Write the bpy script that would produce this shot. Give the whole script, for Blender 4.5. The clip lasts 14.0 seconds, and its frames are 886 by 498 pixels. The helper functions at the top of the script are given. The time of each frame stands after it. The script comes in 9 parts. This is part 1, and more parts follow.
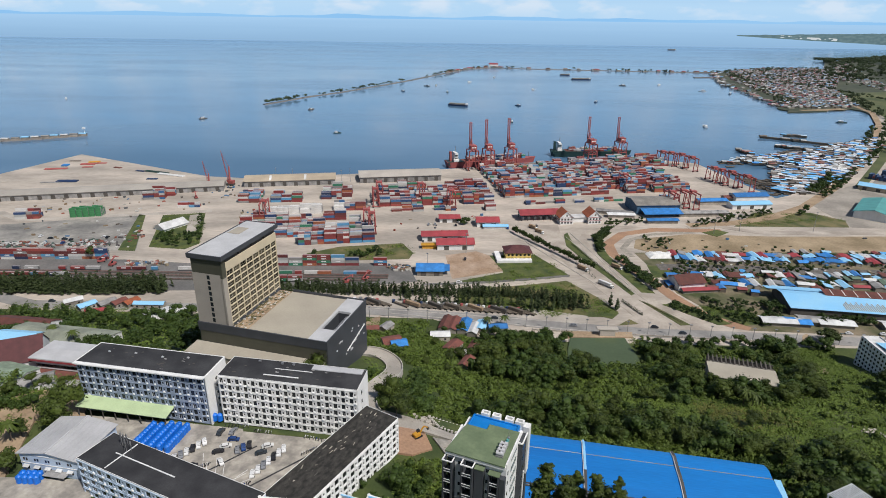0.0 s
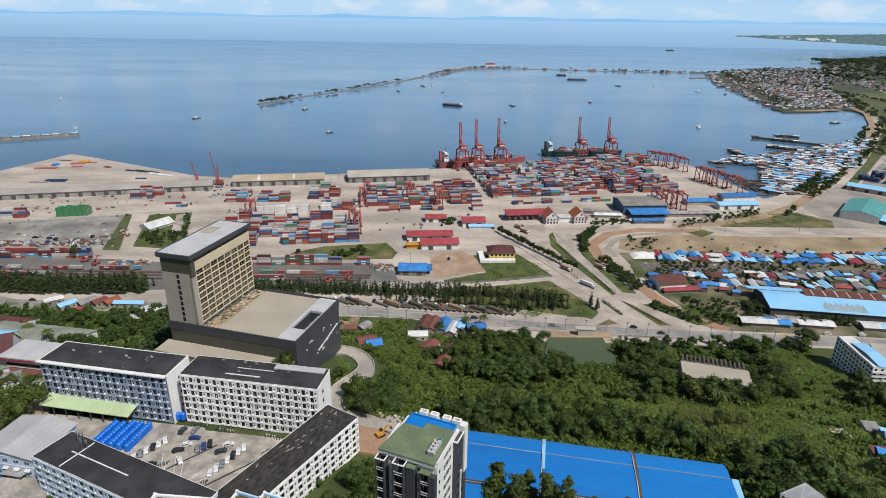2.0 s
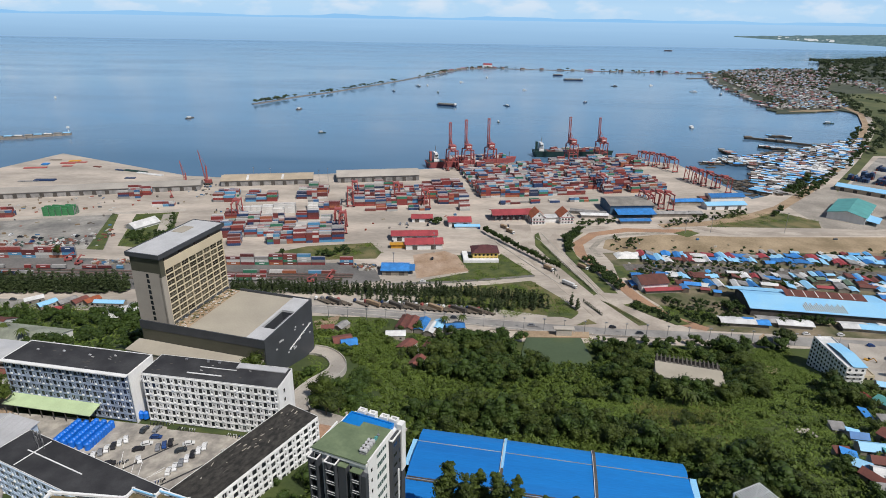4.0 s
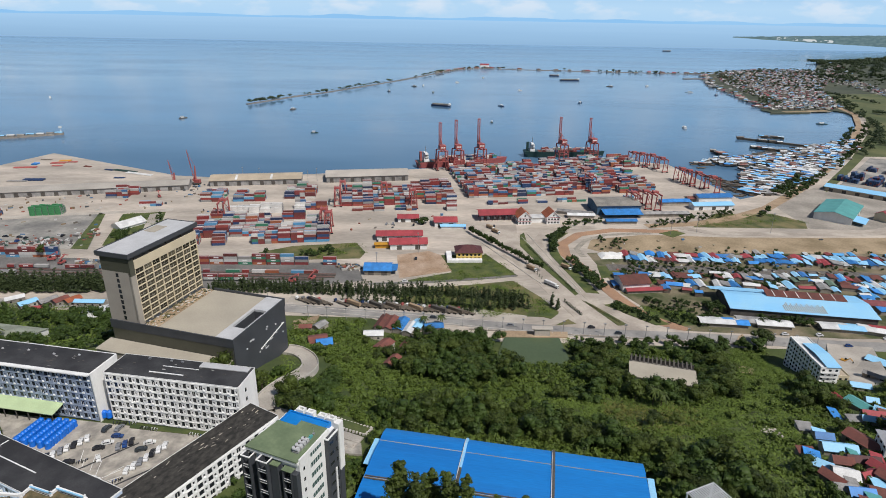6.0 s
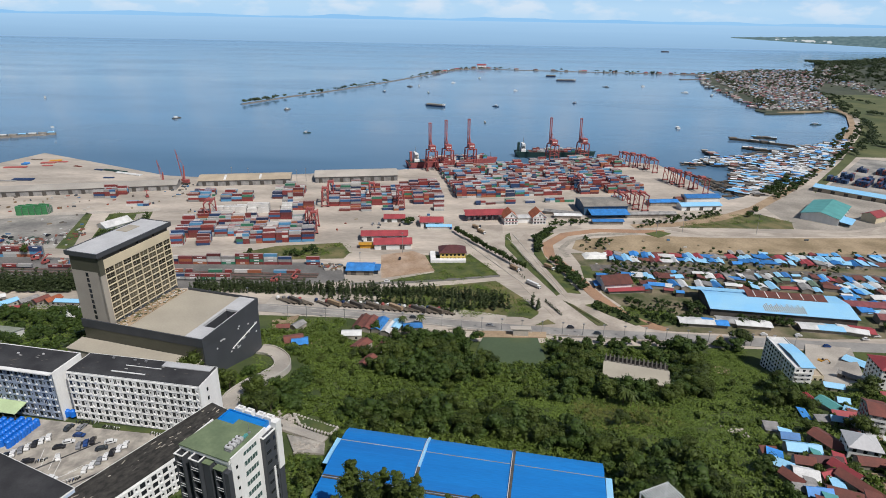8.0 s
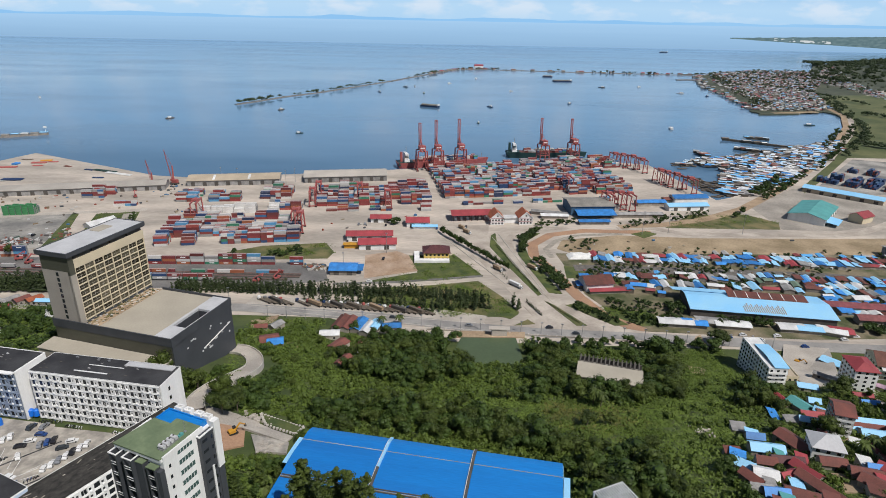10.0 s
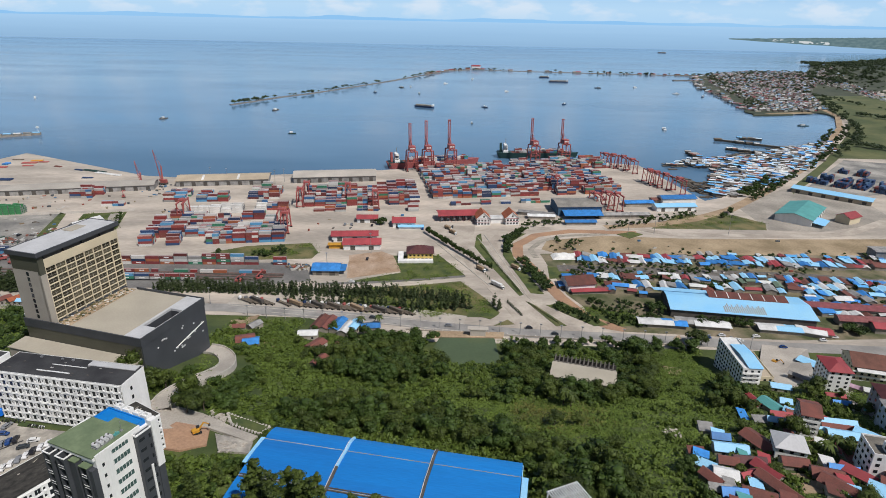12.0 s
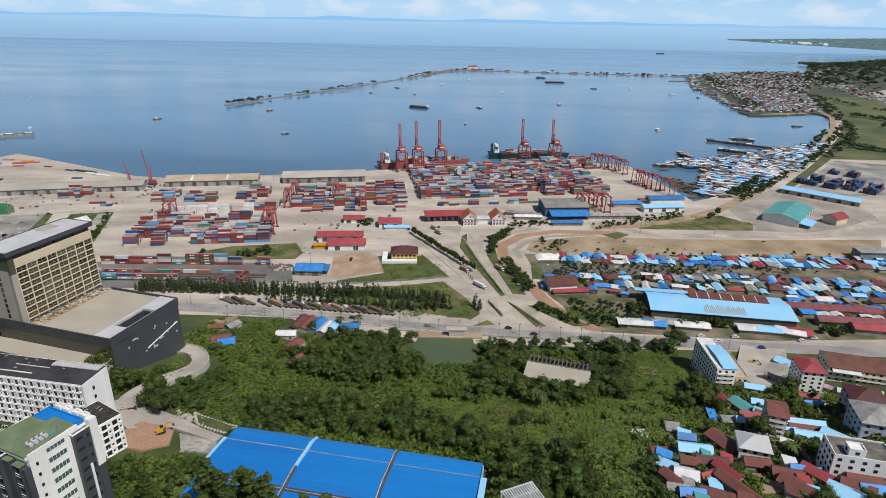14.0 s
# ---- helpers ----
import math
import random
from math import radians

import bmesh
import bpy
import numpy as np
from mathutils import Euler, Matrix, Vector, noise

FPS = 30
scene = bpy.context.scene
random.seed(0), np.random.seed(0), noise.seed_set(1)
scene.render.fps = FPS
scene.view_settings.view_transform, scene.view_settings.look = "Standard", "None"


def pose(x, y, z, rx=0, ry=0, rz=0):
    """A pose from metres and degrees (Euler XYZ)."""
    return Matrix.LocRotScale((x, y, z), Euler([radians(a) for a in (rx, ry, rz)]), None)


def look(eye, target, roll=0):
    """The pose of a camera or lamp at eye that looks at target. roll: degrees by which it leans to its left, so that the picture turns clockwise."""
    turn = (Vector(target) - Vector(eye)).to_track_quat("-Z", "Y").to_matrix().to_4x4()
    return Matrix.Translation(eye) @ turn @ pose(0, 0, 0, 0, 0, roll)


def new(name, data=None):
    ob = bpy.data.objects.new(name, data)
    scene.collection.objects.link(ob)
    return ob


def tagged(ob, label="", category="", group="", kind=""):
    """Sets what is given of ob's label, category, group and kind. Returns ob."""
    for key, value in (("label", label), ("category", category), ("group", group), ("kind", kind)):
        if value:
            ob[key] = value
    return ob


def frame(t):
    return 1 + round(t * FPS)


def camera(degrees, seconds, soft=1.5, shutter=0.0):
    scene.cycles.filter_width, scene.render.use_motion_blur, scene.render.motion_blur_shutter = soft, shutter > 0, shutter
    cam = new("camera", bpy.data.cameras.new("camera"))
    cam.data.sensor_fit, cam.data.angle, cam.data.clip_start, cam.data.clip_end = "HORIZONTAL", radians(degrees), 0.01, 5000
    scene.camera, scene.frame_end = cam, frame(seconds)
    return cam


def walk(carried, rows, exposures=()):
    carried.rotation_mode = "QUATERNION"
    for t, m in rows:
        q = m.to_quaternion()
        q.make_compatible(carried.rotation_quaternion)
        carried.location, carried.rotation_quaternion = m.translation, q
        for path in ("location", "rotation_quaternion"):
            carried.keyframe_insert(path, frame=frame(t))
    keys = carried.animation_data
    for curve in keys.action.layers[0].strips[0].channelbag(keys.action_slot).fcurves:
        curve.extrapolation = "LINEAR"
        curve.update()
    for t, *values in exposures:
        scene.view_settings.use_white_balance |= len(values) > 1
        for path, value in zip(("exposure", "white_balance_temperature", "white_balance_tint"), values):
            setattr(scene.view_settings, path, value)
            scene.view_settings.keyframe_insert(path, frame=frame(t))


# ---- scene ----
# ---- camera: a steady sideways flight, 110 m long, 217 m over the sea ----
cam = camera(73.7, 14.0, soft=0.9)


def flight(t):
    s = t / 14.0
    return pose(110.0 * s, 0.5 * s * s, 217.0 + 0.16 * s + 0.59 * s * s,
                90 - 21.606 + 0.034 * s + 0.184 * s * s,
                -0.725 - 0.482 * s + 0.209 * s * s,
                1.297 + 0.329 * s + 0.056 * s * s)


walk(cam, [(0.5 * k, flight(0.5 * k)) for k in range(29)])

# ---- sky and sun ----
SUN_TO = Vector((0.42, -0.42, 0.82)).normalized()
world = bpy.data.worlds.new("sky")
scene.world = world
world.use_nodes = True
wn = world.node_tree
sky = wn.nodes.new("ShaderNodeTexSky")
sky.sky_type, sky.sun_disc = "NISHITA", False
sky.sun_elevation = math.asin(SUN_TO.z)
sky.sun_rotation = math.atan2(SUN_TO.x, SUN_TO.y)
sky.air_density, sky.dust_density, sky.ozone_density = 1.0, 1.0, 2.0
wn.nodes["Background"].inputs["Strength"].default_value = 0.062
wn.links.new(sky.outputs[0], wn.nodes["Background"].inputs["Color"])
sun_data = bpy.data.lights.new("sun", "SUN")
sun_data.energy, sun_data.angle, sun_data.color = 4.2, radians(0.53), (1.0, 0.96, 0.91)
sun = new("sun", sun_data)
sun.matrix_world = look(SUN_TO * 100, (0, 0, 0))
scene.view_settings.exposure = 0.0


# ---- materials ----
def link(nt, a, b):
    nt.links.new(a, b)


def mat(name, rgb, rough=0.8, metal=0.0, rgb2=None, scale=0.3, fine=6.0, amount=0.35, bump=0.15, tint=0.0, spec=0.5, streak=None):
    """A surface with stains at one scale and grain at another, in object metres."""
    m = bpy.data.materials.new(name)
    m.use_nodes = True
    nt = m.node_tree
    b = nt.nodes["Principled BSDF"]
    b.inputs["Roughness"].default_value, b.inputs["Metallic"].default_value = rough, metal
    b.inputs["Specular IOR Level"].default_value = spec
    tc = nt.nodes.new("ShaderNodeTexCoord")
    co = tc.outputs["Object"]
    if streak:
        mp = nt.nodes.new("ShaderNodeMapping")
        mp.inputs["Scale"].default_value = streak
        link(nt, co, mp.inputs["Vector"])
        co = mp.outputs[0]
    n1, n2 = nt.nodes.new("ShaderNodeTexNoise"), nt.nodes.new("ShaderNodeTexNoise")
    n1.inputs["Scale"].default_value, n1.inputs["Detail"].default_value = scale, 5
    n2.inputs["Scale"].default_value, n2.inputs["Detail"].default_value = fine, 3
    link(nt, co, n1.inputs["Vector"]), link(nt, co, n2.inputs["Vector"])
    ramp = nt.nodes.new("ShaderNodeValToRGB")
    ramp.color_ramp.elements[0].position, ramp.color_ramp.elements[1].position = 0.36, 0.66
    second = rgb2 or tuple(c * (1 - amount) for c in rgb)
    ramp.color_ramp.elements[0].color, ramp.color_ramp.elements[1].color = (*second, 1), (*rgb, 1)
    link(nt, n1.outputs["Fac"], ramp.inputs["Fac"])
    mix = nt.nodes.new("ShaderNodeMix")
    mix.data_type, mix.blend_type = "RGBA", "MULTIPLY"
    mix.inputs["Factor"].default_value = 1.0
    grey = nt.nodes.new("ShaderNodeMapRange")
    grey.inputs["From Min"].default_value, grey.inputs["From Max"].default_value = 0.3, 0.7
    grey.inputs["To Min"].default_value, grey.inputs["To Max"].default_value = 1 - amount * 0.7, 1.0
    link(nt, n2.outputs["Fac"], grey.inputs["Value"])
    link(nt, ramp.outputs["Color"], mix.inputs["A"]), link(nt, grey.outputs[0], mix.inputs["B"])
    last = mix.outputs["Result"]
    if tint:
        oi, hsv = nt.nodes.new("ShaderNodeObjectInfo"), nt.nodes.new("ShaderNodeHueSaturation")
        mr = nt.nodes.new("ShaderNodeMapRange")
        mr.inputs["To Min"].default_value, mr.inputs["To Max"].default_value = 1 - tint, 1 + tint
        link(nt, oi.outputs["Random"], mr.inputs["Value"]), link(nt, mr.outputs[0], hsv.inputs["Value"])
        link(nt, last, hsv.inputs["Color"])
        last = hsv.outputs["Color"]
    link(nt, last, b.inputs["Base Color"])
    if bump:
        bp = nt.nodes.new("ShaderNodeBump")
        bp.inputs["Strength"].default_value, bp.inputs["Distance"].default_value = bump, 0.1
        link(nt, n2.outputs["Fac"], bp.inputs["Height"]), link(nt, bp.outputs[0], b.inputs["Normal"])
    return m


def palette_mat(name, colours, rough, by_island):
    """One colour of a palette for each object, or for each island of a joined mesh, with rust and grime."""
    m = mat(name, (0.5, 0.5, 0.5), rough, scale=0.5, fine=3.0, bump=0.0)
    nt = m.node_tree
    b = nt.nodes["Principled BSDF"]
    pick = nt.nodes.new("ShaderNodeNewGeometry").outputs["Random Per Island"] if by_island else nt.nodes.new("ShaderNodeObjectInfo").outputs["Random"]
    ramp = nt.nodes.new("ShaderNodeValToRGB")
    ramp.color_ramp.interpolation = "CONSTANT"
    el = ramp.color_ramp.elements
    el[0].color = (*colours[0], 1)
    el[1].position, el[1].color = 1 / len(colours), (*colours[1], 1)
    for i in range(2, len(colours)):
        e = el.new(i / len(colours))
        e.color = (*colours[i], 1)
    link(nt, pick, ramp.inputs["Fac"])
    mul = nt.nodes.new("ShaderNodeMix")
    mul.data_type, mul.blend_type = "RGBA", "MULTIPLY"
    mul.inputs["Factor"].default_value = 1.0
    noise_out = [n for n in nt.nodes if n.type == "MAP_RANGE"][0].outputs[0]
    link(nt, ramp.outputs["Color"], mul.inputs["A"]), link(nt, noise_out, mul.inputs["B"])
    link(nt, mul.outputs["Result"], b.inputs["Base Color"])
    return m


def leaf_mat(name, dark, light, by_island=True):
    m = bpy.data.materials.new(name)
    m.use_nodes = True
    nt = m.node_tree
    b = nt.nodes["Principled BSDF"]
    b.inputs["Roughness"].default_value, b.inputs["Specular IOR Level"].default_value = 0.6, 0.25
    geo, oi = nt.nodes.new("ShaderNodeNewGeometry"), nt.nodes.new("ShaderNodeObjectInfo")
    tc, no = nt.nodes.new("ShaderNodeTexCoord"), nt.nodes.new("ShaderNodeTexNoise")
    no.inputs["Scale"].default_value, no.inputs["Detail"].default_value = 0.07 if by_island else 0.25, 3
    link(nt, tc.outputs["Object"], no.inputs["Vector"])
    add = nt.nodes.new("ShaderNodeMath")
    add.operation = "MULTIPLY_ADD"
    add.inputs[1].default_value = 0.35
    link(nt, geo.outputs["Random Per Island"], add.inputs[0]), link(nt, no.outputs["Fac"], add.inputs[2])
    add2 = nt.nodes.new("ShaderNodeMath")
    add2.operation = "MULTIPLY_ADD"
    add2.inputs[1].default_value = 0.45
    link(nt, oi.outputs["Random"], add2.inputs[0]), link(nt, add.outputs[0], add2.inputs[2])
    ramp = nt.nodes.new("ShaderNodeValToRGB")
    ramp.color_ramp.elements[0].position, ramp.color_ramp.elements[1].position = 0.4, 1.0
    ramp.color_ramp.elements[0].color, ramp.color_ramp.elements[1].color = (*dark, 1), (*light, 1)
    link(nt, add2.outputs[0], ramp.inputs["Fac"])
    link(nt, ramp.outputs["Color"], b.inputs["Base Color"])
    return m


concrete = mat("concrete", (0.50, 0.45, 0.39), 0.9, scale=0.05, fine=1.2, amount=0.3)
yard_ground = mat("yard_concrete", (0.56, 0.485, 0.41), 0.9, rgb2=(0.34, 0.30, 0.255), scale=0.022, fine=0.3, amount=0.28, bump=0.05, streak=(0.5, 1.4, 1))
asphalt = mat("asphalt", (0.20, 0.19, 0.18), 0.9, rgb2=(0.13, 0.125, 0.12), scale=0.03, fine=0.5, bump=0.05)
lot_ground = mat("old_lot", (0.40, 0.375, 0.335), 0.9, rgb2=(0.17, 0.165, 0.155), scale=0.03, fine=0.3, bump=0.05)
road_mat = mat("road_concrete", (0.49, 0.43, 0.365), 0.9, rgb2=(0.32, 0.275, 0.23), scale=0.05, fine=0.6, amount=0.22, bump=0.05)
dirt = mat("dirt", (0.43, 0.32, 0.21), 0.95, rgb2=(0.30, 0.21, 0.13), scale=0.05, fine=0.7, bump=0.3)
red_dirt = mat("red_dirt", (0.42, 0.25, 0.15), 0.95, rgb2=(0.33, 0.20, 0.13), scale=0.06, fine=0.8, bump=0.3)
grass = mat("grass", (0.115, 0.13, 0.035), 0.95, rgb2=(0.045, 0.07, 0.018), scale=0.11, fine=1.5, bump=0.6)
dry_grass = mat("dry_grass", (0.19, 0.16, 0.07), 0.95, rgb2=(0.065, 0.085, 0.025), scale=0.06, fine=1.2, bump=0.5)
soil = mat("hill_soil", (0.085, 0.108, 0.026), 0.95, rgb2=(0.04, 0.062, 0.014), scale=0.05, fine=0.9, bump=0.8)
sand = mat("sand", (0.42, 0.32, 0.205), 0.95, rgb2=(0.24, 0.18, 0.105), scale=0.03, fine=0.5)
rock = mat("rock", (0.22, 0.20, 0.18), 0.95, scale=0.3, fine=2.0, bump=0.5)
white_wall = mat("white_wall", (0.80, 0.795, 0.78), 0.8, scale=0.15, fine=2.5, amount=0.14, streak=(1, 1, 0.25))
slate_wall = mat("slate_blue_wall", (0.30, 0.36, 0.46), 0.8, scale=0.15, fine=2.5, amount=0.18)
blue_wall = mat("pale_blue_wall", (0.50, 0.60, 0.74), 0.8, scale=0.15, fine=2.5, amount=0.14)
black_roof = mat("black_roof_felt", (0.05, 0.05, 0.053), 0.85, rgb2=(0.022, 0.022, 0.025), scale=0.12, fine=2.0, amount=0.35)
moss_roof = mat("mossy_black_roof", (0.066, 0.060, 0.052), 0.95, rgb2=(0.018, 0.017, 0.015), scale=0.5, fine=2.6, amount=0.55, streak=(0.7, 1.2, 1))
glass = mat("dark_glass", (0.03, 0.035, 0.04), 0.08, bump=0.0)
gold_glass = mat("bronze_glass", (0.085, 0.075, 0.05), 0.12, bump=0.0, tint=0.7)
green_glass = mat("green_glass", (0.10, 0.17, 0.16), 0.1, bump=0.0)
taupe = mat("taupe_render", (0.36, 0.325, 0.28), 0.8, scale=0.1, fine=2.0, amount=0.12)
cream = mat("cream_render", (0.62, 0.53, 0.38), 0.8, scale=0.1, fine=2.0, amount=0.12)
charcoal = mat("charcoal_panel", (0.06, 0.065, 0.075), 0.55, scale=0.1, fine=1.5, amount=0.2)
olive_dark = mat("dark_olive_band", (0.075, 0.075, 0.055), 0.4, scale=0.1, fine=1.5, amount=0.2)
beige_roof = mat("beige_roof_screed", (0.40, 0.36, 0.29), 0.9, scale=0.06, fine=1.0, amount=0.13)
grey_roof = mat("pale_grey_roof", (0.52, 0.52, 0.53), 0.7, scale=0.1, fine=1.2, amount=0.15)
hall_roof = mat("grey_sheet_roof", (0.46, 0.46, 0.47), 0.55, scale=0.12, fine=1.5, amount=0.14)
green_roof = mat("green_roof_paint", (0.175, 0.225, 0.125), 0.85, rgb2=(0.115, 0.155, 0.085), scale=0.2, fine=1.2, amount=0.2)
pale_green = mat("pale_green_sheet", (0.50, 0.62, 0.36), 0.7, scale=0.15, fine=2.0, amount=0.15)
pool_blue = mat("pool_blue", (0.008, 0.20, 0.58), 0.35, scale=0.3, amount=0.15, bump=0)
blue_sheet = mat("bright_blue_sheet", (0.004, 0.205, 0.60), 0.6, rgb2=(0.004, 0.15, 0.48), scale=0.05, fine=1.6, amount=0.2, streak=(0.15, 1.2, 1))
light_blue = mat("light_blue_sheet", (0.24, 0.54, 0.82), 0.6, rgb2=(0.30, 0.58, 0.80), scale=0.06, fine=1.5, amount=0.18)
mid_blue = mat("blue_sheet", (0.045, 0.25, 0.65), 0.6, scale=0.2, fine=1.5, amount=0.3, tint=0.25)
white_sheet = mat("white_sheet", (0.70, 0.70, 0.69), 0.65, scale=0.15, fine=2, amount=0.25, tint=0.12)
grey_sheet = mat("weathered_grey_sheet", (0.36, 0.35, 0.34), 0.8, scale=0.2, fine=2, amount=0.4, tint=0.2)
rust_sheet = mat("rusty_red_sheet", (0.20, 0.065, 0.05), 0.85, rgb2=(0.13, 0.05, 0.04), scale=0.2, fine=2, amount=0.35, tint=0.25)
red_sheet = mat("red_sheet", (0.36, 0.055, 0.065), 0.7, scale=0.15, fine=2, amount=0.25, tint=0.15)
maroon_tile = mat("maroon_tile", (0.105, 0.028, 0.03), 0.7, scale=0.3, fine=4, amount=0.3)
orange_tile = mat("orange_tile", (0.40, 0.115, 0.05), 0.8, scale=0.3, fine=4, amount=0.3)
teal_sheet = mat("teal_sheet", (0.10, 0.34, 0.33), 0.6, scale=0.1, fine=1.5, amount=0.2)
yellow_wall = mat("yellow_wall", (0.72, 0.53, 0.16), 0.8, scale=0.2, fine=2, amount=0.12)
dark_wall = mat("dark_wall", (0.10, 0.09, 0.08), 0.9, scale=0.2, fine=2, amount=0.3)
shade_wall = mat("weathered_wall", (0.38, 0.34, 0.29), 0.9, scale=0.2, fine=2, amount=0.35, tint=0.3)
steel = mat("grey_steel", (0.42, 0.42, 0.43), 0.4, 0.6, scale=0.5, fine=4, amount=0.2)
white_paint = mat("white_paint", (0.80, 0.80, 0.79), 0.5, scale=0.5, fine=4, amount=0.1, bump=0)
crane_red = mat("crane_red_paint", (0.42, 0.11, 0.10), 0.55, rgb2=(0.31, 0.08, 0.075), scale=0.3, fine=2, amount=0.25, bump=0)
rubber = mat("rubber", (0.02, 0.02, 0.02), 0.9, bump=0)
bark = mat("bark", (0.13, 0.10, 0.075), 0.95, scale=1, fine=8)
wood = mat("grey_timber", (0.16, 0.13, 0.10), 0.9, scale=0.5, fine=4)
yellow_paint = mat("yellow_machine_paint", (0.60, 0.30, 0.03), 0.55, amount=0.2, bump=0)
navy = mat("navy_paint", (0.02, 0.045, 0.12), 0.5, amount=0.25, bump=0)
hull_green = mat("dark_green_hull", (0.02, 0.055, 0.05), 0.5, amount=0.25, bump=0)
blue_plastic = mat("blue_plastic", (0.01, 0.16, 0.66), 0.4, amount=0.15, bump=0, tint=0.1)
pond_water = mat("pond_water", (0.085, 0.115, 0.06), 0.12, scale=0.05, fine=0.5, amount=0.12, bump=0.02)
kerb_mat = mat("kerb_concrete", (0.55, 0.51, 0.46), 0.9, amount=0.2)
PAL = [(0.27, 0.045, 0.042), (0.16, 0.036, 0.036), (0.33, 0.075, 0.062), (0.03, 0.065, 0.16), (0.21, 0.042, 0.046), (0.58, 0.57, 0.55), (0.045, 0.13, 0.28), (0.19, 0.055, 0.045), (0.045, 0.20, 0.12), (0.42, 0.42, 0.41), (0.13, 0.034, 0.034), (0.025, 0.04, 0.09), (0.36, 0.12, 0.06), (0.10, 0.30, 0.50), (0.22, 0.045, 0.042), (0.66, 0.64, 0.61), (0.24, 0.05, 0.05), (0.28, 0.27, 0.26)]


def paler_tops(m, top_tone, amount):
    """Paler upper faces: mixes a second colour in where the surface lies flat."""
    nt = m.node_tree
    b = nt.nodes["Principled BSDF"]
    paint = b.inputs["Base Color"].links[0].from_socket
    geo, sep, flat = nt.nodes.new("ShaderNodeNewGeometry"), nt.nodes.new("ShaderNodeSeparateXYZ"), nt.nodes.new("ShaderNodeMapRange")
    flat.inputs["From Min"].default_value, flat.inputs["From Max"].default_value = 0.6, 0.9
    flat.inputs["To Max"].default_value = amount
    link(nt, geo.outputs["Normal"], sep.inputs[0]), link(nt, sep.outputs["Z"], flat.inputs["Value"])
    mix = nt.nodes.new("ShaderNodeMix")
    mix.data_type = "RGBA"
    mix.inputs["B"].default_value = (*top_tone, 1)
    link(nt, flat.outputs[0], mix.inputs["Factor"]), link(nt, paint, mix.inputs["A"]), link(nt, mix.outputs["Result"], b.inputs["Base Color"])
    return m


container_paint = paler_tops(palette_mat("container_paint", PAL, 0.6, False), (0.47, 0.42, 0.40), 0.42)
container_paints = paler_tops(palette_mat("container_paints", PAL, 0.6, True), (0.47, 0.42, 0.40), 0.42)
ROOFS = [(0.24, 0.54, 0.82), (0.06, 0.25, 0.62), (0.24, 0.09, 0.07), (0.20, 0.19, 0.18), (0.10, 0.09, 0.08), (0.45, 0.46, 0.46), (0.68, 0.69, 0.68), (0.42, 0.40, 0.37), (0.60, 0.64, 0.68), (0.12, 0.40, 0.72), (0.16, 0.13, 0.11), (0.50, 0.63, 0.74), (0.72, 0.72, 0.70), (0.34, 0.33, 0.32)]
roof_sheets = palette_mat("shanty_roof_sheets", ROOFS, 0.7, True)
CARS = [(0.74, 0.74, 0.74), (0.02, 0.02, 0.025), (0.72, 0.72, 0.73), (0.72, 0.72, 0.71), (0.03, 0.03, 0.035), (0.72, 0.72, 0.71), (0.22, 0.23, 0.25), (0.04, 0.05, 0.06), (0.02, 0.06, 0.2)]
car_paint = palette_mat("car_paint", CARS, 0.25, False)
leaf_jungle = leaf_mat("jungle_leaves", (0.008, 0.018, 0.004), (0.041, 0.069, 0.012))
leaf_shrub = leaf_mat("shrub_leaves", (0.018, 0.033, 0.006), (0.074, 0.108, 0.017))
leaf_vine = leaf_mat("vine_leaves", (0.040, 0.068, 0.011), (0.112, 0.160, 0.026))
leaf_straw = leaf_mat("straw_leaves", (0.065, 0.078, 0.016), (0.15, 0.145, 0.036))
leaf_tree = leaf_mat("tree_leaves", (0.012, 0.022, 0.005), (0.060, 0.084, 0.014), False)
leaf_dark = leaf_mat("casuarina_leaves", (0.013, 0.022, 0.008), (0.05, 0.07, 0.024))
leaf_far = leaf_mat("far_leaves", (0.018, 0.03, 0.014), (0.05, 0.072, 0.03))


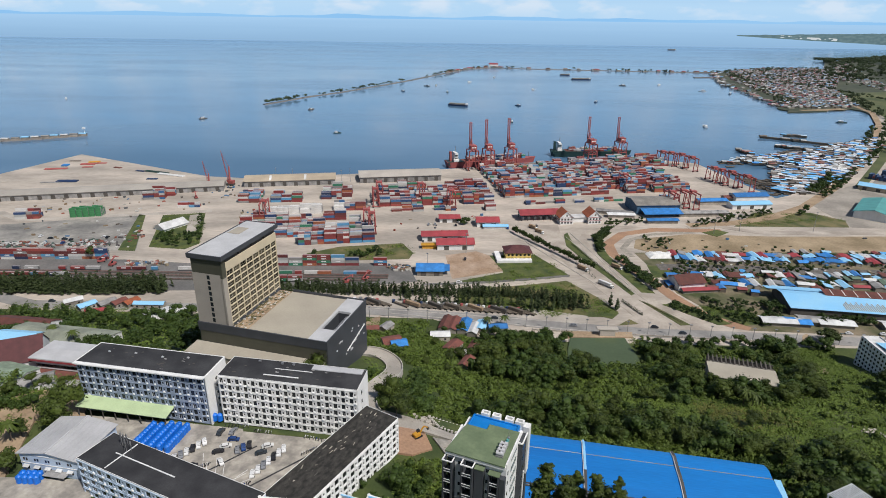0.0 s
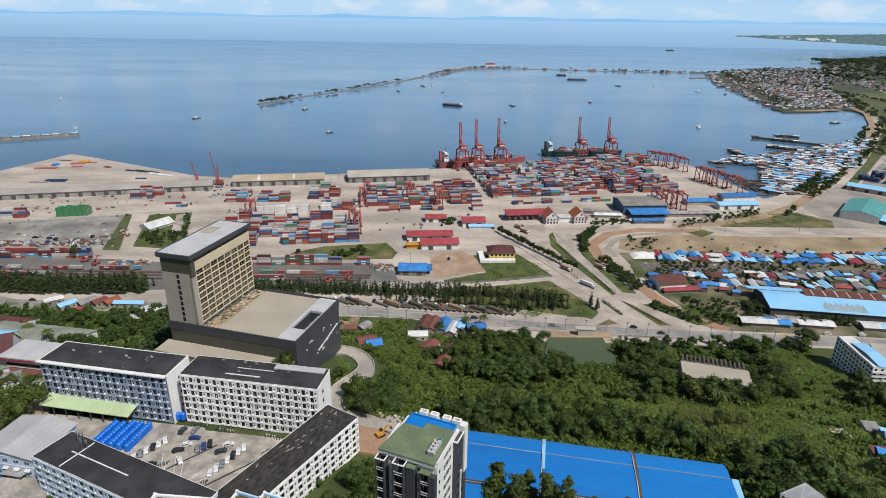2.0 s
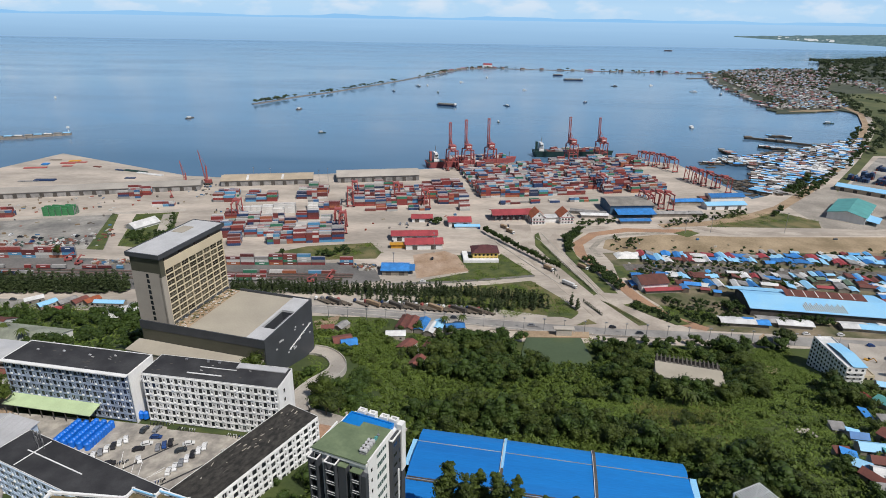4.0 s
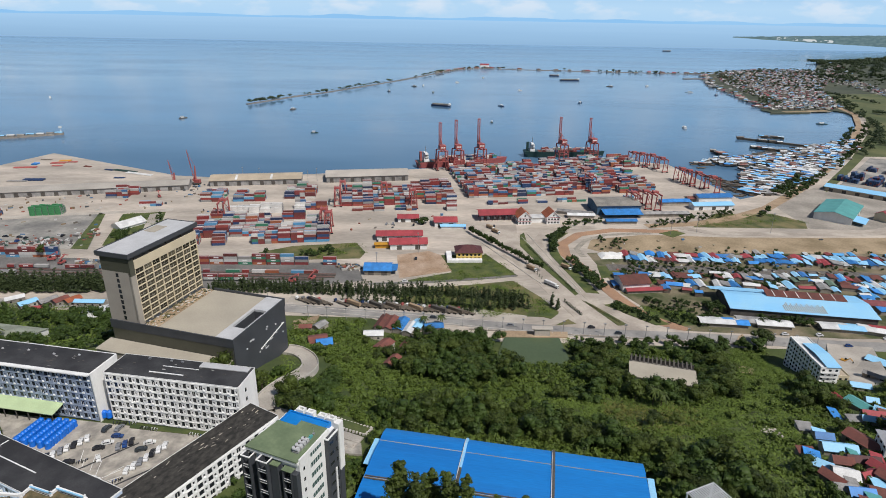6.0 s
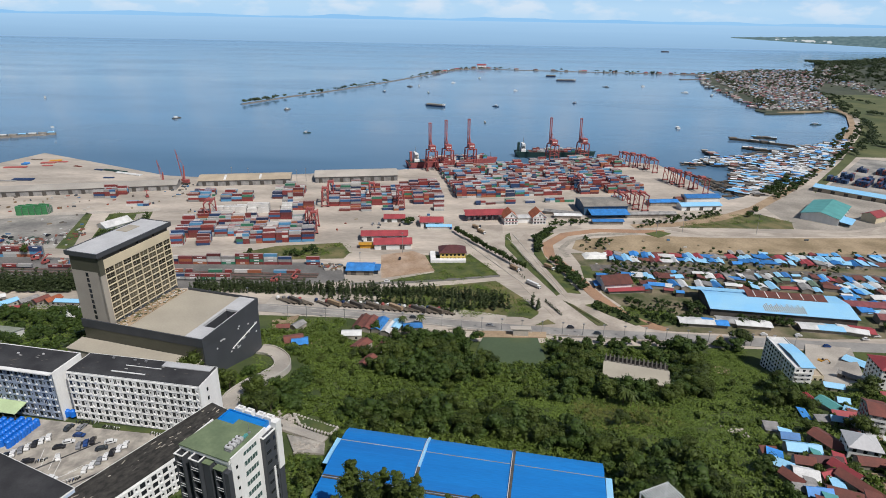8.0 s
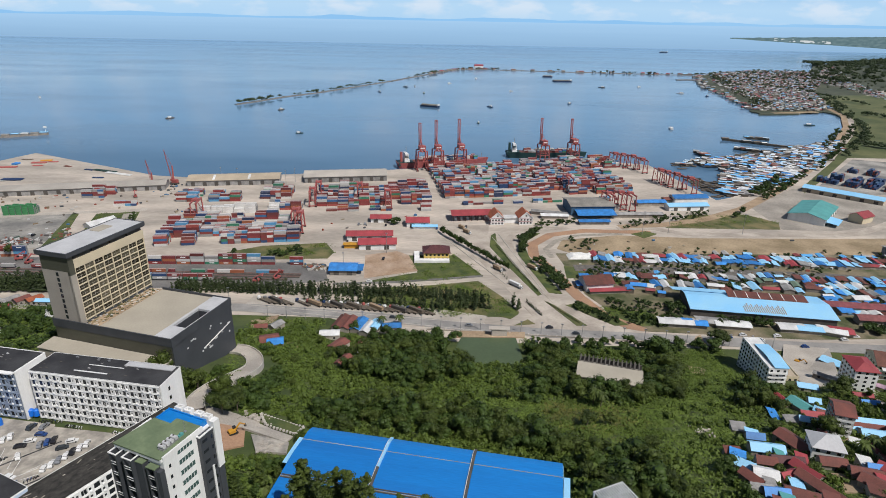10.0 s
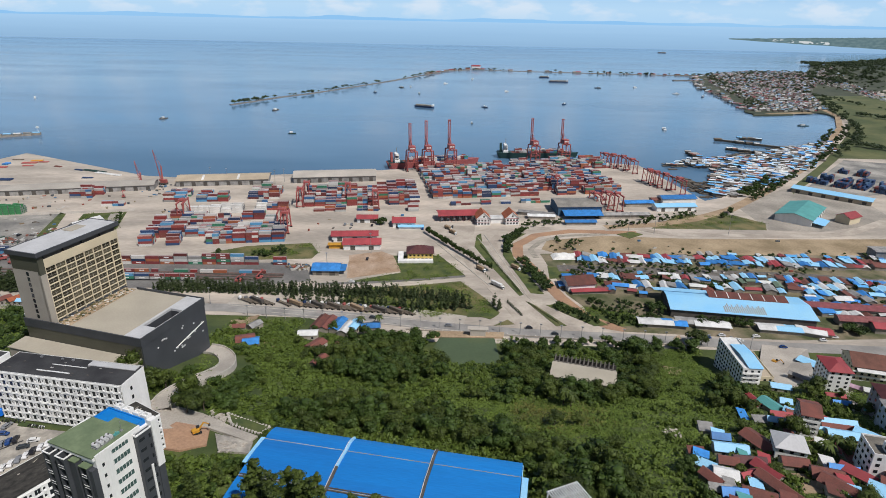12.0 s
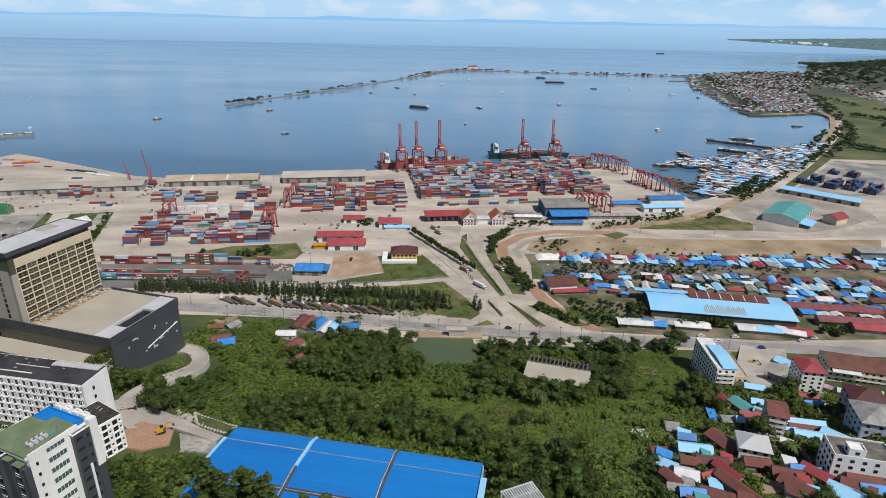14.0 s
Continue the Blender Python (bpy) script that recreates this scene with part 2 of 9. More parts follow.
# ---- mesh helpers ----
class Shape:
    """Collects vertices and faces for one mesh."""

    def __init__(self):
        self.v, self.f = [], []

    def add(self, verts, faces):
        n = len(self.v)
        self.v += [tuple(p) for p in verts]
        self.f += [tuple(i + n for i in q) for q in faces]
        return self

    def box(self, x0, y0, z0, x1, y1, z1):
        return self.add([(x0, y0, z0), (x1, y0, z0), (x1, y1, z0), (x0, y1, z0), (x0, y0, z1), (x1, y0, z1), (x1, y1, z1), (x0, y1, z1)],
                        [(3, 2, 1, 0), (4, 5, 6, 7), (0, 1, 5, 4), (1, 2, 6, 5), (2, 3, 7, 6), (3, 0, 4, 7)])

    def obox(self, cx, cy, z0, lx, ly, h, deg=0.0):
        c, s = math.cos(radians(deg)), math.sin(radians(deg))
        ring = [(cx + c * a - s * b, cy + s * a + c * b) for a, b in ((-lx / 2, -ly / 2), (lx / 2, -ly / 2), (lx / 2, ly / 2), (-lx / 2, ly / 2))]
        return self.prism(ring, z0, z0 + h)

    def prism(self, ring, z0, z1):
        n = len(ring)
        if sum(ring[i - 1][0] * ring[i][1] - ring[i][0] * ring[i - 1][1] for i in range(n)) < 0:
            ring = ring[::-1]
        return self.add([(x, y, z0) for x, y in ring] + [(x, y, z1) for x, y in ring],
                        [tuple(range(n))[::-1], tuple(range(n, 2 * n))] + [(i, (i + 1) % n, n + (i + 1) % n, n + i) for i in range(n)])

    def cyl(self, cx, cy, z0, z1, r, n=10, r2=None):
        r2 = r if r2 is None else r2
        a = [2 * math.pi * i / n for i in range(n)]
        return self.add([(cx + r * math.cos(t), cy + r * math.sin(t), z0) for t in a] + [(cx + r2 * math.cos(t), cy + r2 * math.sin(t), z1) for t in a],
                        [tuple(range(n))[::-1], tuple(range(n, 2 * n))] + [(i, (i + 1) % n, n + (i + 1) % n, n + i) for i in range(n)])

    def beam(self, p, q, w, w2=None, n=4):
        p, q = Vector(p), Vector(q)
        d = (q - p).normalized()
        a = d.orthogonal().normalized() if abs(d.z) > 0.99 else d.cross(Vector((0, 0, 1))).normalized()
        b = d.cross(a)
        w2 = w if w2 is None else w2
        ang = [2 * math.pi * (i + 0.5) / n for i in range(n)]
        k = 0.7071 if n == 4 else 0.5
        vs = [p + (a * math.cos(t) + b * math.sin(t)) * w * k for t in ang] + [q + (a * math.cos(t) + b * math.sin(t)) * w2 * k for t in ang]
        return self.add(vs, [tuple(range(n)), tuple(range(n, 2 * n))[::-1]] + [(n + i, n + (i + 1) % n, (i + 1) % n, i) for i in range(n)])

    def gable(self, x0, y0, x1, y1, z, h, th=0.25, out=0.6):
        """A pitched roof sheet with thickness, ridge along x."""
        ym = (y0 + y1) / 2
        k = h / (ym - y0)
        prof = [(y0 - out, z - out * k), (ym, z + h), (y1 + out, z - out * k)]
        ring = prof + [(y, zz - th) for y, zz in prof[::-1]]
        n = len(ring)
        return self.add([(x0 - out, y, zz) for y, zz in ring] + [(x1 + out, y, zz) for y, zz in ring],
                        [tuple(range(n)), tuple(range(n, 2 * n))[::-1]] + [(n + i, n + (i + 1) % n, (i + 1) % n, i) for i in range(n)])

    def gable_wall(self, x0, y0, x1, y1, z, h, t=0.3):
        ym = (y0 + y1) / 2
        for x in (x0, x1 - t):
            self.add([(x, y0, z), (x, y1, z), (x, ym, z + h), (x + t, y0, z), (x + t, y1, z), (x + t, ym, z + h)],
                     [(2, 1, 0), (3, 4, 5), (0, 1, 4, 3), (1, 2, 5, 4), (2, 0, 3, 5)])
        return self

    def hip(self, x0, y0, x1, y1, z, h, out=0.6, th=0.25):
        x0, y0, x1, y1 = x0 - out, y0 - out, x1 + out, y1 + out
        w, l = (y1 - y0), (x1 - x0)
        if l >= w:
            r = [(x0 + w / 2, (y0 + y1) / 2, z + h), (x1 - w / 2 + 0.01, (y0 + y1) / 2, z + h)]
            f = [(4, 5, 9, 8), (5, 6, 9), (6, 7, 8, 9), (7, 4, 8)]
        else:
            r = [((x0 + x1) / 2, y0 + l / 2, z + h), ((x0 + x1) / 2, y1 - l / 2, z + h)]
            f = [(4, 5, 8), (5, 6, 9, 8), (6, 7, 9), (7, 4, 8, 9)]
        return self.add([(x0, y0, z - th), (x1, y0, z - th), (x1, y1, z - th), (x0, y1, z - th), (x0, y0, z), (x1, y0, z), (x1, y1, z), (x0, y1, z)] + r,
                        [(3, 2, 1, 0), (0, 1, 5, 4), (1, 2, 6, 5), (2, 3, 7, 6), (3, 0, 4, 7)] + f)

    def lean(self, x0, y0, x1, y1, za, zb, th=0.15):
        """A single-slope roof sheet, from height za at y0 to zb at y1."""
        return self.add([(x0, y0, za - th), (x1, y0, za - th), (x1, y1, zb - th), (x0, y1, zb - th), (x0, y0, za), (x1, y0, za), (x1, y1, zb), (x0, y1, zb)],
                        [(3, 2, 1, 0), (4, 5, 6, 7), (0, 1, 5, 4), (1, 2, 6, 5), (2, 3, 7, 6), (3, 0, 4, 7)])

    def mesh(self, name):
        me = bpy.data.meshes.new(name)
        me.from_pydata(self.v, [], self.f)
        me.update()
        return me


def part(name, shape, material, parent, label=""):
    me = shape.mesh(name) if isinstance(shape, Shape) else shape
    if not me.materials:
        me.materials.append(material)
    ob = new(name, me)
    ob.parent = parent
    return tagged(ob, label)


def thing(name, m, label, category, group="", kind=""):
    ob = new(name)
    ob.matrix_basis = m
    return tagged(ob, label, category, group, kind)


def solo(name, shape, material, label, category, group="", kind="", m=None):
    me = shape.mesh(name) if isinstance(shape, Shape) else shape
    if not me.materials:
        me.materials.append(material)
    ob = new(name, me)
    if m is not None:
        ob.matrix_basis = m
    return tagged(ob, label, category, group, kind)


def ease(x, xs, zs):
    return float(np.interp(x, xs, zs))


def ground_at(x, y):
    """Height of the hill side that falls to the port."""
    right = ease(y, (60, 120, 160, 200, 250, 300, 345, 372), (72, 64, 56, 46, 31, 16, 3.4, 2.2))
    left = ease(y, (60, 150, 205, 240, 280, 300, 350, 395), (58, 56.5, 56, 46, 36, 31, 14, 2.2))
    k = min(1.0, max(0.0, (x + 45) / 60.0))
    k = k * k * (3 - 2 * k)
    z = left * (1 - k) + right * k
    if 74 < x < 136 and 326 < y < 376:
        z = min(z, 3.0)
    # level cutting in which the long shed stands
    a, b = 0.9866 * (x - 20.9) - 0.1633 * (y - 204.9), 0.1633 * (x - 20.9) + 0.9866 * (y - 204.9)
    if -4 < a < 108 and -54 < b < 0:
        z = min(z, 47.0)
    return z


# ---- sea, land, hill, backdrop ----
def water_mat():
    m = bpy.data.materials.new("sea_water")
    m.use_nodes = True
    nt = m.node_tree
    b = nt.nodes["Principled BSDF"]
    b.inputs["Roughness"].default_value, b.inputs["IOR"].default_value = 0.16, 1.33
    tc = nt.nodes.new("ShaderNodeTexCoord")
    mp = nt.nodes.new("ShaderNodeMapping")
    mp.inputs["Scale"].default_value = (0.35, 1.0, 1.0)
    link(nt, tc.outputs["Object"], mp.inputs["Vector"])
    big, small = nt.nodes.new("ShaderNodeTexNoise"), nt.nodes.new("ShaderNodeTexNoise")
    big.inputs["Scale"].default_value, big.inputs["Detail"].default_value = 0.0035, 6
    small.inputs["Scale"].default_value, small.inputs["Detail"].default_value = 0.25, 4
    link(nt, mp.outputs[0], big.inputs["Vector"]), link(nt, tc.outputs["Object"], small.inputs["Vector"])
    ramp = nt.nodes.new("ShaderNodeValToRGB")
    ramp.color_ramp.elements[0].position, ramp.color_ramp.elements[1].position = 0.35, 0.68
    ramp.color_ramp.elements[0].color, ramp.color_ramp.elements[1].color = (0.066, 0.143, 0.240, 1), (0.110, 0.198, 0.305, 1)
    link(nt, big.outputs["Fac"], ramp.inputs["Fac"]), link(nt, ramp.outputs["Color"], b.inputs["Base Color"])
    mr = nt.nodes.new("ShaderNodeMapRange")
    mr.inputs["From Min"].default_value, mr.inputs["From Max"].default_value = 0.35, 0.65
    mr.inputs["To Min"].default_value, mr.inputs["To Max"].default_value = 0.09, 0.22
    link(nt, big.outputs["Fac"], mr.inputs["Value"]), link(nt, mr.outputs[0], b.inputs["Roughness"])
    bp = nt.nodes.new("ShaderNodeBump")
    bp.inputs["Strength"].default_value, bp.inputs["Distance"].default_value = 0.12, 0.4
    link(nt, small.outputs["Fac"], bp.inputs["Height"]), link(nt, bp.outputs[0], b.inputs["Normal"])
    return m


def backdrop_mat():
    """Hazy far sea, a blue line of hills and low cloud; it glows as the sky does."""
    m = bpy.data.materials.new("far_sea_and_sky")
    m.use_nodes = True
    nt = m.node_tree
    nt.nodes.remove(nt.nodes["Principled BSDF"])
    em = nt.nodes.new("ShaderNodeEmission")
    tc, sep = nt.nodes.new("ShaderNodeTexCoord"), nt.nodes.new("ShaderNodeSeparateXYZ")
    link(nt, tc.outputs["Object"], sep.inputs[0])

    def ramp(stops, fac, kind="LINEAR"):
        r = nt.nodes.new("ShaderNodeValToRGB")
        r.color_ramp.interpolation = kind
        el = r.color_ramp.elements
        el[0].position, el[0].color = stops[0][0], (*stops[0][1], 1)
        el[1].position, el[1].color = stops[1][0], (*stops[1][1], 1)
        for pos, col in stops[2:]:
            e = el.new(pos)
            e.color = (*col, 1)
        link(nt, fac, r.inputs["Fac"])
        return r.outputs["Color"]

    def noise(sx, sz, scale, detail):
        mp, no = nt.nodes.new("ShaderNodeMapping"), nt.nodes.new("ShaderNodeTexNoise")
        mp.inputs["Scale"].default_value = (sx, 1, sz)
        no.inputs["Scale"].default_value, no.inputs["Detail"].default_value = scale, detail
        link(nt, tc.outputs["Object"], mp.inputs["Vector"]), link(nt, mp.outputs[0], no.inputs["Vector"])
        return no.outputs["Fac"]

    def mth(op, a, b):
        n = nt.nodes.new("ShaderNodeMath")
        n.operation = op
        for i, v in enumerate((a, b)):
            if isinstance(v, (int, float)):
                n.inputs[i].default_value = v
            else:
                link(nt, v, n.inputs[i])
        return n.outputs[0]

    def blend(fac, a, b):
        n = nt.nodes.new("ShaderNodeMix")
        n.data_type = "RGBA"
        link(nt, fac, n.inputs["Factor"]), link(nt, a, n.inputs["A"]), link(nt, b, n.inputs["B"])
        return n.outputs["Result"]
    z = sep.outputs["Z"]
    # haze is painted into these glowing colours: the sea pales towards the horizon
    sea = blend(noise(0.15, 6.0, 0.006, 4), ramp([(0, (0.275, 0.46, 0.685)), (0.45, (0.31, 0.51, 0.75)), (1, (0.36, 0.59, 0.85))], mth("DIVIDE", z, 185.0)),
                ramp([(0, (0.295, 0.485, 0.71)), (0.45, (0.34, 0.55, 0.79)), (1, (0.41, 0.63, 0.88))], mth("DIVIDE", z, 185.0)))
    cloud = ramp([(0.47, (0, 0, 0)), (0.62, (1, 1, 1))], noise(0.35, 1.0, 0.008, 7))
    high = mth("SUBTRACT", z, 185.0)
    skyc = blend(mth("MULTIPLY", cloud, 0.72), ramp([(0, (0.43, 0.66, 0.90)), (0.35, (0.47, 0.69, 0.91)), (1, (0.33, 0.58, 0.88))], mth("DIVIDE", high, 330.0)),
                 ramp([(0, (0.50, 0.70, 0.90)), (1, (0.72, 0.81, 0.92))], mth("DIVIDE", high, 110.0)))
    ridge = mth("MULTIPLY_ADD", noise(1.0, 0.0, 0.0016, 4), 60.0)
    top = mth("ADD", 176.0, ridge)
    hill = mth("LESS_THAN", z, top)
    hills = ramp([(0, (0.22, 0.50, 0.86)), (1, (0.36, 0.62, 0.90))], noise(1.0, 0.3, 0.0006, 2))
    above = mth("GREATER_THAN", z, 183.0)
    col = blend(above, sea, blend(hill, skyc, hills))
    # a hazy headland far out on the right, its shore falling nearer towards the right, with pale buildings along it
    def span(x0, x1, a, b):
        m_ = nt.nodes.new("ShaderNodeMapRange")
        for key, v in (("From Min", x0), ("From Max", x1), ("To Min", a), ("To Max", b)):
            m_.inputs[key].default_value = v
        link(nt, sep.outputs["X"], m_.inputs["Value"])
        return m_.outputs[0]
    shore = mth("ADD", span(2270.0, 3600.0, 82.0, 24.0), mth("MULTIPLY", noise(1.0, 0.0, 0.004, 3), 9.0))
    crest = mth("ADD", span(2270.0, 3600.0, 87.0, 118.0), mth("MULTIPLY", noise(1.0, 0.0, 0.012, 5), 14.0))
    cape = mth("MULTIPLY", mth("MULTIPLY", mth("GREATER_THAN", z, shore), mth("LESS_THAN", z, crest)), mth("GREATER_THAN", sep.outputs["X"], 2270.0))
    col = blend(cape, col, ramp([(0.35, (0.105, 0.175, 0.20)), (0.65, (0.16, 0.24, 0.26))], noise(1.0, 3.0, 0.02, 3)))
    town = mth("MULTIPLY", mth("GREATER_THAN", noise(0.35, 1.0, 0.045, 2), 0.58), mth("LESS_THAN", z, mth("ADD", shore, 26.0)))
    town = mth("MULTIPLY", mth("MULTIPLY", town, mth("GREATER_THAN", z, mth("ADD", shore, 8.0))), mth("MULTIPLY", mth("GREATER_THAN", sep.outputs["X"], 2620.0), mth("LESS_THAN", sep.outputs["X"], 3150.0)))
    col = blend(town, col, ramp([(0, (0.50, 0.56, 0.60)), (1, (0.62, 0.66, 0.68))], z))
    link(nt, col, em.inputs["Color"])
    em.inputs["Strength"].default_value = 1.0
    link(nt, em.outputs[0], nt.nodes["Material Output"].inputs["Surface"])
    return m


sea = solo("water", Shape().add([(-7000, -900, 0), (8000, -900, 0), (8000, 5160, 0), (-7000, 5160, 0)], [(0, 1, 2, 3)]), water_mat(),
           "calm grey-blue sea with faint current streaks", "sea", kind="structure")
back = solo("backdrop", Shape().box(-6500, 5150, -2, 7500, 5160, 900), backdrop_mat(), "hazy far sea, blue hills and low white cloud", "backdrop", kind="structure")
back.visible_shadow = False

COAST = [(-1600, 500), (-690, 610), (-628, 814), (-596, 921), (-344, 800), (-278, 793), (-143, 829), (-14, 866), (98, 905), (310, 957), (384, 934), (415, 742),
         (492, 800), (641, 950), (852, 1215), (1030, 1490), (1030, 1590), (900, 1530), (835, 1520), (860, 1640), (905, 1850), (960, 2200), (1090, 2600), (1170, 2700), (1320, 2740), (1700, 2830),
         (1790, 3050), (1960, 3330), (2080, 3560), (2330, 3600), (2700, 3640), (3300, 3800), (4600, 4100), (7000, 4300), (7000, -600), (-1600, -600)]


def ragged(line, step, amp, seed):
    """The same line with an uneven, broken edge."""
    out = []
    for a, b in zip(line, line[1:]):
        a, b = Vector(a), Vector(b)
        n = max(1, int((b - a).length / step))
        side = Vector((-(b - a).y, (b - a).x)).normalized()
        for i in range(n):
            q = a.lerp(b, i / n)
            q = q + side * amp * noise.noise((q.x * 0.02, q.y * 0.02, seed)) * (1 if i else 0.3)
            out.append((q.x, q.y))
    return out + [tuple(line[-1])]


SHORE = ragged(COAST[15:26], 22, 34, 3.0)
COAST = COAST[:12] + ragged(COAST[11:16], 25, 10, 5.0)[1:-1] + SHORE + COAST[26:]
solo("ground", Shape().prism(COAST, -6.0, 2.5), yard_ground, "pale sun-bleached concrete and earth ground of a port", "ground", kind="structure")


def hill_mesh():
    s = Shape()
    xs = [-1600, -700] + list(range(-400, 601, 10)) + [800, 1500]
    ys = [-600, 0] + list(range(40, 401, 8))
    for y in ys:
        for x in xs:
            z = ground_at(x, y) + 0.1
            if 40 < y < 360:
                z += 0.5 * noise.noise((x * 0.05, y * 0.05, 3.0))
            s.v.append((x, y, z))
    n = len(xs)
    for j in range(len(ys) - 1):
        for i in range(n - 1):
            s.f.append((j * n + i, j * n + i + 1, (j + 1) * n + i + 1, (j + 1) * n + i))
    return s


hill = solo("hillside_ground", hill_mesh(), soil, "green overgrown hillside falling to the port", "ground", kind="structure")
for f in hill.data.polygons:
    f.use_smooth = True


def sheet(name, ring, z, material, label, category="ground", h=0.12):
    return solo(name, Shape().prism(ring, z - h, z), material, label, category, kind="structure")


def strip_ring(line, width):
    """The outline of a band of constant width along a line."""
    left, right = [], []
    for i, (x, y) in enumerate(line):
        a, b = line[max(i - 1, 0)], line[min(i + 1, len(line) - 1)]
        d = Vector((b[0] - a[0], b[1] - a[1])).normalized()
        left.append((x - d.y * width / 2, y + d.x * width / 2)), right.append((x + d.y * width / 2, y - d.x * width / 2))
    return left + right[::-1]


def band(name, line, width, z, material, label, category="road", h=0.12):
    """A road or strip of quads along a line."""
    r = strip_ring(line, width)
    n = len(line)
    s = Shape()
    s.add([(x, y, z) for x, y in r] + [(x, y, z - h) for x, y in r],
          [(2 * n - 1 - i, 2 * n - 2 - i, i + 1, i) for i in range(n - 1)] + [(i, (i + 1) % (2 * n), 2 * n + (i + 1) % (2 * n), 2 * n + i) for i in range(2 * n)])
    return solo(name, s, material, label, category, kind="structure")


# ---- near buildings ----
def facade(parent, L, floors, fh, bays, z0, wall, y=0.0, facing=-1, win=None, deep=0.5, ac=True, pier=0.45, small=True):
    """A storeyed front along local x: spandrels and piers proud of set-back glazed bays, one window object for each bay."""
    bw = L / bays
    s = Shape()
    ys = (y, y - facing * -deep) if facing < 0 else (y - deep, y)
    a, b = min(ys), max(ys)
    for k in range(floors):
        s.box(0, a - 0.12 if facing < 0 else a, z0 + k * fh - 0.2, L, b if facing < 0 else b + 0.12, z0 + k * fh + 0.12)
        s.box(0, a, z0 + k * fh + 0.12, L, b, z0 + k * fh + 0.55)
        for i in range(bays):
            s.box(i * bw, a + 0.02, z0 + k * fh + 0.55, i * bw + pier, b - 0.02, z0 + (k + 1) * fh - 0.2)
            if small:
                s.box(i * bw + bw * 0.58, a + 0.02, z0 + k * fh + 0.55, i * bw + bw * 0.70, b - 0.02, z0 + (k + 1) * fh - 0.2)
                s.box(i * bw + bw * 0.70, a + 0.03, z0 + k * fh + 2.2, (i + 1) * bw, b - 0.03, z0 + (k + 1) * fh - 0.2).box(i * bw + bw * 0.70, a + 0.03, z0 + k * fh + 0.55, i * bw + bw * 0.9, b - 0.03, z0 + k * fh + 1.1)
                s.box(i * bw + bw * 0.9, a + 0.03, z0 + k * fh + 0.55, (i + 1) * bw, b - 0.03, z0 + k * fh + 2.2)
    s.box(0, a, z0 + floors * fh - 0.2, L, b, z0 + floors * fh + 0.35)
    s.box(L - pier, a, z0, L, b, z0 + floors * fh)
    part("front_wall", s, wall, parent)
    gy = b - 0.15 if facing < 0 else a + 0.15
    w = Shape().box(pier, -0.06, 0.05, bw * 0.58 if small else bw, 0.06, fh - 0.2)
    if small:
        w.box(bw * 0.7, -0.06, 1.1, bw * 0.9, 0.06, 2.2)
    wm = w.mesh("window")
    fr = Shape()
    wide = (bw * 0.55 if small else bw) - pier
    for q in (0.0, 0.48, 0.97):
        fr.box(pier + wide * q, -0.12 if facing < 0 else 0.06, 0.05, pier + wide * q + 0.09, -0.06 if facing < 0 else 0.12, fh - 0.3)
    fm = fr.mesh("window_frame")
    aw = Shape().box(bw * 0.72, -0.35, 0, bw * 0.72 + 0.85, 0.0, 0.6).box(bw * 0.72 + 0.1, -0.39, 0.08, bw * 0.72 + 0.6, -0.35, 0.52)
    am = aw.mesh("air_conditioner")
    for k in range(floors):
        for i in range(bays):
            o = part("window", wm, win or glass, parent)
            o.location = (i * bw, gy, z0 + k * fh)
            if ac and (i * 7 + k * 3) % 4 != 1:
                c = part("air_conditioner", am, white_paint, parent)
                c.location = (i * bw, a, z0 + k * fh + 0.35)
                if facing > 0:
                    c.location = (i * bw, b + 0.34, z0 + k * fh + 0.3)
            if (i * 5 + k) % 6 == 0:
                g = part("window_frame", fm, white_paint, o)


def apartment_block(name, m, L, D, floors, fh, bays, wall, roof, label, both=False, parapet=0.5, hood=0.0, rw=0.15):
    t = thing(name, m, label, "apartment building")
    H = floors * fh
    body = Shape().box(0, 0.5, -8, L, D - (0.5 if both else 0), H)
    body.box(-0.3, 0, -8, 0, D, H + 0.35).box(L, 0, -8, L + 0.3, D, H + 0.35)
    part("wall", body, wall, t)
    base = Shape().box(0, 0.05, -8, L, 0.5, -0.2)
    part("plinth", base, wall, t)
    facade(t, L, floors, fh, bays, 0.0, wall)
    if both:
        facade(t, L, floors, fh, bays, 0.0, wall, y=D, facing=1)
    part("roof", Shape().box(-0.1, -0.1, H + 0.36, L + 0.1, D + 0.1, H + 0.75), roof, t, "flat dark felt roof with stains")
    rim = Shape()
    for x0, y0, x1, y1 in ((-0.1 - rw, -0.1 - rw - hood, L + 0.1 + rw, -0.1), (-0.1 - rw, D + 0.1, L + 0.1 + rw, D + 0.1 + rw), (-0.1 - rw, -0.1, -0.1, D + 0.1), (L + 0.1, -0.1, L + 0.1 + rw, D + 0.1)):
        rim.box(x0, y0, H + 0.35, x1, y1, H + 0.78 + parapet * 0.2)
    part("parapet", rim, white_wall, t, "white roof edge")
    return t


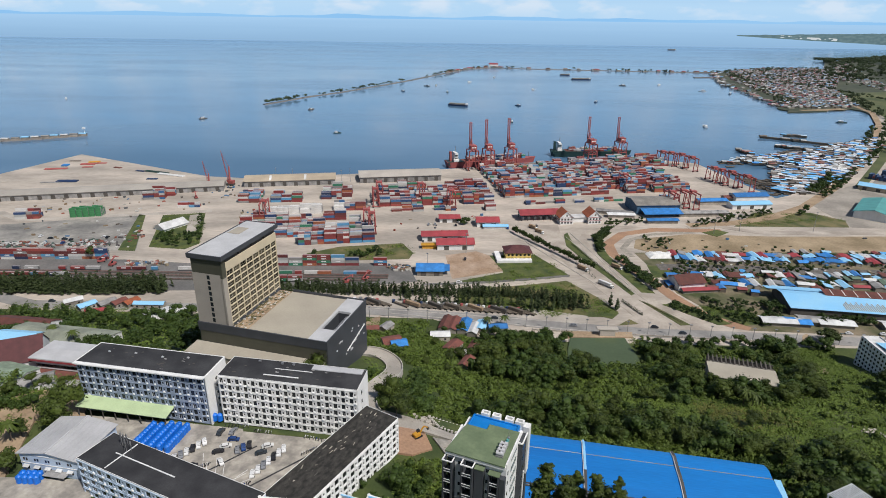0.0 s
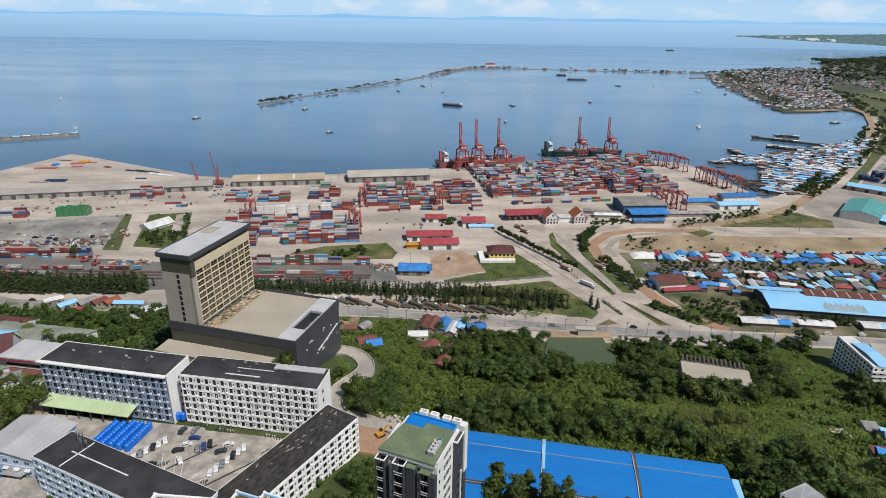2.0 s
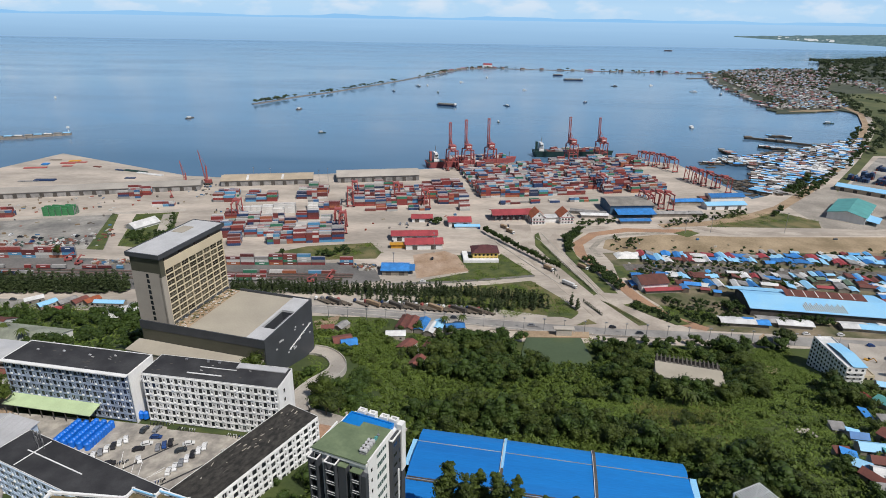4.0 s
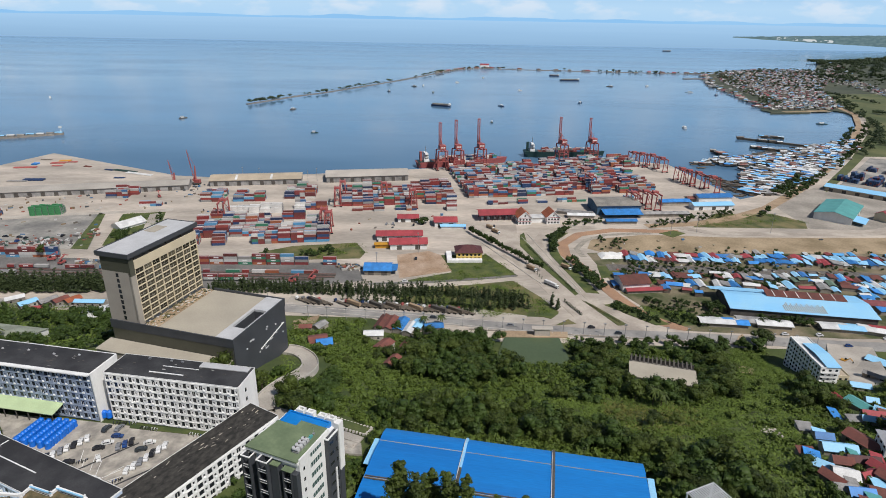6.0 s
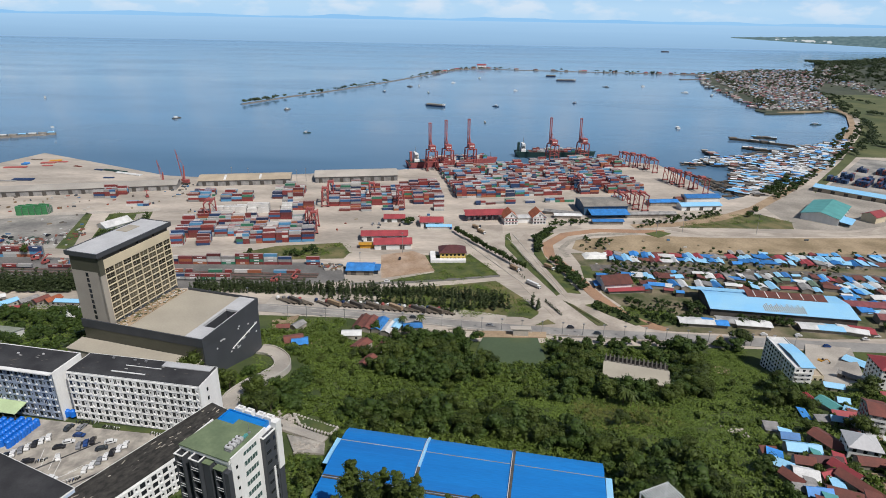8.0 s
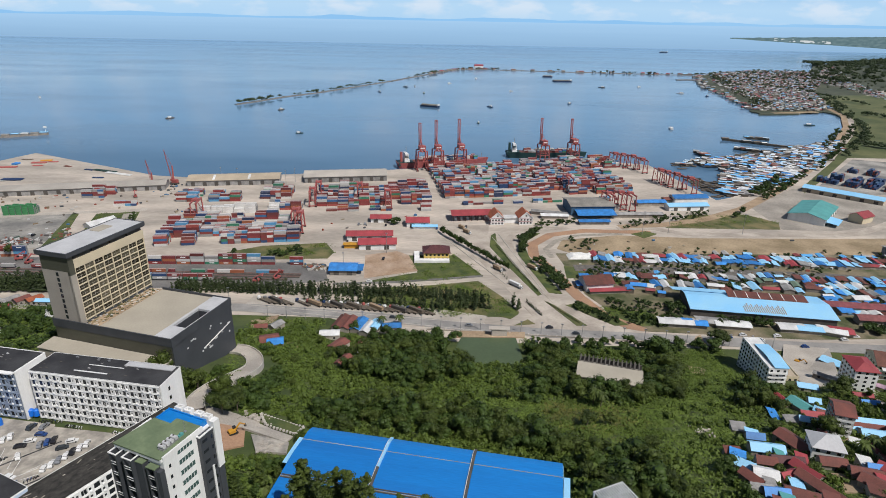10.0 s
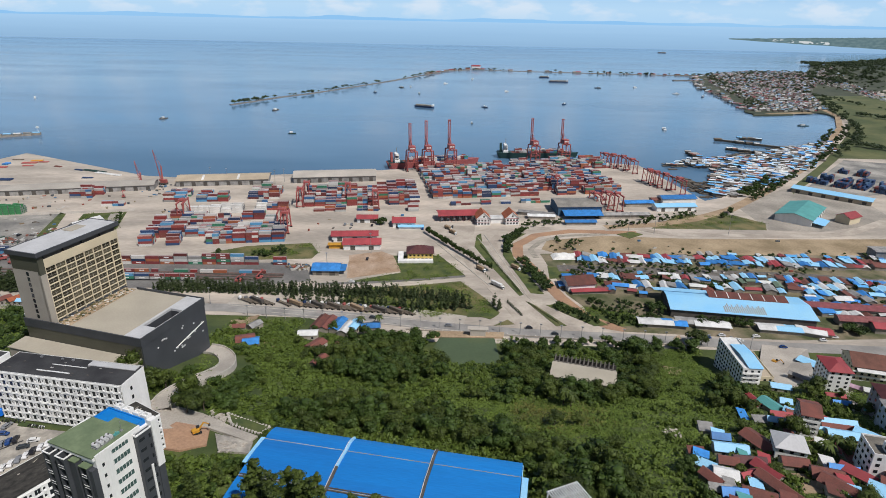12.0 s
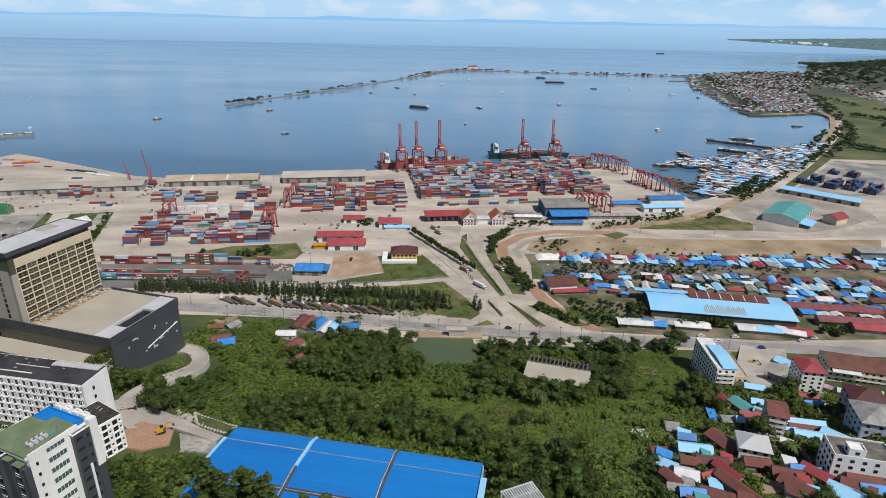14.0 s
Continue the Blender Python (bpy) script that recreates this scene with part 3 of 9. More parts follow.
apt_r = apartment_block("apartment_block", pose(-94.5, 202.8, 56.8, 0, 0, -8.0), 58.5, 14.0, 7, 3.15, 17, white_wall, black_roof,
                        "white seven-storey apartment block with small balconies and black roof")
part("skylight", Shape().box(36, 10.2, 22.9, 57.5, 13.4, 23.25), grey_roof, apt_r, "pale roof sheeting strip")
part("ridge_strip", Shape().box(18, 3.2, 22.85, 33, 3.7, 23.1), white_paint, apt_r, "white gutter strip")
part("ridge_strip", Shape().box(21, 8.2, 22.85, 37, 8.5, 23.05), white_paint, apt_r, "white gutter strip")
for x in (12, 22, 27):
    part("roof_vent", Shape().box(x, 11.9, 22.8, x + 0.9, 12.6, 23.3).box(x - 0.1, 11.8, 23.3, x + 1.0, 12.7, 23.4), steel, apt_r)
for k in range(4):
    part("window", Shape().box(58.82, 4.5, 5 + 4.2 * k, 58.9, 5.6, 6.6 + 4.2 * k), glass, apt_r)
apt_l = apartment_block("apartment_block", pose(-157.5, 210.5, 56.8, 0, 0, -9.0), 58.5, 15.0, 7, 3.15, 16, slate_wall, black_roof,
                        "slate blue seven-storey apartment block with balconies and black roof", hood=1.4, rw=0.4)
part("end_wall", Shape().box(58.85, -0.4, -6, 59.2, 15.2, 22.9), white_wall, apt_l, "white end wall")
for k in range(5):
    part("window", Shape().box(59.2, 6.4, 3.5 + 3.4 * k, 59.26, 7.4, 4.8 + 3.4 * k), glass, apt_l)
part("canopy", Shape().lean(1, -7.0, 43, -0.1, 5.2, 6.6, 0.3), pale_green, apt_l, "pale green sheet canopy over the entrance")
for i in range(8):
    part("canopy_post", Shape().box(1.5 + 5.8 * i, -6.6, -1, 1.8 + 5.8 * i, -6.3, 5.0), dark_wall, apt_l)
for x, y in ((8, 9), (20, 10), (33, 9.5), (44, 11)):
    part("roof_vent", Shape().box(x, y, 22.8, x + 1.0, y + 0.6, 23.1).box(x + 0.2, y + 0.1, 23.1, x + 0.6, y + 0.5, 23.4), grey_roof, apt_l)
prnd = random.Random(6)
for block, L, D, top in ((apt_l, 58, 14, 22.8), (apt_r, 58, 13, 22.8)):
    for i in range(16):
        x, y = prnd.uniform(2, L - 4), prnd.uniform(1.5, D - 2)
        part("roof_patch", Shape().obox(x, y, top - 0.05, prnd.uniform(0.6, 1.7), prnd.uniform(0.25, 0.6), 0.12, prnd.uniform(-15, 15)), dark_wall if i % 4 else grey_sheet, block)
apt_s = apartment_block("apartment_block", pose(-33.4, 197.3, 54.5, 0, 0, -119.3) @ pose(64, 15, 0, 0, 0, 180), 64, 15.0, 5, 3.0, 15, white_wall, moss_roof,
                        "white five-storey apartment block with stained mossy roof", both=True)
for i in range(46):
    x, y = prnd.uniform(2, 62), prnd.gauss(9, 2.6)
    if 1 < y < 13.5:
        part("roof_flake", Shape().obox(x, y, 15.66, prnd.uniform(0.4, 2.2), prnd.uniform(0.15, 0.5), 0.14, prnd.uniform(-25, 25)), (shade_wall, beige_roof, dark_wall)[i % 3], apt_s, "peeling pale roof coating" if i % 3 < 2 else "")
apt_n = apartment_block("apartment_block", pose(-129.5, 162.0, 56.0, 0, 0, -23.0), 70, 14.5, 5, 3.0, 15, blue_wall, black_roof,
                        "pale five-storey apartment block with black roof and antennas", both=True)
part("gutter", Shape().box(10, 7.2, 15.8, 38, 7.6, 16.0), white_paint, apt_n, "white gutter strip")
part("gutter", Shape().box(13, 0.5, 15.8, 13.35, 13.8, 16.0), white_paint, apt_n, "white gutter strip")
for x, y, h in ((9.0, 11, 6), (10.2, 12.2, 5), (12.8, 9.5, 5.5), (14.3, 10.4, 4.5), (8.0, 12.5, 4)):
    a = Shape().cyl(x, y, 15.7, 15.7 + h, 0.09, 6)
    a.box(x - 0.25, y - 0.15, 15.7 + h - 1.9, x + 0.25, y + 0.15, 15.7 + h - 0.2).beam((x - 1.2, y, 15.8), (x, y, 15.7 + h * 0.6), 0.07)
    part("antenna", a, steel, apt_n)


def tower_hotel():
    t = thing("hotel_tower", pose(-61.5, 254.4, 65.0, 0, 0, -14.5), "unfinished hotel tower on a charcoal-clad podium with flat beige roof", "hotel")
    # podium: x from -74 (tower side) to 0, y from 0 to 49
    p = Shape().box(-56, 0, -32, -9.4, 49, -1.6).box(-9.4, 0, -32, 0, 12.4, -1.6).box(-9.4, 33.1, -32, 0, 49, -1.6).box(-1.3, 12.4, -32, 0, 33.1, -1.6).box(-9.4, 12.4, -32, -1.3, 33.1, -9.1)
    p.box(-74, 0, -32, -56, 52, -1.6)
    part("podium_wall", p, charcoal, t, "charcoal panel podium wall")
    par = Shape()
    for x0, y0, x1, y1 in ((-74.3, -0.4, 0.3, 0.2), (-0.3, 0.2, 0.3, 48.8), (-46, 48.8, 0.3, 49.3)):
        par.box(x0, y0, -4.5, x1, y1, 0.35)
    part("parapet", par, charcoal, t, "dark parapet")
    part("podium_band", Shape().box(-73.6, -0.22, -11.0, -0.6, 0.0, -4.5), olive_dark, t, "dark olive glazed band")
    part("podium_roof", Shape().box(-46, 0.3, -1.6, -11.0, 48.6, -1.0), beige_roof, t, "beige screed roof")
    part("podium_edge", Shape().add([(-54, 0.3, -1.5), (-46, 0.3, -1.5), (-46, 48.6, -1.5), (-54, 48.6, -1.5), (-54, 0.3, -0.9), (-46, 0.3, -0.95), (-46, 48.6, -0.95), (-54, 48.6, -0.9)],
                                    [(4, 5, 6, 7), (0, 1, 5, 4), (2, 3, 7, 6)]), dirt, t, "strip of rubble and dry weeds")
    rub = Shape()
    rnd = random.Random(5)
    for i in range(260):
        x, y, r = rnd.uniform(-54.5, -47), rnd.uniform(1, 48), rnd.uniform(0.2, 0.8)
        rub.obox(x, y, -1.0, r * 2, r, r * rnd.uniform(0.3, 0.9), rnd.uniform(0, 90))
    tagged(part("rubble", rub, palette_mat("rubble", [(0.5, 0.47, 0.42), (0.3, 0.22, 0.12), (0.16, 0.14, 0.06), (0.6, 0.58, 0.55), (0.07, 0.07, 0.035), (0.1, 0.09, 0.05), (0.12, 0.11, 0.06)], 0.9, True), t), kind="stuff")
    # grey plant strip along the end wall, with an open well
    g = Shape()
    for x0, y0, x1, y1 in ((-11, 0.3, -0.4, 12.5), (-11, 33, -0.4, 48.6), (-11, 12.5, -9.3, 33), (-1.4, 12.5, -0.4, 33)):
        g.box(x0, y0, -1.5, x1, y1, -0.2)
    part("plant_deck", g, grey_roof, t, "pale grey plant deck")
    part("well_floor", Shape().box(-9.3, 12.5, -9.0, -1.4, 33, -8.4), black_roof, t)
    for i in range(9):
        part("duct", Shape().box(-4.2, 14.5 + 2.0 * i, -8.4, -1.6, 15.7 + 2.0 * i, -2.2).cyl(-3, 15.1 + 2.0 * i, -2.2, -1.9, 0.5, 8), steel, t)
    # lower terrace in front
    part("terrace", Shape().box(-76, -10.5, -32, -1.5, -0.4, -12.2), taupe, t)
    part("terrace_roof", Shape().add([(-76.4, -11, -12.2), (-1.2, -11, -12.2), (-1.2, -0.25, -12.2), (-76.4, -0.25, -12.2), (-76.4, -11, -11.9), (-1.2, -11, -11.9), (-1.2, -0.25, -11.2), (-76.4, -0.25, -11.2)],
                                     [(4, 5, 6, 7), (0, 1, 5, 4), (1, 2, 6, 5), (3, 0, 4, 7)]), beige_roof, t, "beige terrace roof")
    # tower body with window face towards +x
    x0, x1, y0, y1, H = -74.0, -56.0, 0.6, 52.0, 39.0
    c = Shape().box(x0, y0, -4.0, x1 - 0.75, y1, 33.0)
    part("tower_wall", c, taupe, t, "taupe rendered wall")
    part("crown_wall", Shape().box(x0 + 0.1, y0 + 0.1, 33.0, x1 - 1.6, y1 - 0.1, H - 1.2), charcoal, t)
    part("crown_glass", Shape().box(x0 + 0.3, y0 - 0.02, 28.5, x1 - 0.5, y0 + 0.09, H - 2.6), olive_dark, t, "dark glazed crown")
    part("tower_roof", Shape().box(x0 - 0.9, y0 - 0.9, H - 2.6, x1 + 0.9, y1 + 0.9, H - 0.4), charcoal, t, "dark overhanging roof band")
    r = Shape()
    for a, b, cc, d in ((x0 - 1.2, y0 - 1.2, x1 + 1.2, y0 - 0.6), (x0 - 1.2, y1 + 0.6, x1 + 1.2, y1 + 1.2), (x0 - 1.2, y0 - 0.6, x0 - 0.6, y1 + 0.6), (x1 + 0.6, y0 - 0.6, x1 + 1.2, y1 + 0.6)):
        r.box(a, b, H - 2.2, cc, d, H + 0.1)
    part("roof_rim", r, charcoal, t)
    part("roof_deck", Shape().box(x0 - 0.6, y0 - 0.6, H - 0.4, x1 + 0.6, y1 + 0.6, H - 0.15), grey_roof, t, "pale grey roof deck")
    part("roof_step", Shape().box(x0 + 1, y0 + 31, H - 0.15, x0 + 8, y0 + 41, H + 0.1), beige_roof, t)
    # cream frame grid: 8 bays, 9 storeys, and the blank cream strip above
    n, fl, fh = 8, 9, 3.3
    grid = Shape()
    L = y1 - y0 - 3.2
    for k in range(fl + 1):
        grid.box(x1 - 0.75, y0 + 3.2, -0.38 + k * fh, x1, y1, 0.1 + k * fh)
    for i in range(n + 1):
        yy = y0 + 3.2 + i * L / n
        grid.box(x1 - 0.73, min(yy, y1 - 0.4), -1.5, x1 - 0.02, min(yy, y1 - 0.4) + 0.4, 0.1 + fl * fh)
    part("frame_grid", grid, cream, t, "cream concrete frame")
    part("cream_strip", Shape().box(x1 - 1.4, y0 + 3.2, 0.1 + fl * fh, x1 + 0.05, y1, 34.2), cream, t, "blank cream wall strip")
    part("corner_pier", Shape().box(x1 - 1.4, y0, -4, x1, y0 + 3.2, 26.5), taupe, t)
    part("corner_glass", Shape().box(x1 - 1.4, y0, 26.5, x1, y0 + 3.2, 36.2), olive_dark, t)
    wm = Shape().box(-0.05, 0.4, 0.1, 0.05, L / n, fh - 0.38).mesh("window")
    bar = Shape().box(0.05, L / n / 2 + 0.2, 0.1, 0.12, L / n / 2 + 0.3, fh - 0.6).box(0.05, 0.5, 1.2, 0.12, L / n, 1.28).mesh("window_frame")
    for k in range(fl):
        for i in range(n):
            w = part("window", wm, gold_glass, t)
            w.location = (x1 - 0.6, y0 + 3.2 + i * L / n, k * fh)
            part("window_frame", bar, taupe, w)
    for i in range(n // 2):
        part("louvre", Shape().box(x1 - 1.4, y0 + 4 + i * 12, 34.2, x1 - 0.3, y0 + 14.5 + i * 12, 36.4), dark_wall, t)
    # slit windows on the end wall
    for k in range(9):
        part("window", Shape().box(x0 + 8.6, y0 - 0.05, 1.0 + 3.05 * k, x0 + 10.2, y0 + 0.02, 3.2 + 3.05 * k), glass, t)
    # small fittings on the podium end wall
    rnd = random.Random(2)
    for i in range(16):
        y, z = 6 + rnd.random() * 40, -6 - rnd.random() * 14
        part("wall_vent", Shape().box(0.0, y, z, 0.35, y + rnd.choice((0.9, 0.9, 2.6)), z + 0.7), grey_roof, t)
    part("duct", Shape().beam((0.3, 22, -17.5), (0.3, 46, -13.5), 0.4), white_paint, t)
    return t


tower_hotel()


def green_tower():
    t = thing("apartment_tower", pose(-0.9, 111.2, 122.5, 0, 0, -21.0), "white and charcoal apartment tower with green roof and rooftop pool", "apartment tower")
    W, D, low = 14.8, 17.0, -66
    part("tower_wall", Shape().box(0.5, 0.7, low, W, D - 1.6, -1.2).box(2.0, D - 1.6, low, W, D, -1.2), white_wall, t)
    part("roof", Shape().prism([(0.0, 0.0), (W - 0.25, 0.0), (W - 0.25, 13.0), (6.8, 13.0), (6.8, 10.9), (1.5, 10.9)], -0.35, 0.0), green_roof, t, "green painted roof with faded patches")
    part("roof_edge", Shape().box(0.1, 0.15, -1.2, W - 0.1, 0.7, -0.35).box(W - 0.25, 0.7, -1.2, W + 0.12, 13.0, 0.12).box(0.2, 0.7, -1.2, 0.6, 10.8, -0.35), white_wall, t)
    part("pool", Shape().prism([(2.1, 10.95), (6.6, 10.95), (6.6, 13.15), (12.4, 13.15), (12.4, 12.4), (13.6, 12.4), (13.6, 15.1), (2.1, 15.1)], -1.2, -0.3), pool_blue, t, "bright blue pool basin")
    part("pool_edge", Shape().box(1.8, 15.1, -1.2, 14.0, 15.4, 0.1).box(1.8, 10.95, -1.2, 2.1, 15.1, 0.1).box(13.6, 13.0, -1.2, 14.0, 15.1, 0.1), pool_blue, t, "blue tiled pool rim")
    part("terrace", Shape().box(2.0, 15.4, low, W, D, -0.9), white_wall, t)
    for x in (3.6, 6.5, 9.9, 12.6):
        part("parapet_screen", Shape().box(x, 15.42, -1.0, x + 2.1, 15.75, 0.85).box(x, 15.75, -1.0, x + 0.35, D - 0.4, 0.85).box(x + 1.75, 15.75, -1.0, x + 2.1, D - 0.4, 0.85).box(x, D - 0.4, -1.0, x + 2.1, D, 0.85).box(x + 0.35, 15.75, -1.0, x + 1.75, D - 0.4, 0.1), white_wall, t)
    part("corner_column", Shape().box(W, 15.2, -14.0, W + 1.5, D + 0.2, 0.1), white_wall, t, "white corner column")
    part("corner_base", Shape().box(W, 15.2, low, W + 1.3, D + 0.1, -14.0), charcoal, t, "charcoal corner below the white column")
    # steel tanks in a row on a frame
    part("tank_frame", Shape().box(11.6, 2.4, 0.0, 13.3, 7.2, 0.35), steel, t)
    for i in range(4):
        tank = Shape()
        y = 3.0 + 1.2 * i
        for k in range(10):
            a0, a1 = 2 * math.pi * k / 10, 2 * math.pi * (k + 1) / 10
            q = [(11.6, y + 0.5 * math.cos(a), 0.85 + 0.5 * math.sin(a)) for a in (a0, a1)]
            tank.add([q[0], q[1], (13.3, q[1][1], q[1][2]), (13.3, q[0][1], q[0][2])], [(0, 1, 2, 3)])
            tank.add([(11.6, y, 0.85), q[0], q[1]], [(0, 1, 2)]).add([(13.3, y, 0.85), (13.3, q[0][1], q[0][2]), (13.3, q[1][1], q[1][2])], [(0, 1, 2)])
        w = part("water_tank", tank, grey_roof, t, "steel roof tank")
        part("tank_cap", Shape().cyl(12.4, y, 1.3, 1.5, 0.22, 8), dark_wall, w)
    part("lightning_rod", Shape().cyl(12.6, 9.8, 0, 3.0, 0.05, 6).box(12.3, 9.5, 0, 12.9, 10.1, 0.3), steel, t)
    part("pump", Shape().box(12.4, 7.6, 0, 13.0, 9.0, 0.5).cyl(12.7, 8.2, 0.5, 0.9, 0.2, 8), teal_sheet, t)
    # front: projecting charcoal balcony stacks, the two outer ones with white open tops
    for x, w, y0, top, white in ((0.0, 2.4, -1.6, -1.7, True), (4.6, 2.9, -1.8, -1.4, True), (11.0, 2.6, -1.0, -2.6, False)):
        part("balcony_fin", Shape().box(x, y0, low, x + 0.35, 0.7, top).box(x + w - 0.35, y0, low, x + w, 0.7, top), charcoal, t, "charcoal balcony fin")
        if white:
            part("stack_cap", Shape().box(x - 0.1, y0 - 0.1, top, x + w + 0.1, y0 + 0.15, top + 0.25).box(x - 0.1, y0 + 0.15, top, x + 0.15, 0.6, top + 0.25).box(x + w - 0.15, y0 + 0.15, top, x + w + 0.1, 0.6, top + 0.25), white_wall, t)
        else:
            part("stack_cap", Shape().box(x - 0.1, y0 - 0.1, top, x + w + 0.1, 0.6, top + 0.2), green_roof, t, "green stack top")
        slab = Shape().box(x + 0.35, y0 + 0.05, 0, x + w - 0.35, 0.68, 0.2).mesh("balcony")
        rail = Shape().box(x + 0.35, y0 + 0.02, 0.9, x + w - 0.35, y0 + 0.1, 1.05).box(x + 0.35, y0 + 0.02, 0.2, x + w - 0.35, y0 + 0.06, 0.34).mesh("rail")
        dr = Shape().box(x + 0.5, 0.6, 0.2, x + w - 0.5, 0.68, 2.6).mesh("window")
        for k in range(14):
            b = part("balcony", slab, charcoal, t)
            b.location = (0, 0, top - 3.2 - 3.1 * k)
            part("window", dr, glass, b), part("rail", rail, white_paint, b)
    part("dark_recess", Shape().box(4.4, 0.3, -1.2, 7.6, 0.72, -0.36).box(0.8, 0.4, -1.6, 2.6, 0.72, -0.4), charcoal, t)
    part("dark_pier", Shape().box(7.7, -0.9, low, 9.8, 0.7, -2.2), charcoal, t, "charcoal pier")
    part("pier_top", Shape().box(7.6, -1.0, -2.2, 9.9, 0.68, -2.0), green_roof, t)
    part("corner_pier", Shape().box(13.7, -0.7, low, W + 0.05, 0.7, -3.2), charcoal, t)
    wm = Shape().box(0, 0.62, 0, 0.9, 0.7, 0.9).mesh("window")
    for x in (3.2, 10.0):
        for k in range(14):
            w = part("window", wm, glass, t)
            w.location = (x, 0, -3.6 - 3.1 * k)
    # right side: ribbon windows, charcoal band
    part("side_band", Shape().box(W, 10.8, low, W + 1.1, 15.2, -1.6), charcoal, t, "charcoal side band")
    part("side_cap", Shape().box(W - 0.05, 10.6, -1.6, W + 1.25, 10.9, -1.25).box(W + 0.95, 10.9, -1.6, W + 1.25, 15.2, -1.25), white_wall, t)
    part("side_fin", Shape().box(W + 1.1, 13.3, low, W + 1.3, 13.9, -12.0), white_wall, t, "slim white fin")
    rb = Shape().box(W, 4.8, 0, W + 0.06, 9.4, 1.25).mesh("window")
    fr = Shape()
    for i in range(6):
        fr.box(W + 0.06, 4.8 + 0.9 * i, 0, W + 0.12, 4.88 + 0.9 * i, 1.25)
    fr = fr.mesh("window_frame")
    sq, sl = Shape().box(W, 2.0, 0, W + 0.06, 2.6, 0.9).mesh("window"), Shape().box(W + 1.1, 11.4, 0, W + 1.16, 13.0, 0.8).mesh("window")
    sl2 = Shape().box(W + 1.1, 14.2, 0, W + 1.16, 14.7, 1.1).mesh("window")
    for k in range(14):
        z = -2.3 - 3.1 * k
        for me, ma, dz in ((rb, green_glass, 0), (sq, glass, -1.6), (sl, glass, -1.4), (sl2, glass, -1.9)):
            w = part("window", me, ma, t)
            w.location = (0, 0, z + dz)
            if me is rb:
                part("window_frame", fr, white_paint, w)
    return t


green_tower()


def blue_shed():
    """Three long bays under bright blue sheeting; each bay steps up in three arched strips."""
    t = thing("market_shed", pose(20.7, 203.6, 3.4, 0, 0, -9.4), "long shed under bright blue roof sheets in three bays", "shed")
    for b in range(3):
        x0, x1 = b * 34.8 + (0.5 if b else 0), (b + 1) * 34.8 - 0.5
        for k, (ya, yb, za, zb) in enumerate(((0, -10, 51.6, 53.4), (-10, -31, 53.5, 53.6), (-31, -52, 53.7, 51.0))):
            s, n = Shape(), 6
            for i in range(n + 1):
                q = i / n
                y, z = ya + (yb - ya) * q, za + (zb - za) * q + 0.9 * math.sin(math.pi * q)
                s.v += [(x0, y, z), (x1, y, z), (x0, y, z - 0.25), (x1, y, z - 0.25)]
            for i in range(n):
                o = 4 * i
                s.f += [(o, o + 4, o + 5, o + 1), (o + 2, o + 3, o + 7, o + 6), (o, o + 2, o + 6, o + 4), (o + 1, o + 5, o + 7, o + 3)]
            part("roof_sheet", s, blue_sheet, t, "bright blue roof strip")
            part("eave_strip", Shape().box(x0, yb - 0.25, zb - 0.3, x1, yb + 0.25, zb + 0.12), grey_sheet, t)
        for y in (-0.6, -51.4):
            part("shed_wall", Shape().box(x0, y - 0.15, 30, x1, y + 0.15, 50.8), light_blue, t)
    for x in (34.8, 69.6):
        for k, (ya, yb, za, zb) in enumerate(((0.2, -10, 51.5, 53.6), (-10, -31, 53.6, 53.7), (-31, -52, 53.7, 51.0))):
            ym, zm = (ya + yb) / 2, (za + zb) / 2 + 1.1
            for j, (pa, pb) in enumerate((((ya, za + 0.2), (ym, zm - 0.05)), ((ym, zm - 0.05), (yb, zb + 0.2)))):
                # dark lengths paint the shadow in the gap between bays; blue ones are gutter
                part("valley_gutter", Shape().beam((x, *pa), (x, *pb), 0.9), light_blue if x < 40 and 2 * k + j < 3 else dark_wall, t)
                part("flashing", Shape().beam((x - 0.62, pa[0], pa[1] + 0.1), (x - 0.62, pb[0], pb[1] + 0.1), 0.35), white_sheet, t)
    for b in range(3):
        part("ridge_strip", Shape().box(b * 34.8 + 0.5, -31.9, 53.7, (b + 1) * 34.8 - 0.5, -31.4, 54.0).box(b * 34.8 + 0.5, -30.6, 53.75, (b + 1) * 34.8 - 0.5, -30.2, 54.0), dark_wall, t, "dark gutter lines across the sheets")
    part("end_wall", Shape().box(104.0, -51.5, 30, 104.3, -0.5, 50.9), light_blue, t)
    part("end_trim", Shape().lean(104.2, -50, 106.6, -10, 51.5, 53.6), light_blue, t, "pale blue end sheet")
    part("end_trim", Shape().lean(-2.5, -24, 0.2, -8, 53.2, 52.4), light_blue, t, "pale blue end sheet")
    return t


blue_shed()


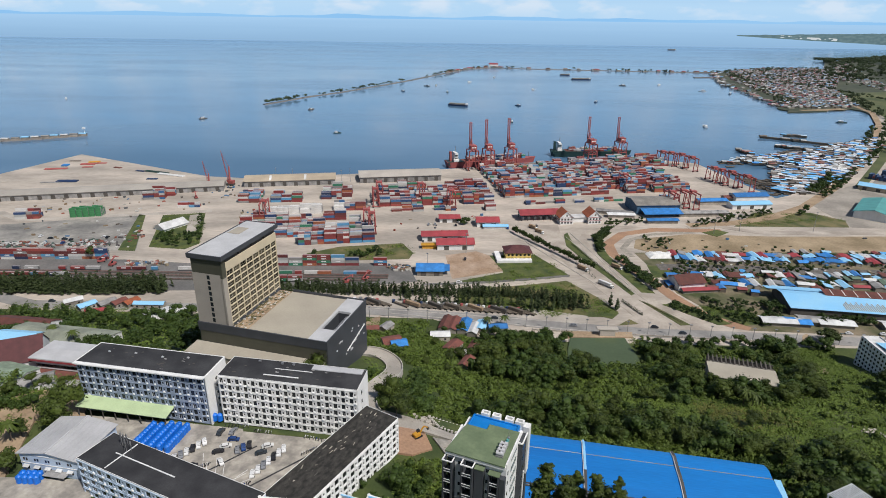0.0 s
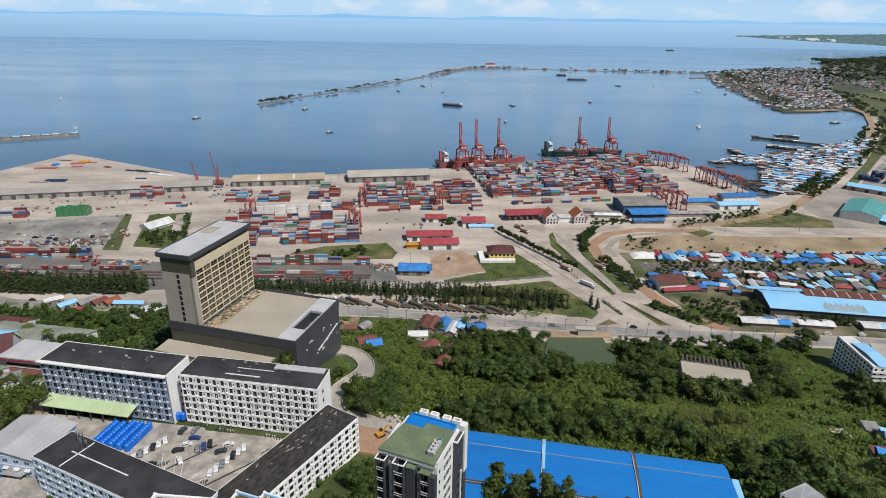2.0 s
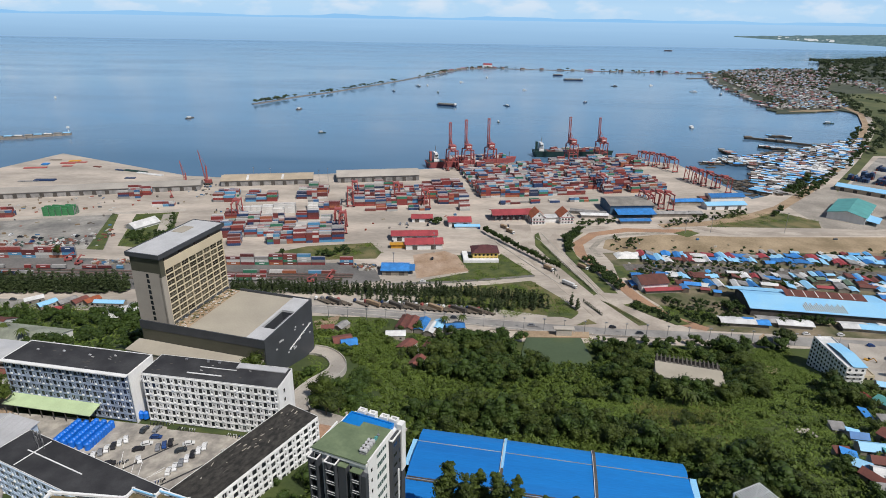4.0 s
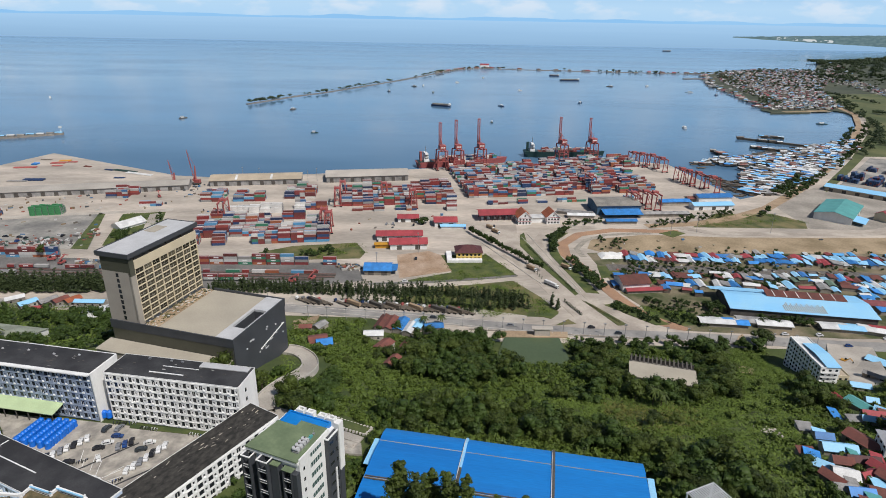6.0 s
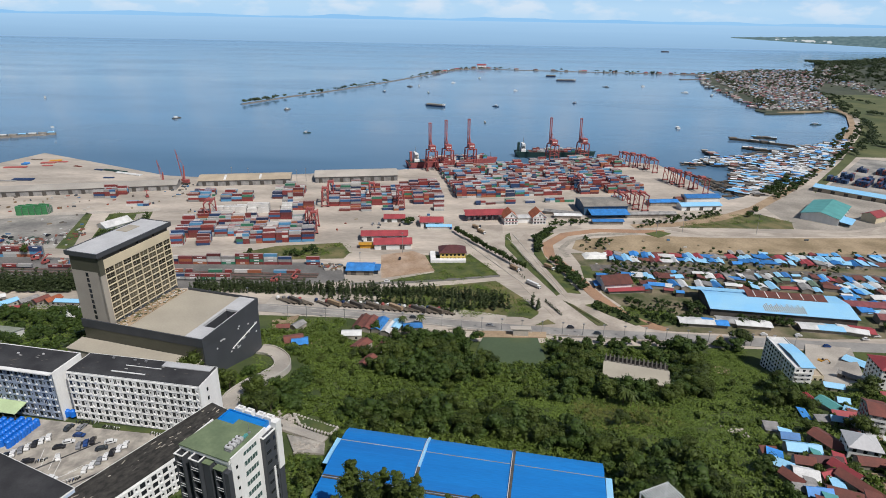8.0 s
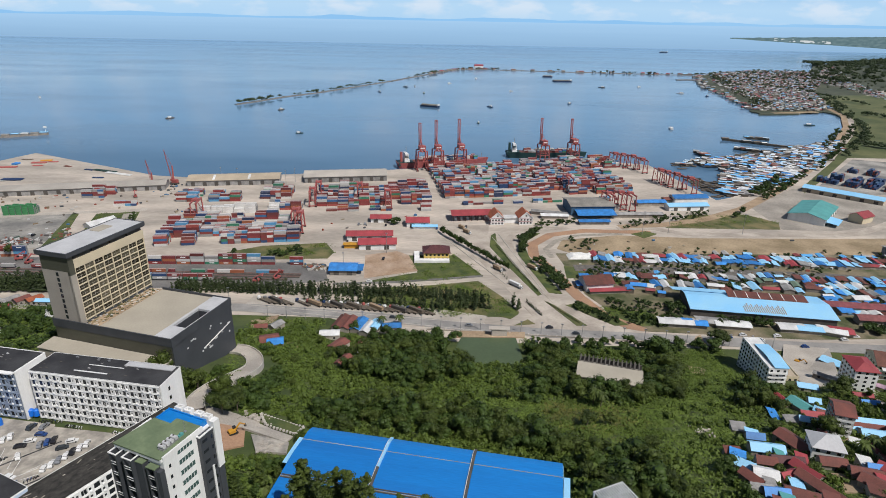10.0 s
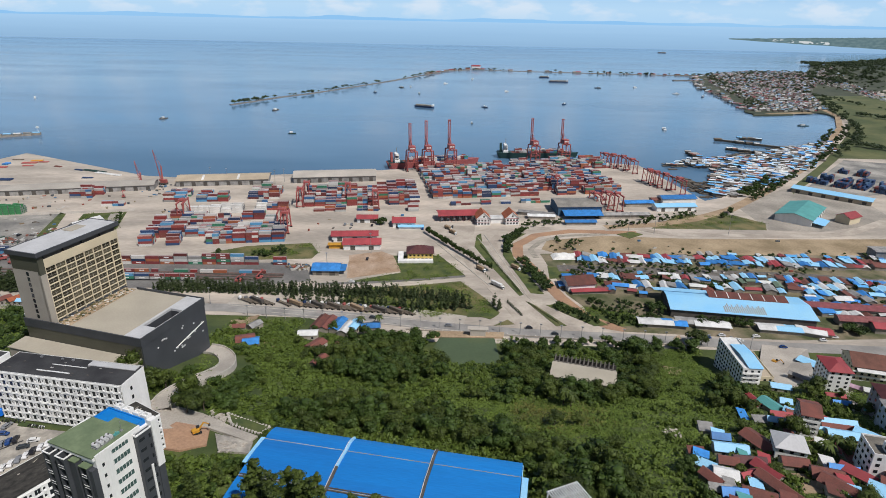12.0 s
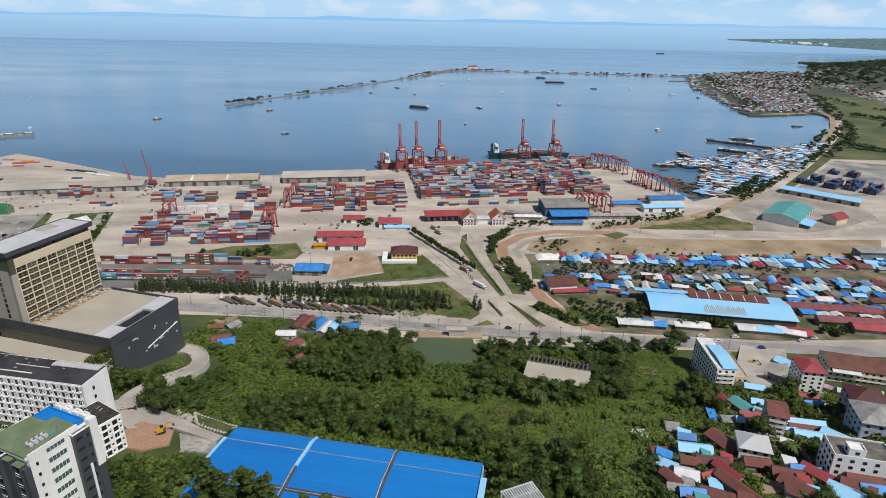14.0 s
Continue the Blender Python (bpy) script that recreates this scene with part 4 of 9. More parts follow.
def parapet_block():
    """A tall white block close to the flight, of which the stepped white parapet and gravel roof show."""
    t = thing("parapet_block", pose(0, 0, 0), "tall white block with stepped parapet and brown gravel roof", "apartment building")
    ring = [(-30, 50), (-9, 50), (-5.2, 65.8), (-6.8, 66.9), (-11.8, 68.5), (-12.2, 67.4), (-16.0, 68.6), (-16.4, 66.9), (-28, 67.6)]
    part("wall", Shape().prism(ring, 60, 149.1), white_wall, t)
    part("roof", Shape().prism([(x * 0.985 - 0.2, y * 0.985 + 0.75) for x, y in ring], 149.1, 149.4), mat("brown_gravel", (0.20, 0.145, 0.075), 0.95, rgb2=(0.085, 0.075, 0.035), scale=0.8, fine=5.0, bump=0.4), t, "brown gravel roof with dry moss")
    edge = Shape()
    for i in range(len(ring)):
        (xa, ya), (xb, yb) = ring[i - 1], ring[i]
        edge.beam((xa, ya, 149.75), (xb, yb, 149.75), 0.36)
        edge.cyl(xb, yb, 149.0, 150.1, 0.25, 8)
    part("parapet", edge, white_wall, t, "white stepped parapet")
    part("coping", Shape().beam((-12.0, 67.2, 150.0), (-16.0, 68.4, 150.0), 0.2).beam((-6.8, 66.7, 150.0), (-11.8, 68.2, 150.0), 0.2), light_blue, t, "pale blue painted coping")


parapet_block()


def factory_hall():
    t = thing("hall", pose(-134.6, 167.6, 57.0, 0, 0, 81.0), "pale blue two-storey hall with wide grey sheet roof", "hall")
    L, D = 20.5, 24.2
    part("wall", Shape().box(0, 0, -4, L, D, 8.2).gable_wall(0, 0, L, D, 8.2, 1.9), blue_wall, t)
    part("roof", Shape().gable(0, 0, L, D, 8.4, 1.9, 0.25, 0.8), hall_roof, t)
    part("ridge_cap", Shape().beam((-0.8, D / 2, 10.4), (L + 0.8, D / 2, 10.4), 0.5), grey_roof, t)
    for i in range(11):
        y = 1.2 + 2.18 * i
        z = 8.52 + 1.9 * (1 - abs(y - D / 2) / (D / 2))
        part("sheet_seam", Shape().beam((-0.7, y, z - 0.07), (L + 0.7, y, z - 0.07), 0.1), hall_roof, t)
    part("string_course", Shape().box(-0.15, 0.2, 3.9, 0.0, D - 0.2, 4.2).box(-0.12, 0.2, 7.6, 0.0, D - 0.2, 7.9), white_wall, t)
    for i in range(5):
        y = 2.6 + 4.6 * i
        w = part("window", Shape().box(-0.06, y, 1.2, 0.0, y + 1.8, 2.7), glass, t)
        part("awning", Shape().add([(-1.1, y - 0.3, 2.7), (-1.1, y + 2.1, 2.7), (0, y + 2.1, 3.2), (0, y - 0.3, 3.2), (-1.1, y - 0.3, 2.6), (-1.1, y + 2.1, 2.6), (0, y + 2.1, 3.1), (0, y - 0.3, 3.1)],
                                   [(0, 1, 2, 3), (7, 6, 5, 4), (0, 4, 5, 1), (1, 5, 6, 2), (3, 7, 4, 0)]), white_sheet, w)
        for dy in (0.0, 1.1):
            part("window", Shape().box(-0.06, y + dy, 5.2, 0.0, y + dy + 0.7, 6.3), glass, t)
    part("canopy", Shape().box(-3.2, 4, 2.0, -0.02, 13, 2.2), grey_sheet, t, "grey sheet canopy over the door")


factory_hall()


# ---- port: ground sheets and roads ----
sheet("asphalt_lot", [(-484, 586), (-349, 630), (-305, 522), (-431, 513)], 2.56, lot_ground, "old stained lorry lot beside the rail line", "lot")
sheet("grass_patch", [(-305, 520), (-347, 626), (-356, 630), (-322, 521)], 2.6, grass, "strip of rough grass", "grass")
sheet("garden", [(-328, 628), (-284, 639), (-252, 543), (-260, 527), (-297, 531)], 2.58, grass, "fenced garden with trees", "garden")
sheet("garden_path", [(-298, 630), (-286, 635), (-268, 579), (-279, 574)], 2.62, concrete, "pale path", "path")
band("wharf_road", [(-516, 629), (-473, 602), (-347, 631), (-280, 648)], 9, 2.6, concrete, "pale concrete wharf road")
sheet("rail_yard", [(-433, 421), (-497, 495), (-302, 499), (-236, 493), (-71, 502), (-38, 488), (-30, 464), (-90, 447)], 2.55, asphalt, "dark rail yard with tracks", "rail yard")
for i, (a, b) in enumerate((((-458, 467), (-56, 474)), ((-444, 451), (-65, 463)), ((-452, 460), (-56, 469)))):
    a, b = Vector((*a, 0)), Vector((*b, 0))
    n = (b - a).normalized().cross(Vector((0, 0, 1)))
    t = thing("rail_track", pose(0, 0, 0), "rusty rail track on dark ballast", "rail track", kind="structure")
    part("ballast", Shape().beam((*(a.xy), 2.56), (*(b.xy), 2.56), 2.4), mat("ballast", (0.16, 0.14, 0.125), 0.95, fine=2), t)
    for k in (-0.72, 0.72):
        part("rail", Shape().beam((a.x + n.x * k, a.y + n.y * k, 3.85), (b.x + n.x * k, b.y + n.y * k, 3.85), 0.16), rust_sheet, t)
sheet("lawn", [(-140, 523), (-112, 542), (-51, 555), (-38, 530), (-41, 514), (-83, 509), (-135, 503)], 2.6, dry_grass, "grass strip below the stacks", "grass")
sheet("lawn", [(34, 527), (80, 530), (105, 483), (63, 470), (-1, 463), (46, 487)], 2.6, grass, "green lawn beside the yellow house", "grass")
sheet("building_site", [(-7, 525), (23, 537), (35, 527), (46, 490), (-0, 471)], 2.64, mat("site_earth", (0.47, 0.35, 0.26), 0.95, rgb2=(0.33, 0.22, 0.14), scale=0.06, fine=0.6), "bare pink earth of a building site", "site")
sheet("meadow", [(4, 450), (62, 461), (100, 472), (119, 442), (131, 415), (124, 406), (85, 406), (6, 416)], 2.58, dry_grass, "meadow with dry patches", "grass")
band("verge_track", [(-25, 458), (23, 464), (73, 475), (104, 483)], 4, 2.68, asphalt, "narrow rail spur")
band("truck_verge", [(-85, 423), (-21, 417), (24, 414), (68, 408), (103, 399)], 17, 2.6, concrete, "pale lorry parking verge")
band("main_road", [(-384, 411), (-362, 418), (-331, 407), (-219, 407), (-82, 410), (-20, 404), (24, 400), (66, 393), (108, 387), (148, 383), (209, 381), (276.5, 377.5), (333.6, 374.0), (416.1, 371.8), (481.4, 364.4)], 13, 2.7, mat("worn_asphalt", (0.33, 0.315, 0.295), 0.9, rgb2=(0.22, 0.21, 0.20), scale=0.05, fine=0.6, amount=0.2, bump=0.05), "main road of grey worn asphalt")
sheet("boulevard", [(58, 614), (116, 622), (114, 585), (124, 532), (144, 462), (162, 429), (185, 400), (228, 387), (207.1, 375.8), (130.5, 376.9), (108, 389), (128, 396), (141, 408), (127, 448), (107, 506), (76, 588)], 2.66, road_mat, "wide concrete boulevard to the port gate", "road")
band("slip_road", [(203, 620), (164, 612), (143, 598), (133, 570), (135, 533), (151, 471), (165, 431), (187, 400)], 9, 2.72, road_mat, "concrete slip road")
band("dirt_road", [(292, 611), (219, 611), (180, 595), (158, 565), (156, 537), (168, 499), (183, 445), (197, 411), (221, 390)], 11, 2.63, red_dirt, "reddish dirt road")
band("loop_road", [(260, 605), (208, 595), (184, 578), (170, 553), (173, 531)], 6, 2.6, mat("pale_dirt", (0.40, 0.36, 0.30), 0.95), "pale dirt loop")
band("cross_road", [(258, 620), (295, 626), (328, 609), (401, 610), (495, 616), (530, 627), (628, 694)], 11, 2.65, road_mat, "pale road past the settlement")
band("coast_road", [(261, 627), (315, 638), (370, 662), (432, 706), (511, 787), (631, 924), (800, 1145), (944, 1348), (1041, 1522), (1087, 1688)], 13, 2.67, dirt, "earth coast road")
for ring, ma, lab in (([(117, 589), (122, 596), (122, 566), (134, 511), (153, 449), (149, 445), (128, 508), (114, 556)], grass, "planted median"),
                      ([(153, 436), (160, 429), (180, 396), (172, 395)], dry_grass, "grass traffic island"), ([(125, 393), (136, 403), (141, 396)], dry_grass, "grass traffic island"),
                      ([(115, 407), (116, 421), (127, 422), (130, 412), (123, 403)], grass, "grass corner"), ([(268, 604), (287, 614), (297, 606), (279, 592)], grass, "round traffic island"),
                      ([(145, 576), (161, 599), (170, 599), (149, 568), (151, 530), (170, 450), (159, 451), (141, 536)], grass, "planted verge"),
                      ([(169, 429), (184, 435), (212, 399), (201, 397)], grass, "planted verge")):
    sheet("traffic_island", ring, 2.85, ma, lab, "traffic island", 0.3)
sheet("sand_ground", [(190, 580), (252, 599), (340, 596), (487, 605), (569, 612), (536, 561), (359, 552), (195, 543), (181, 554)], 2.58, sand, "bare sandy ground", "ground")
sheet("settlement_ground", [(178, 542), (361, 555), (546, 569), (486, 396), (340, 384), (217, 390), (189, 451)], 2.55, mat("trodden_earth", (0.25, 0.20, 0.135), 0.95, rgb2=(0.06, 0.075, 0.025), scale=0.05, fine=0.6, bump=0.3), "trodden earth of the settlement", "ground")
for ring in ([(190, 486), (235, 501), (250, 486), (271, 478), (246, 463), (221, 475), (196, 474)], [(199, 428), (234, 420), (242, 402), (220, 397), (201, 414)], [(181, 511), (201, 506), (195, 486), (179, 482)]):
    sheet("grass_patch", ring, 2.6, grass, "rough grass between the huts", "grass")
band("railway", [(190, 507), (258, 507), (334, 505), (419, 502), (494, 491)], 15, 2.62, mat("rail_gravel", (0.17, 0.155, 0.14), 0.95, fine=1.0), "railway on grey gravel")
sheet("grass_field", [(312, 627), (358, 678), (427, 683), (451, 655), (441, 631)], 2.6, dry_grass, "grass field beside the coast road", "grass")
sheet("compound", [(446, 721), (545, 807), (638, 831), (614, 672), (501, 630), (444, 631)], 2.57, mat("compound_ground", (0.40, 0.36, 0.31), 0.95, scale=0.03, fine=0.4), "pale gravel compound", "ground")
sheet("empty_yard", [(584, 817), (751, 1010), (822, 988), (928, 967), (782, 779), (682, 797), (633, 779)], 2.56, lot_ground, "dark container yard, half empty", "yard")
sheet("field", [(1179, 1955), (1494, 2009), (2075, 1993), (1160, 1023), (751, 1023), (628, 874), (550, 785), (561, 814), (701, 984), (910, 1263), (1029, 1461), (1073, 1584)], 2.6, mat("field_grass", (0.135, 0.14, 0.055), 0.95, rgb2=(0.065, 0.085, 0.028), scale=0.012, fine=0.1), "flat green fields", "field")
sheet("pond", [(85.1, 371.1), (124.3, 372.2), (126.6, 343.9), (124.1, 331.6), (78.9, 325.9), (79.9, 352.1)], 3.9, pond_water, "still grey-green pond", "pond", 0.5)
sheet("pond_bank", [(82, 381), (132, 382), (130.7, 374.5), (81.0, 372.1)], 3.6, dirt, "earth bank of the pond", "ground", 2.0)
part("culvert_gate", Shape().box(107, 375, 2, 118, 379, 8.5).box(105, 374.5, 8.5, 120, 379.5, 9.2), concrete, None)
tagged(bpy.data.objects["culvert_gate"], "concrete sluice house at the pond", "sluice")


# ---- shipping containers ----
def container_mesh(L, name):
    s = Shape().box(-L / 2 + 0.05, -1.19, 0.12, L / 2 - 0.05, 1.19, 2.56)
    for x in (-L / 2, L / 2 - 0.14):
        for y in (-1.22, 1.08):
            s.box(x, y, 0, x + 0.14, y + 0.14, 2.59)
    for y in (-1.22, 1.12):
        s.box(-L / 2 + 0.14, y, 2.46, L / 2 - 0.14, y + 0.1, 2.58).box(-L / 2 + 0.14, y, 0.0, L / 2 - 0.14, y + 0.1, 0.16)
    me = s.mesh(name)
    me.materials.append(container_paint)
    return me


C40, C20 = container_mesh(12.19, "container_40"), container_mesh(6.06, "container_20")
door_me = Shape().box(0, -1.05, 0.2, 0.06, -0.02, 2.45).box(0, 0.02, 0.2, 0.06, 1.05, 2.45).box(0.06, -0.3, 0.3, 0.1, -0.24, 2.4).box(0.06, 0.24, 0.3, 0.1, 0.3, 2.4).mesh("container_door")
mark_me = Shape().box(-2.2, -1.24, 1.0, 2.2, -1.2, 1.9).mesh("side_mark")
mark_me.materials.append(white_paint)
made_containers = [0]
rest, rest_blue = Shape(), Shape()
crnd = random.Random(11)


def container(x, y, z, deg, long=True, paint=None, as_thing=True):
    if as_thing and made_containers[0] < 300:
        ob = new("shipping_container", C40 if long else C20)
        if paint:
            ob.data = ob.data.copy()
            ob.data.materials[0] = paint
        ob.matrix_basis = pose(x, y, z, 0, 0, deg)
        tagged(ob, "weathered steel shipping container in a terminal stack", "container", "containers in the terminal")
        d = part("door", door_me, steel if not paint else paint, ob)
        d.location = ((6.1 if long else 3.03), 0, 0)
        if crnd.random() < 0.4 and long:
            part("side_mark", mark_me, white_paint, ob)
        made_containers[0] += 1
    else:
        (rest_blue if paint is navy else rest).obox(x, y, z, 12.19 if long else 6.06, 2.44, 2.59, deg)


def stack(corner, cols, groups, deg, tiers, rows=6, gap=7.0, skip=0.12, seed=0, pitch=12.7, fixed=None, as_thing=False):
    """Blocks of containers: cols end to end along deg, groups of rows side by side away from the corner."""
    rnd = random.Random(seed)
    c, s = math.cos(radians(deg)), math.sin(radians(deg))
    for g in range(groups):
        for i in range(cols):
            if rnd.random() < skip:
                continue
            base = rnd.uniform(tiers[0], tiers[1])
            short = rnd.random() < 0.4
            for r in range(rows):
                n = max(0, min(5, round(base + rnd.uniform(-1.1, 0.8))))
                u, v = i * pitch, g * (rows * 2.62 + gap) + r * 2.62
                for k in range(n):
                    for du in ((0.0,) if not short else (-3.1, 3.1)):
                        container(corner[0] + (u + du) * c - v * s, corner[1] + (u + du) * s + v * c, 2.56 + k * 2.6, deg, not short, fixed, as_thing)


# rail rows, nearest the road
for i in range(17):
    p = Vector((-412, 495)).lerp(Vector((-315, 501)), i / 8.0 - 1.1)
    for k in range(4 - (i % 5 == 3)):
        container(p.x, p.y, 2.56 + 2.6 * k, 3.5)
for i in range(12):
    p = Vector((-207, 491)).lerp(Vector((-66, 498)), i / 11.0)
    if i != 10:
        for k in range(crnd.choice((3, 3, 4, 3, 4))):
            container(p.x, p.y, 2.56 + 2.6 * k, 3.0, True)
for i in range(12):
    p = Vector((-204, 471)).lerp(Vector((-78, 475)), i / 11.0)
    if i not in (4, 9):
        container(p.x, p.y, 3.86, 3.0, i % 3 > 0)
for i in range(12):
    p = Vector((-385, 471)).lerp(Vector((-237, 477)), i / 11.0)
    if i % 4 != 2:
        container(p.x, p.y, 3.86, 3.0, i % 3 > 0)
for i in range(9):
    p = Vector((-391, 458)).lerp(Vector((-338, 460)), i / 8.0)
    container(p.x, p.y, 3.86, 3.0)
for i in range(5):
    p = Vector((-186, 456)).lerp(Vector((-134, 458)), i / 4.0)
    for k in range(2):
        container(p.x, p.y, 3.86 + 2.6 * k, 3.0)
white_box = mat("white_container_paint", (0.74, 0.72, 0.69), 0.6, amount=0.2, bump=0)
green_box = mat("green_container_paint", (0.06, 0.25, 0.10), 0.6, amount=0.25, bump=0)
for i in range(5):
    for r in range(4):
        for k in range(4 - (i + r) % 2):
            p = Vector((-422, 615)).lerp(Vector((-397, 621)), i / 4.0)
            container(p.x, p.y + r * 2.6, 2.56 + 2.6 * k, 8, False, green_box)
stack((-208, 640), 5, 1, 6, (2.4, 3.2), rows=4, skip=0.0, seed=3, fixed=white_box, as_thing=True)
stack((-134, 658), 3, 1, 6, (2.8, 3.8), rows=4, skip=0.0, seed=4, fixed=white_box, as_thing=True)
stack((-210, 535), 11, 3, 10, (2.6, 4.4), rows=6, gap=8, seed=1, as_thing=True)
stack((-214, 613), 8, 1, 8, (2.0, 3.6), rows=4, gap=8, seed=2, as_thing=True)
stack((-254, 681), 6, 2, 7, (2.4, 4.2), rows=5, gap=10, seed=5)
stack((-158, 702), 3, 2, 7, (2.4, 4.2), rows=5, gap=10, seed=15)
stack((-82, 677), 11, 4, 9, (2.2, 4.4), rows=6, gap=7, seed=6)
stack((-66, 656), 6, 1, 9, (1.0, 2.2), rows=4, seed=7)
stack((71, 723), 20, 7, 11, (2.3, 4.8), rows=6, gap=7, seed=8, skip=0.09)
stack((94, 696), 17, 1, 11, (0.8, 1.6), rows=3, seed=9, skip=0.25)
stack((190, 881), 12, 2, 13, (2.8, 4.9), rows=6, gap=6, seed=10)
stack((44, 668), 1, 1, 9, (3, 4), rows=4, seed=12, skip=0)
stack((-373, 687), 2, 1, 10, (3.4, 4), rows=4, seed=13, skip=0)
stack((-367, 702), 2, 1, 10, (3.4, 4), rows=4, seed=14, skip=0)
stack((-475, 606), 2, 1, 10, (3.4, 4), rows=4, seed=16, skip=0)
stack((-318, 658), 2, 1, 10, (1.5, 2), rows=3, seed=17, skip=0)
stack((642, 822), 3, 2, 45, (2, 4), rows=6, gap=9, seed=18, fixed=navy)
stack((714, 892), 2, 2, 45, (2, 4), rows=5, gap=12, seed=19, fixed=navy)
stack((613, 850), 1, 1, 45, (2, 3), rows=4, seed=20, skip=0, fixed=navy)
stack((682, 797), 4, 2, 45, (2, 4), rows=6, gap=9, seed=21, fixed=navy)
solo("navy_container_stack", rest_blue, palette_mat("navy_paints", [(0.02, 0.045, 0.12), (0.03, 0.07, 0.17), (0.015, 0.03, 0.07), (0.03, 0.06, 0.14), (0.06, 0.12, 0.22), (0.20, 0.05, 0.04)], 0.6, True), "blocks of stacked navy blue containers", "containers", kind="stuff")
tagged(solo("container_stack", rest, container_paints, "long blocks of stacked red, blue and grey containers", "containers"), kind="stuff")


# ---- quay cranes ----
def quay_crane(x, top):
    y = 862 + (x + 14) * 0.335
    t = thing("quay_crane", pose(x, y, 2.5, 0, 0, 16), "red quay crane with raised boom beside a ship", "crane", "quay cranes")
    for sx in (-8, 8):
        for sy in (-16, -1):
            part("leg", Shape().beam((sx, sy, 0), (sx * 0.85, sy, 30), 1.5, 1.2), crane_red, t)
        part("sill_beam", Shape().beam((sx, -16, 2.0), (sx, -1, 2.0), 1.3), crane_red, t)
        part("portal_beam", Shape().beam((sx * 0.93, -16, 14), (sx * 0.93, -1, 14), 1.2), crane_red, t)
        part("brace", Shape().beam((sx * 0.95, -16, 14), (sx * 0.86, -1, 29), 0.6), crane_red, t)
        part("girder", Shape().beam((sx * 0.3, -24, 30.5), (sx * 0.3, 3, 30.5), 1.4), crane_red, t)
    for sy in (-16, -1):
        part("cross_beam", Shape().beam((-7, sy, 29.5), (7, sy, 29.5), 1.3), crane_red, t)
        part("cross_beam", Shape().beam((-7.6, sy, 14), (7.6, sy, 14), 1.0), crane_red, t)
        for sx in (-8, 8):
            part("bogie", Shape().box(sx - 2.4, sy - 0.8, 0, sx + 2.4, sy + 0.8, 1.5), dark_wall, t)
    part("machinery_house", Shape().box(-4.5, -15, 31.3, 4.5, -4, 36.5).box(-4.8, -15.3, 36.5, 4.8, -3.7, 36.9), crane_red, t)
    part("house_sign", Shape().box(-3.2, -15.1, 33.3, 3.2, -15.0, 35.0), white_paint, t)
    part("apex", Shape().beam((-2.5, -1, 30), (0, 0, 46), 0.9).beam((2.5, -1, 30), (0, 0, 46), 0.9), crane_red, t)
    h = top - 2.5
    for sx in (-1.6, 1.6):
        part("boom_rail", Shape().beam((sx, 3, 31), (sx, 4.5, h), 0.95), crane_red, t)
    lace = Shape()
    for k in range(8):
        za, zb = 31 + (h - 31) * k / 8, 31 + (h - 31) * (k + 1) / 8
        lace.beam((-1.6, 3 + 1.5 * k / 8, za), (1.6, 3 + 1.5 * (k + 1) / 8, zb), 0.5).beam((-1.6, 3 + 1.5 * (k + 1) / 8, zb), (1.6, 3 + 1.5 * (k + 1) / 8, zb), 0.5)
    part("boom_lacing", lace, crane_red, t)
    part("boom_tip", Shape().box(-2.2, 3.6, h - 1.2, 2.2, 5.4, h), crane_red, t)
    part("stay", Shape().beam((0, 0, 46), (0, 4, h * 0.8), 0.35), crane_red, t)
    part("back_stay", Shape().beam((0, 0, 46), (0, -23, 31.5), 0.4), crane_red, t)
    part("cab", Shape().box(-1.5, -3.5, 26.5, 1.5, -0.5, 29.3), white_paint, t)


for x, top in ((24.3, 70.3), (47.8, 73.5), (82.2, 73.9), (212.4, 71.6), (262.9, 68.9)):
    quay_crane(x, top)


def yard_gantry(x, y, deg, span=23.5, h=19.0, base=7.5):
    t = thing("yard_gantry", pose(x, y, 2.55, 0, 0, deg), "red rubber-tyred yard gantry over container stacks", "gantry crane", "yard gantries")
    for sx in (-span / 2, span / 2):
        for sy in (-base / 2, base / 2):
            part("leg", Shape().beam((sx, sy, 1.2), (sx, sy * 0.8, h - 1), 1.0), crane_red, t)
            part("wheel", Shape().box(sx - 0.5, sy - 1.2, 0, sx + 0.5, sy + 1.2, 1.3), rubber, t)
        part("sill_beam", Shape().beam((sx, -base / 2 - 1, 1.6), (sx, base / 2 + 1, 1.6), 1.0), crane_red, t)
        part("brace", Shape().beam((sx, -base / 2, 4), (sx, base * 0.4, h - 3), 0.5), crane_red, t)
    for sy in (-base * 0.4, base * 0.4):
        part("girder", Shape().beam((-span / 2 - 1, sy, h), (span / 2 + 1, sy, h), 1.4), crane_red, t)
    part("trolley", Shape().box(-3, -3.4, h + 0.7, 2, 3.4, h + 2.6), crane_red, t)
    part("cab", Shape().box(2.2, -1.2, h - 3.6, 4.2, 1.2, h - 1.2), white_paint, t)


yard_gantry(*(-93, 712), 100), yard_gantry(*(-94, 683), 100), yard_gantry(*(-3, 682), 100), yard_gantry(*(-41, 710), 100)
yard_gantry(*(-86, 590), 98), yard_gantry(*(-93, 601), 98), yard_gantry(*(-211, 625), 98)
yard_gantry(*(263, 694), 100), yard_gantry(*(279, 700), 100), yard_gantry(*(289, 696), 100), yard_gantry(*(228, 774), 100)
for px_a in ((327, 925), (338, 919), (351, 909), (359, 888), (366, 823), (372, 811), (381, 800), (392, 778)):
    yard_gantry(*px_a, 102, span=24)


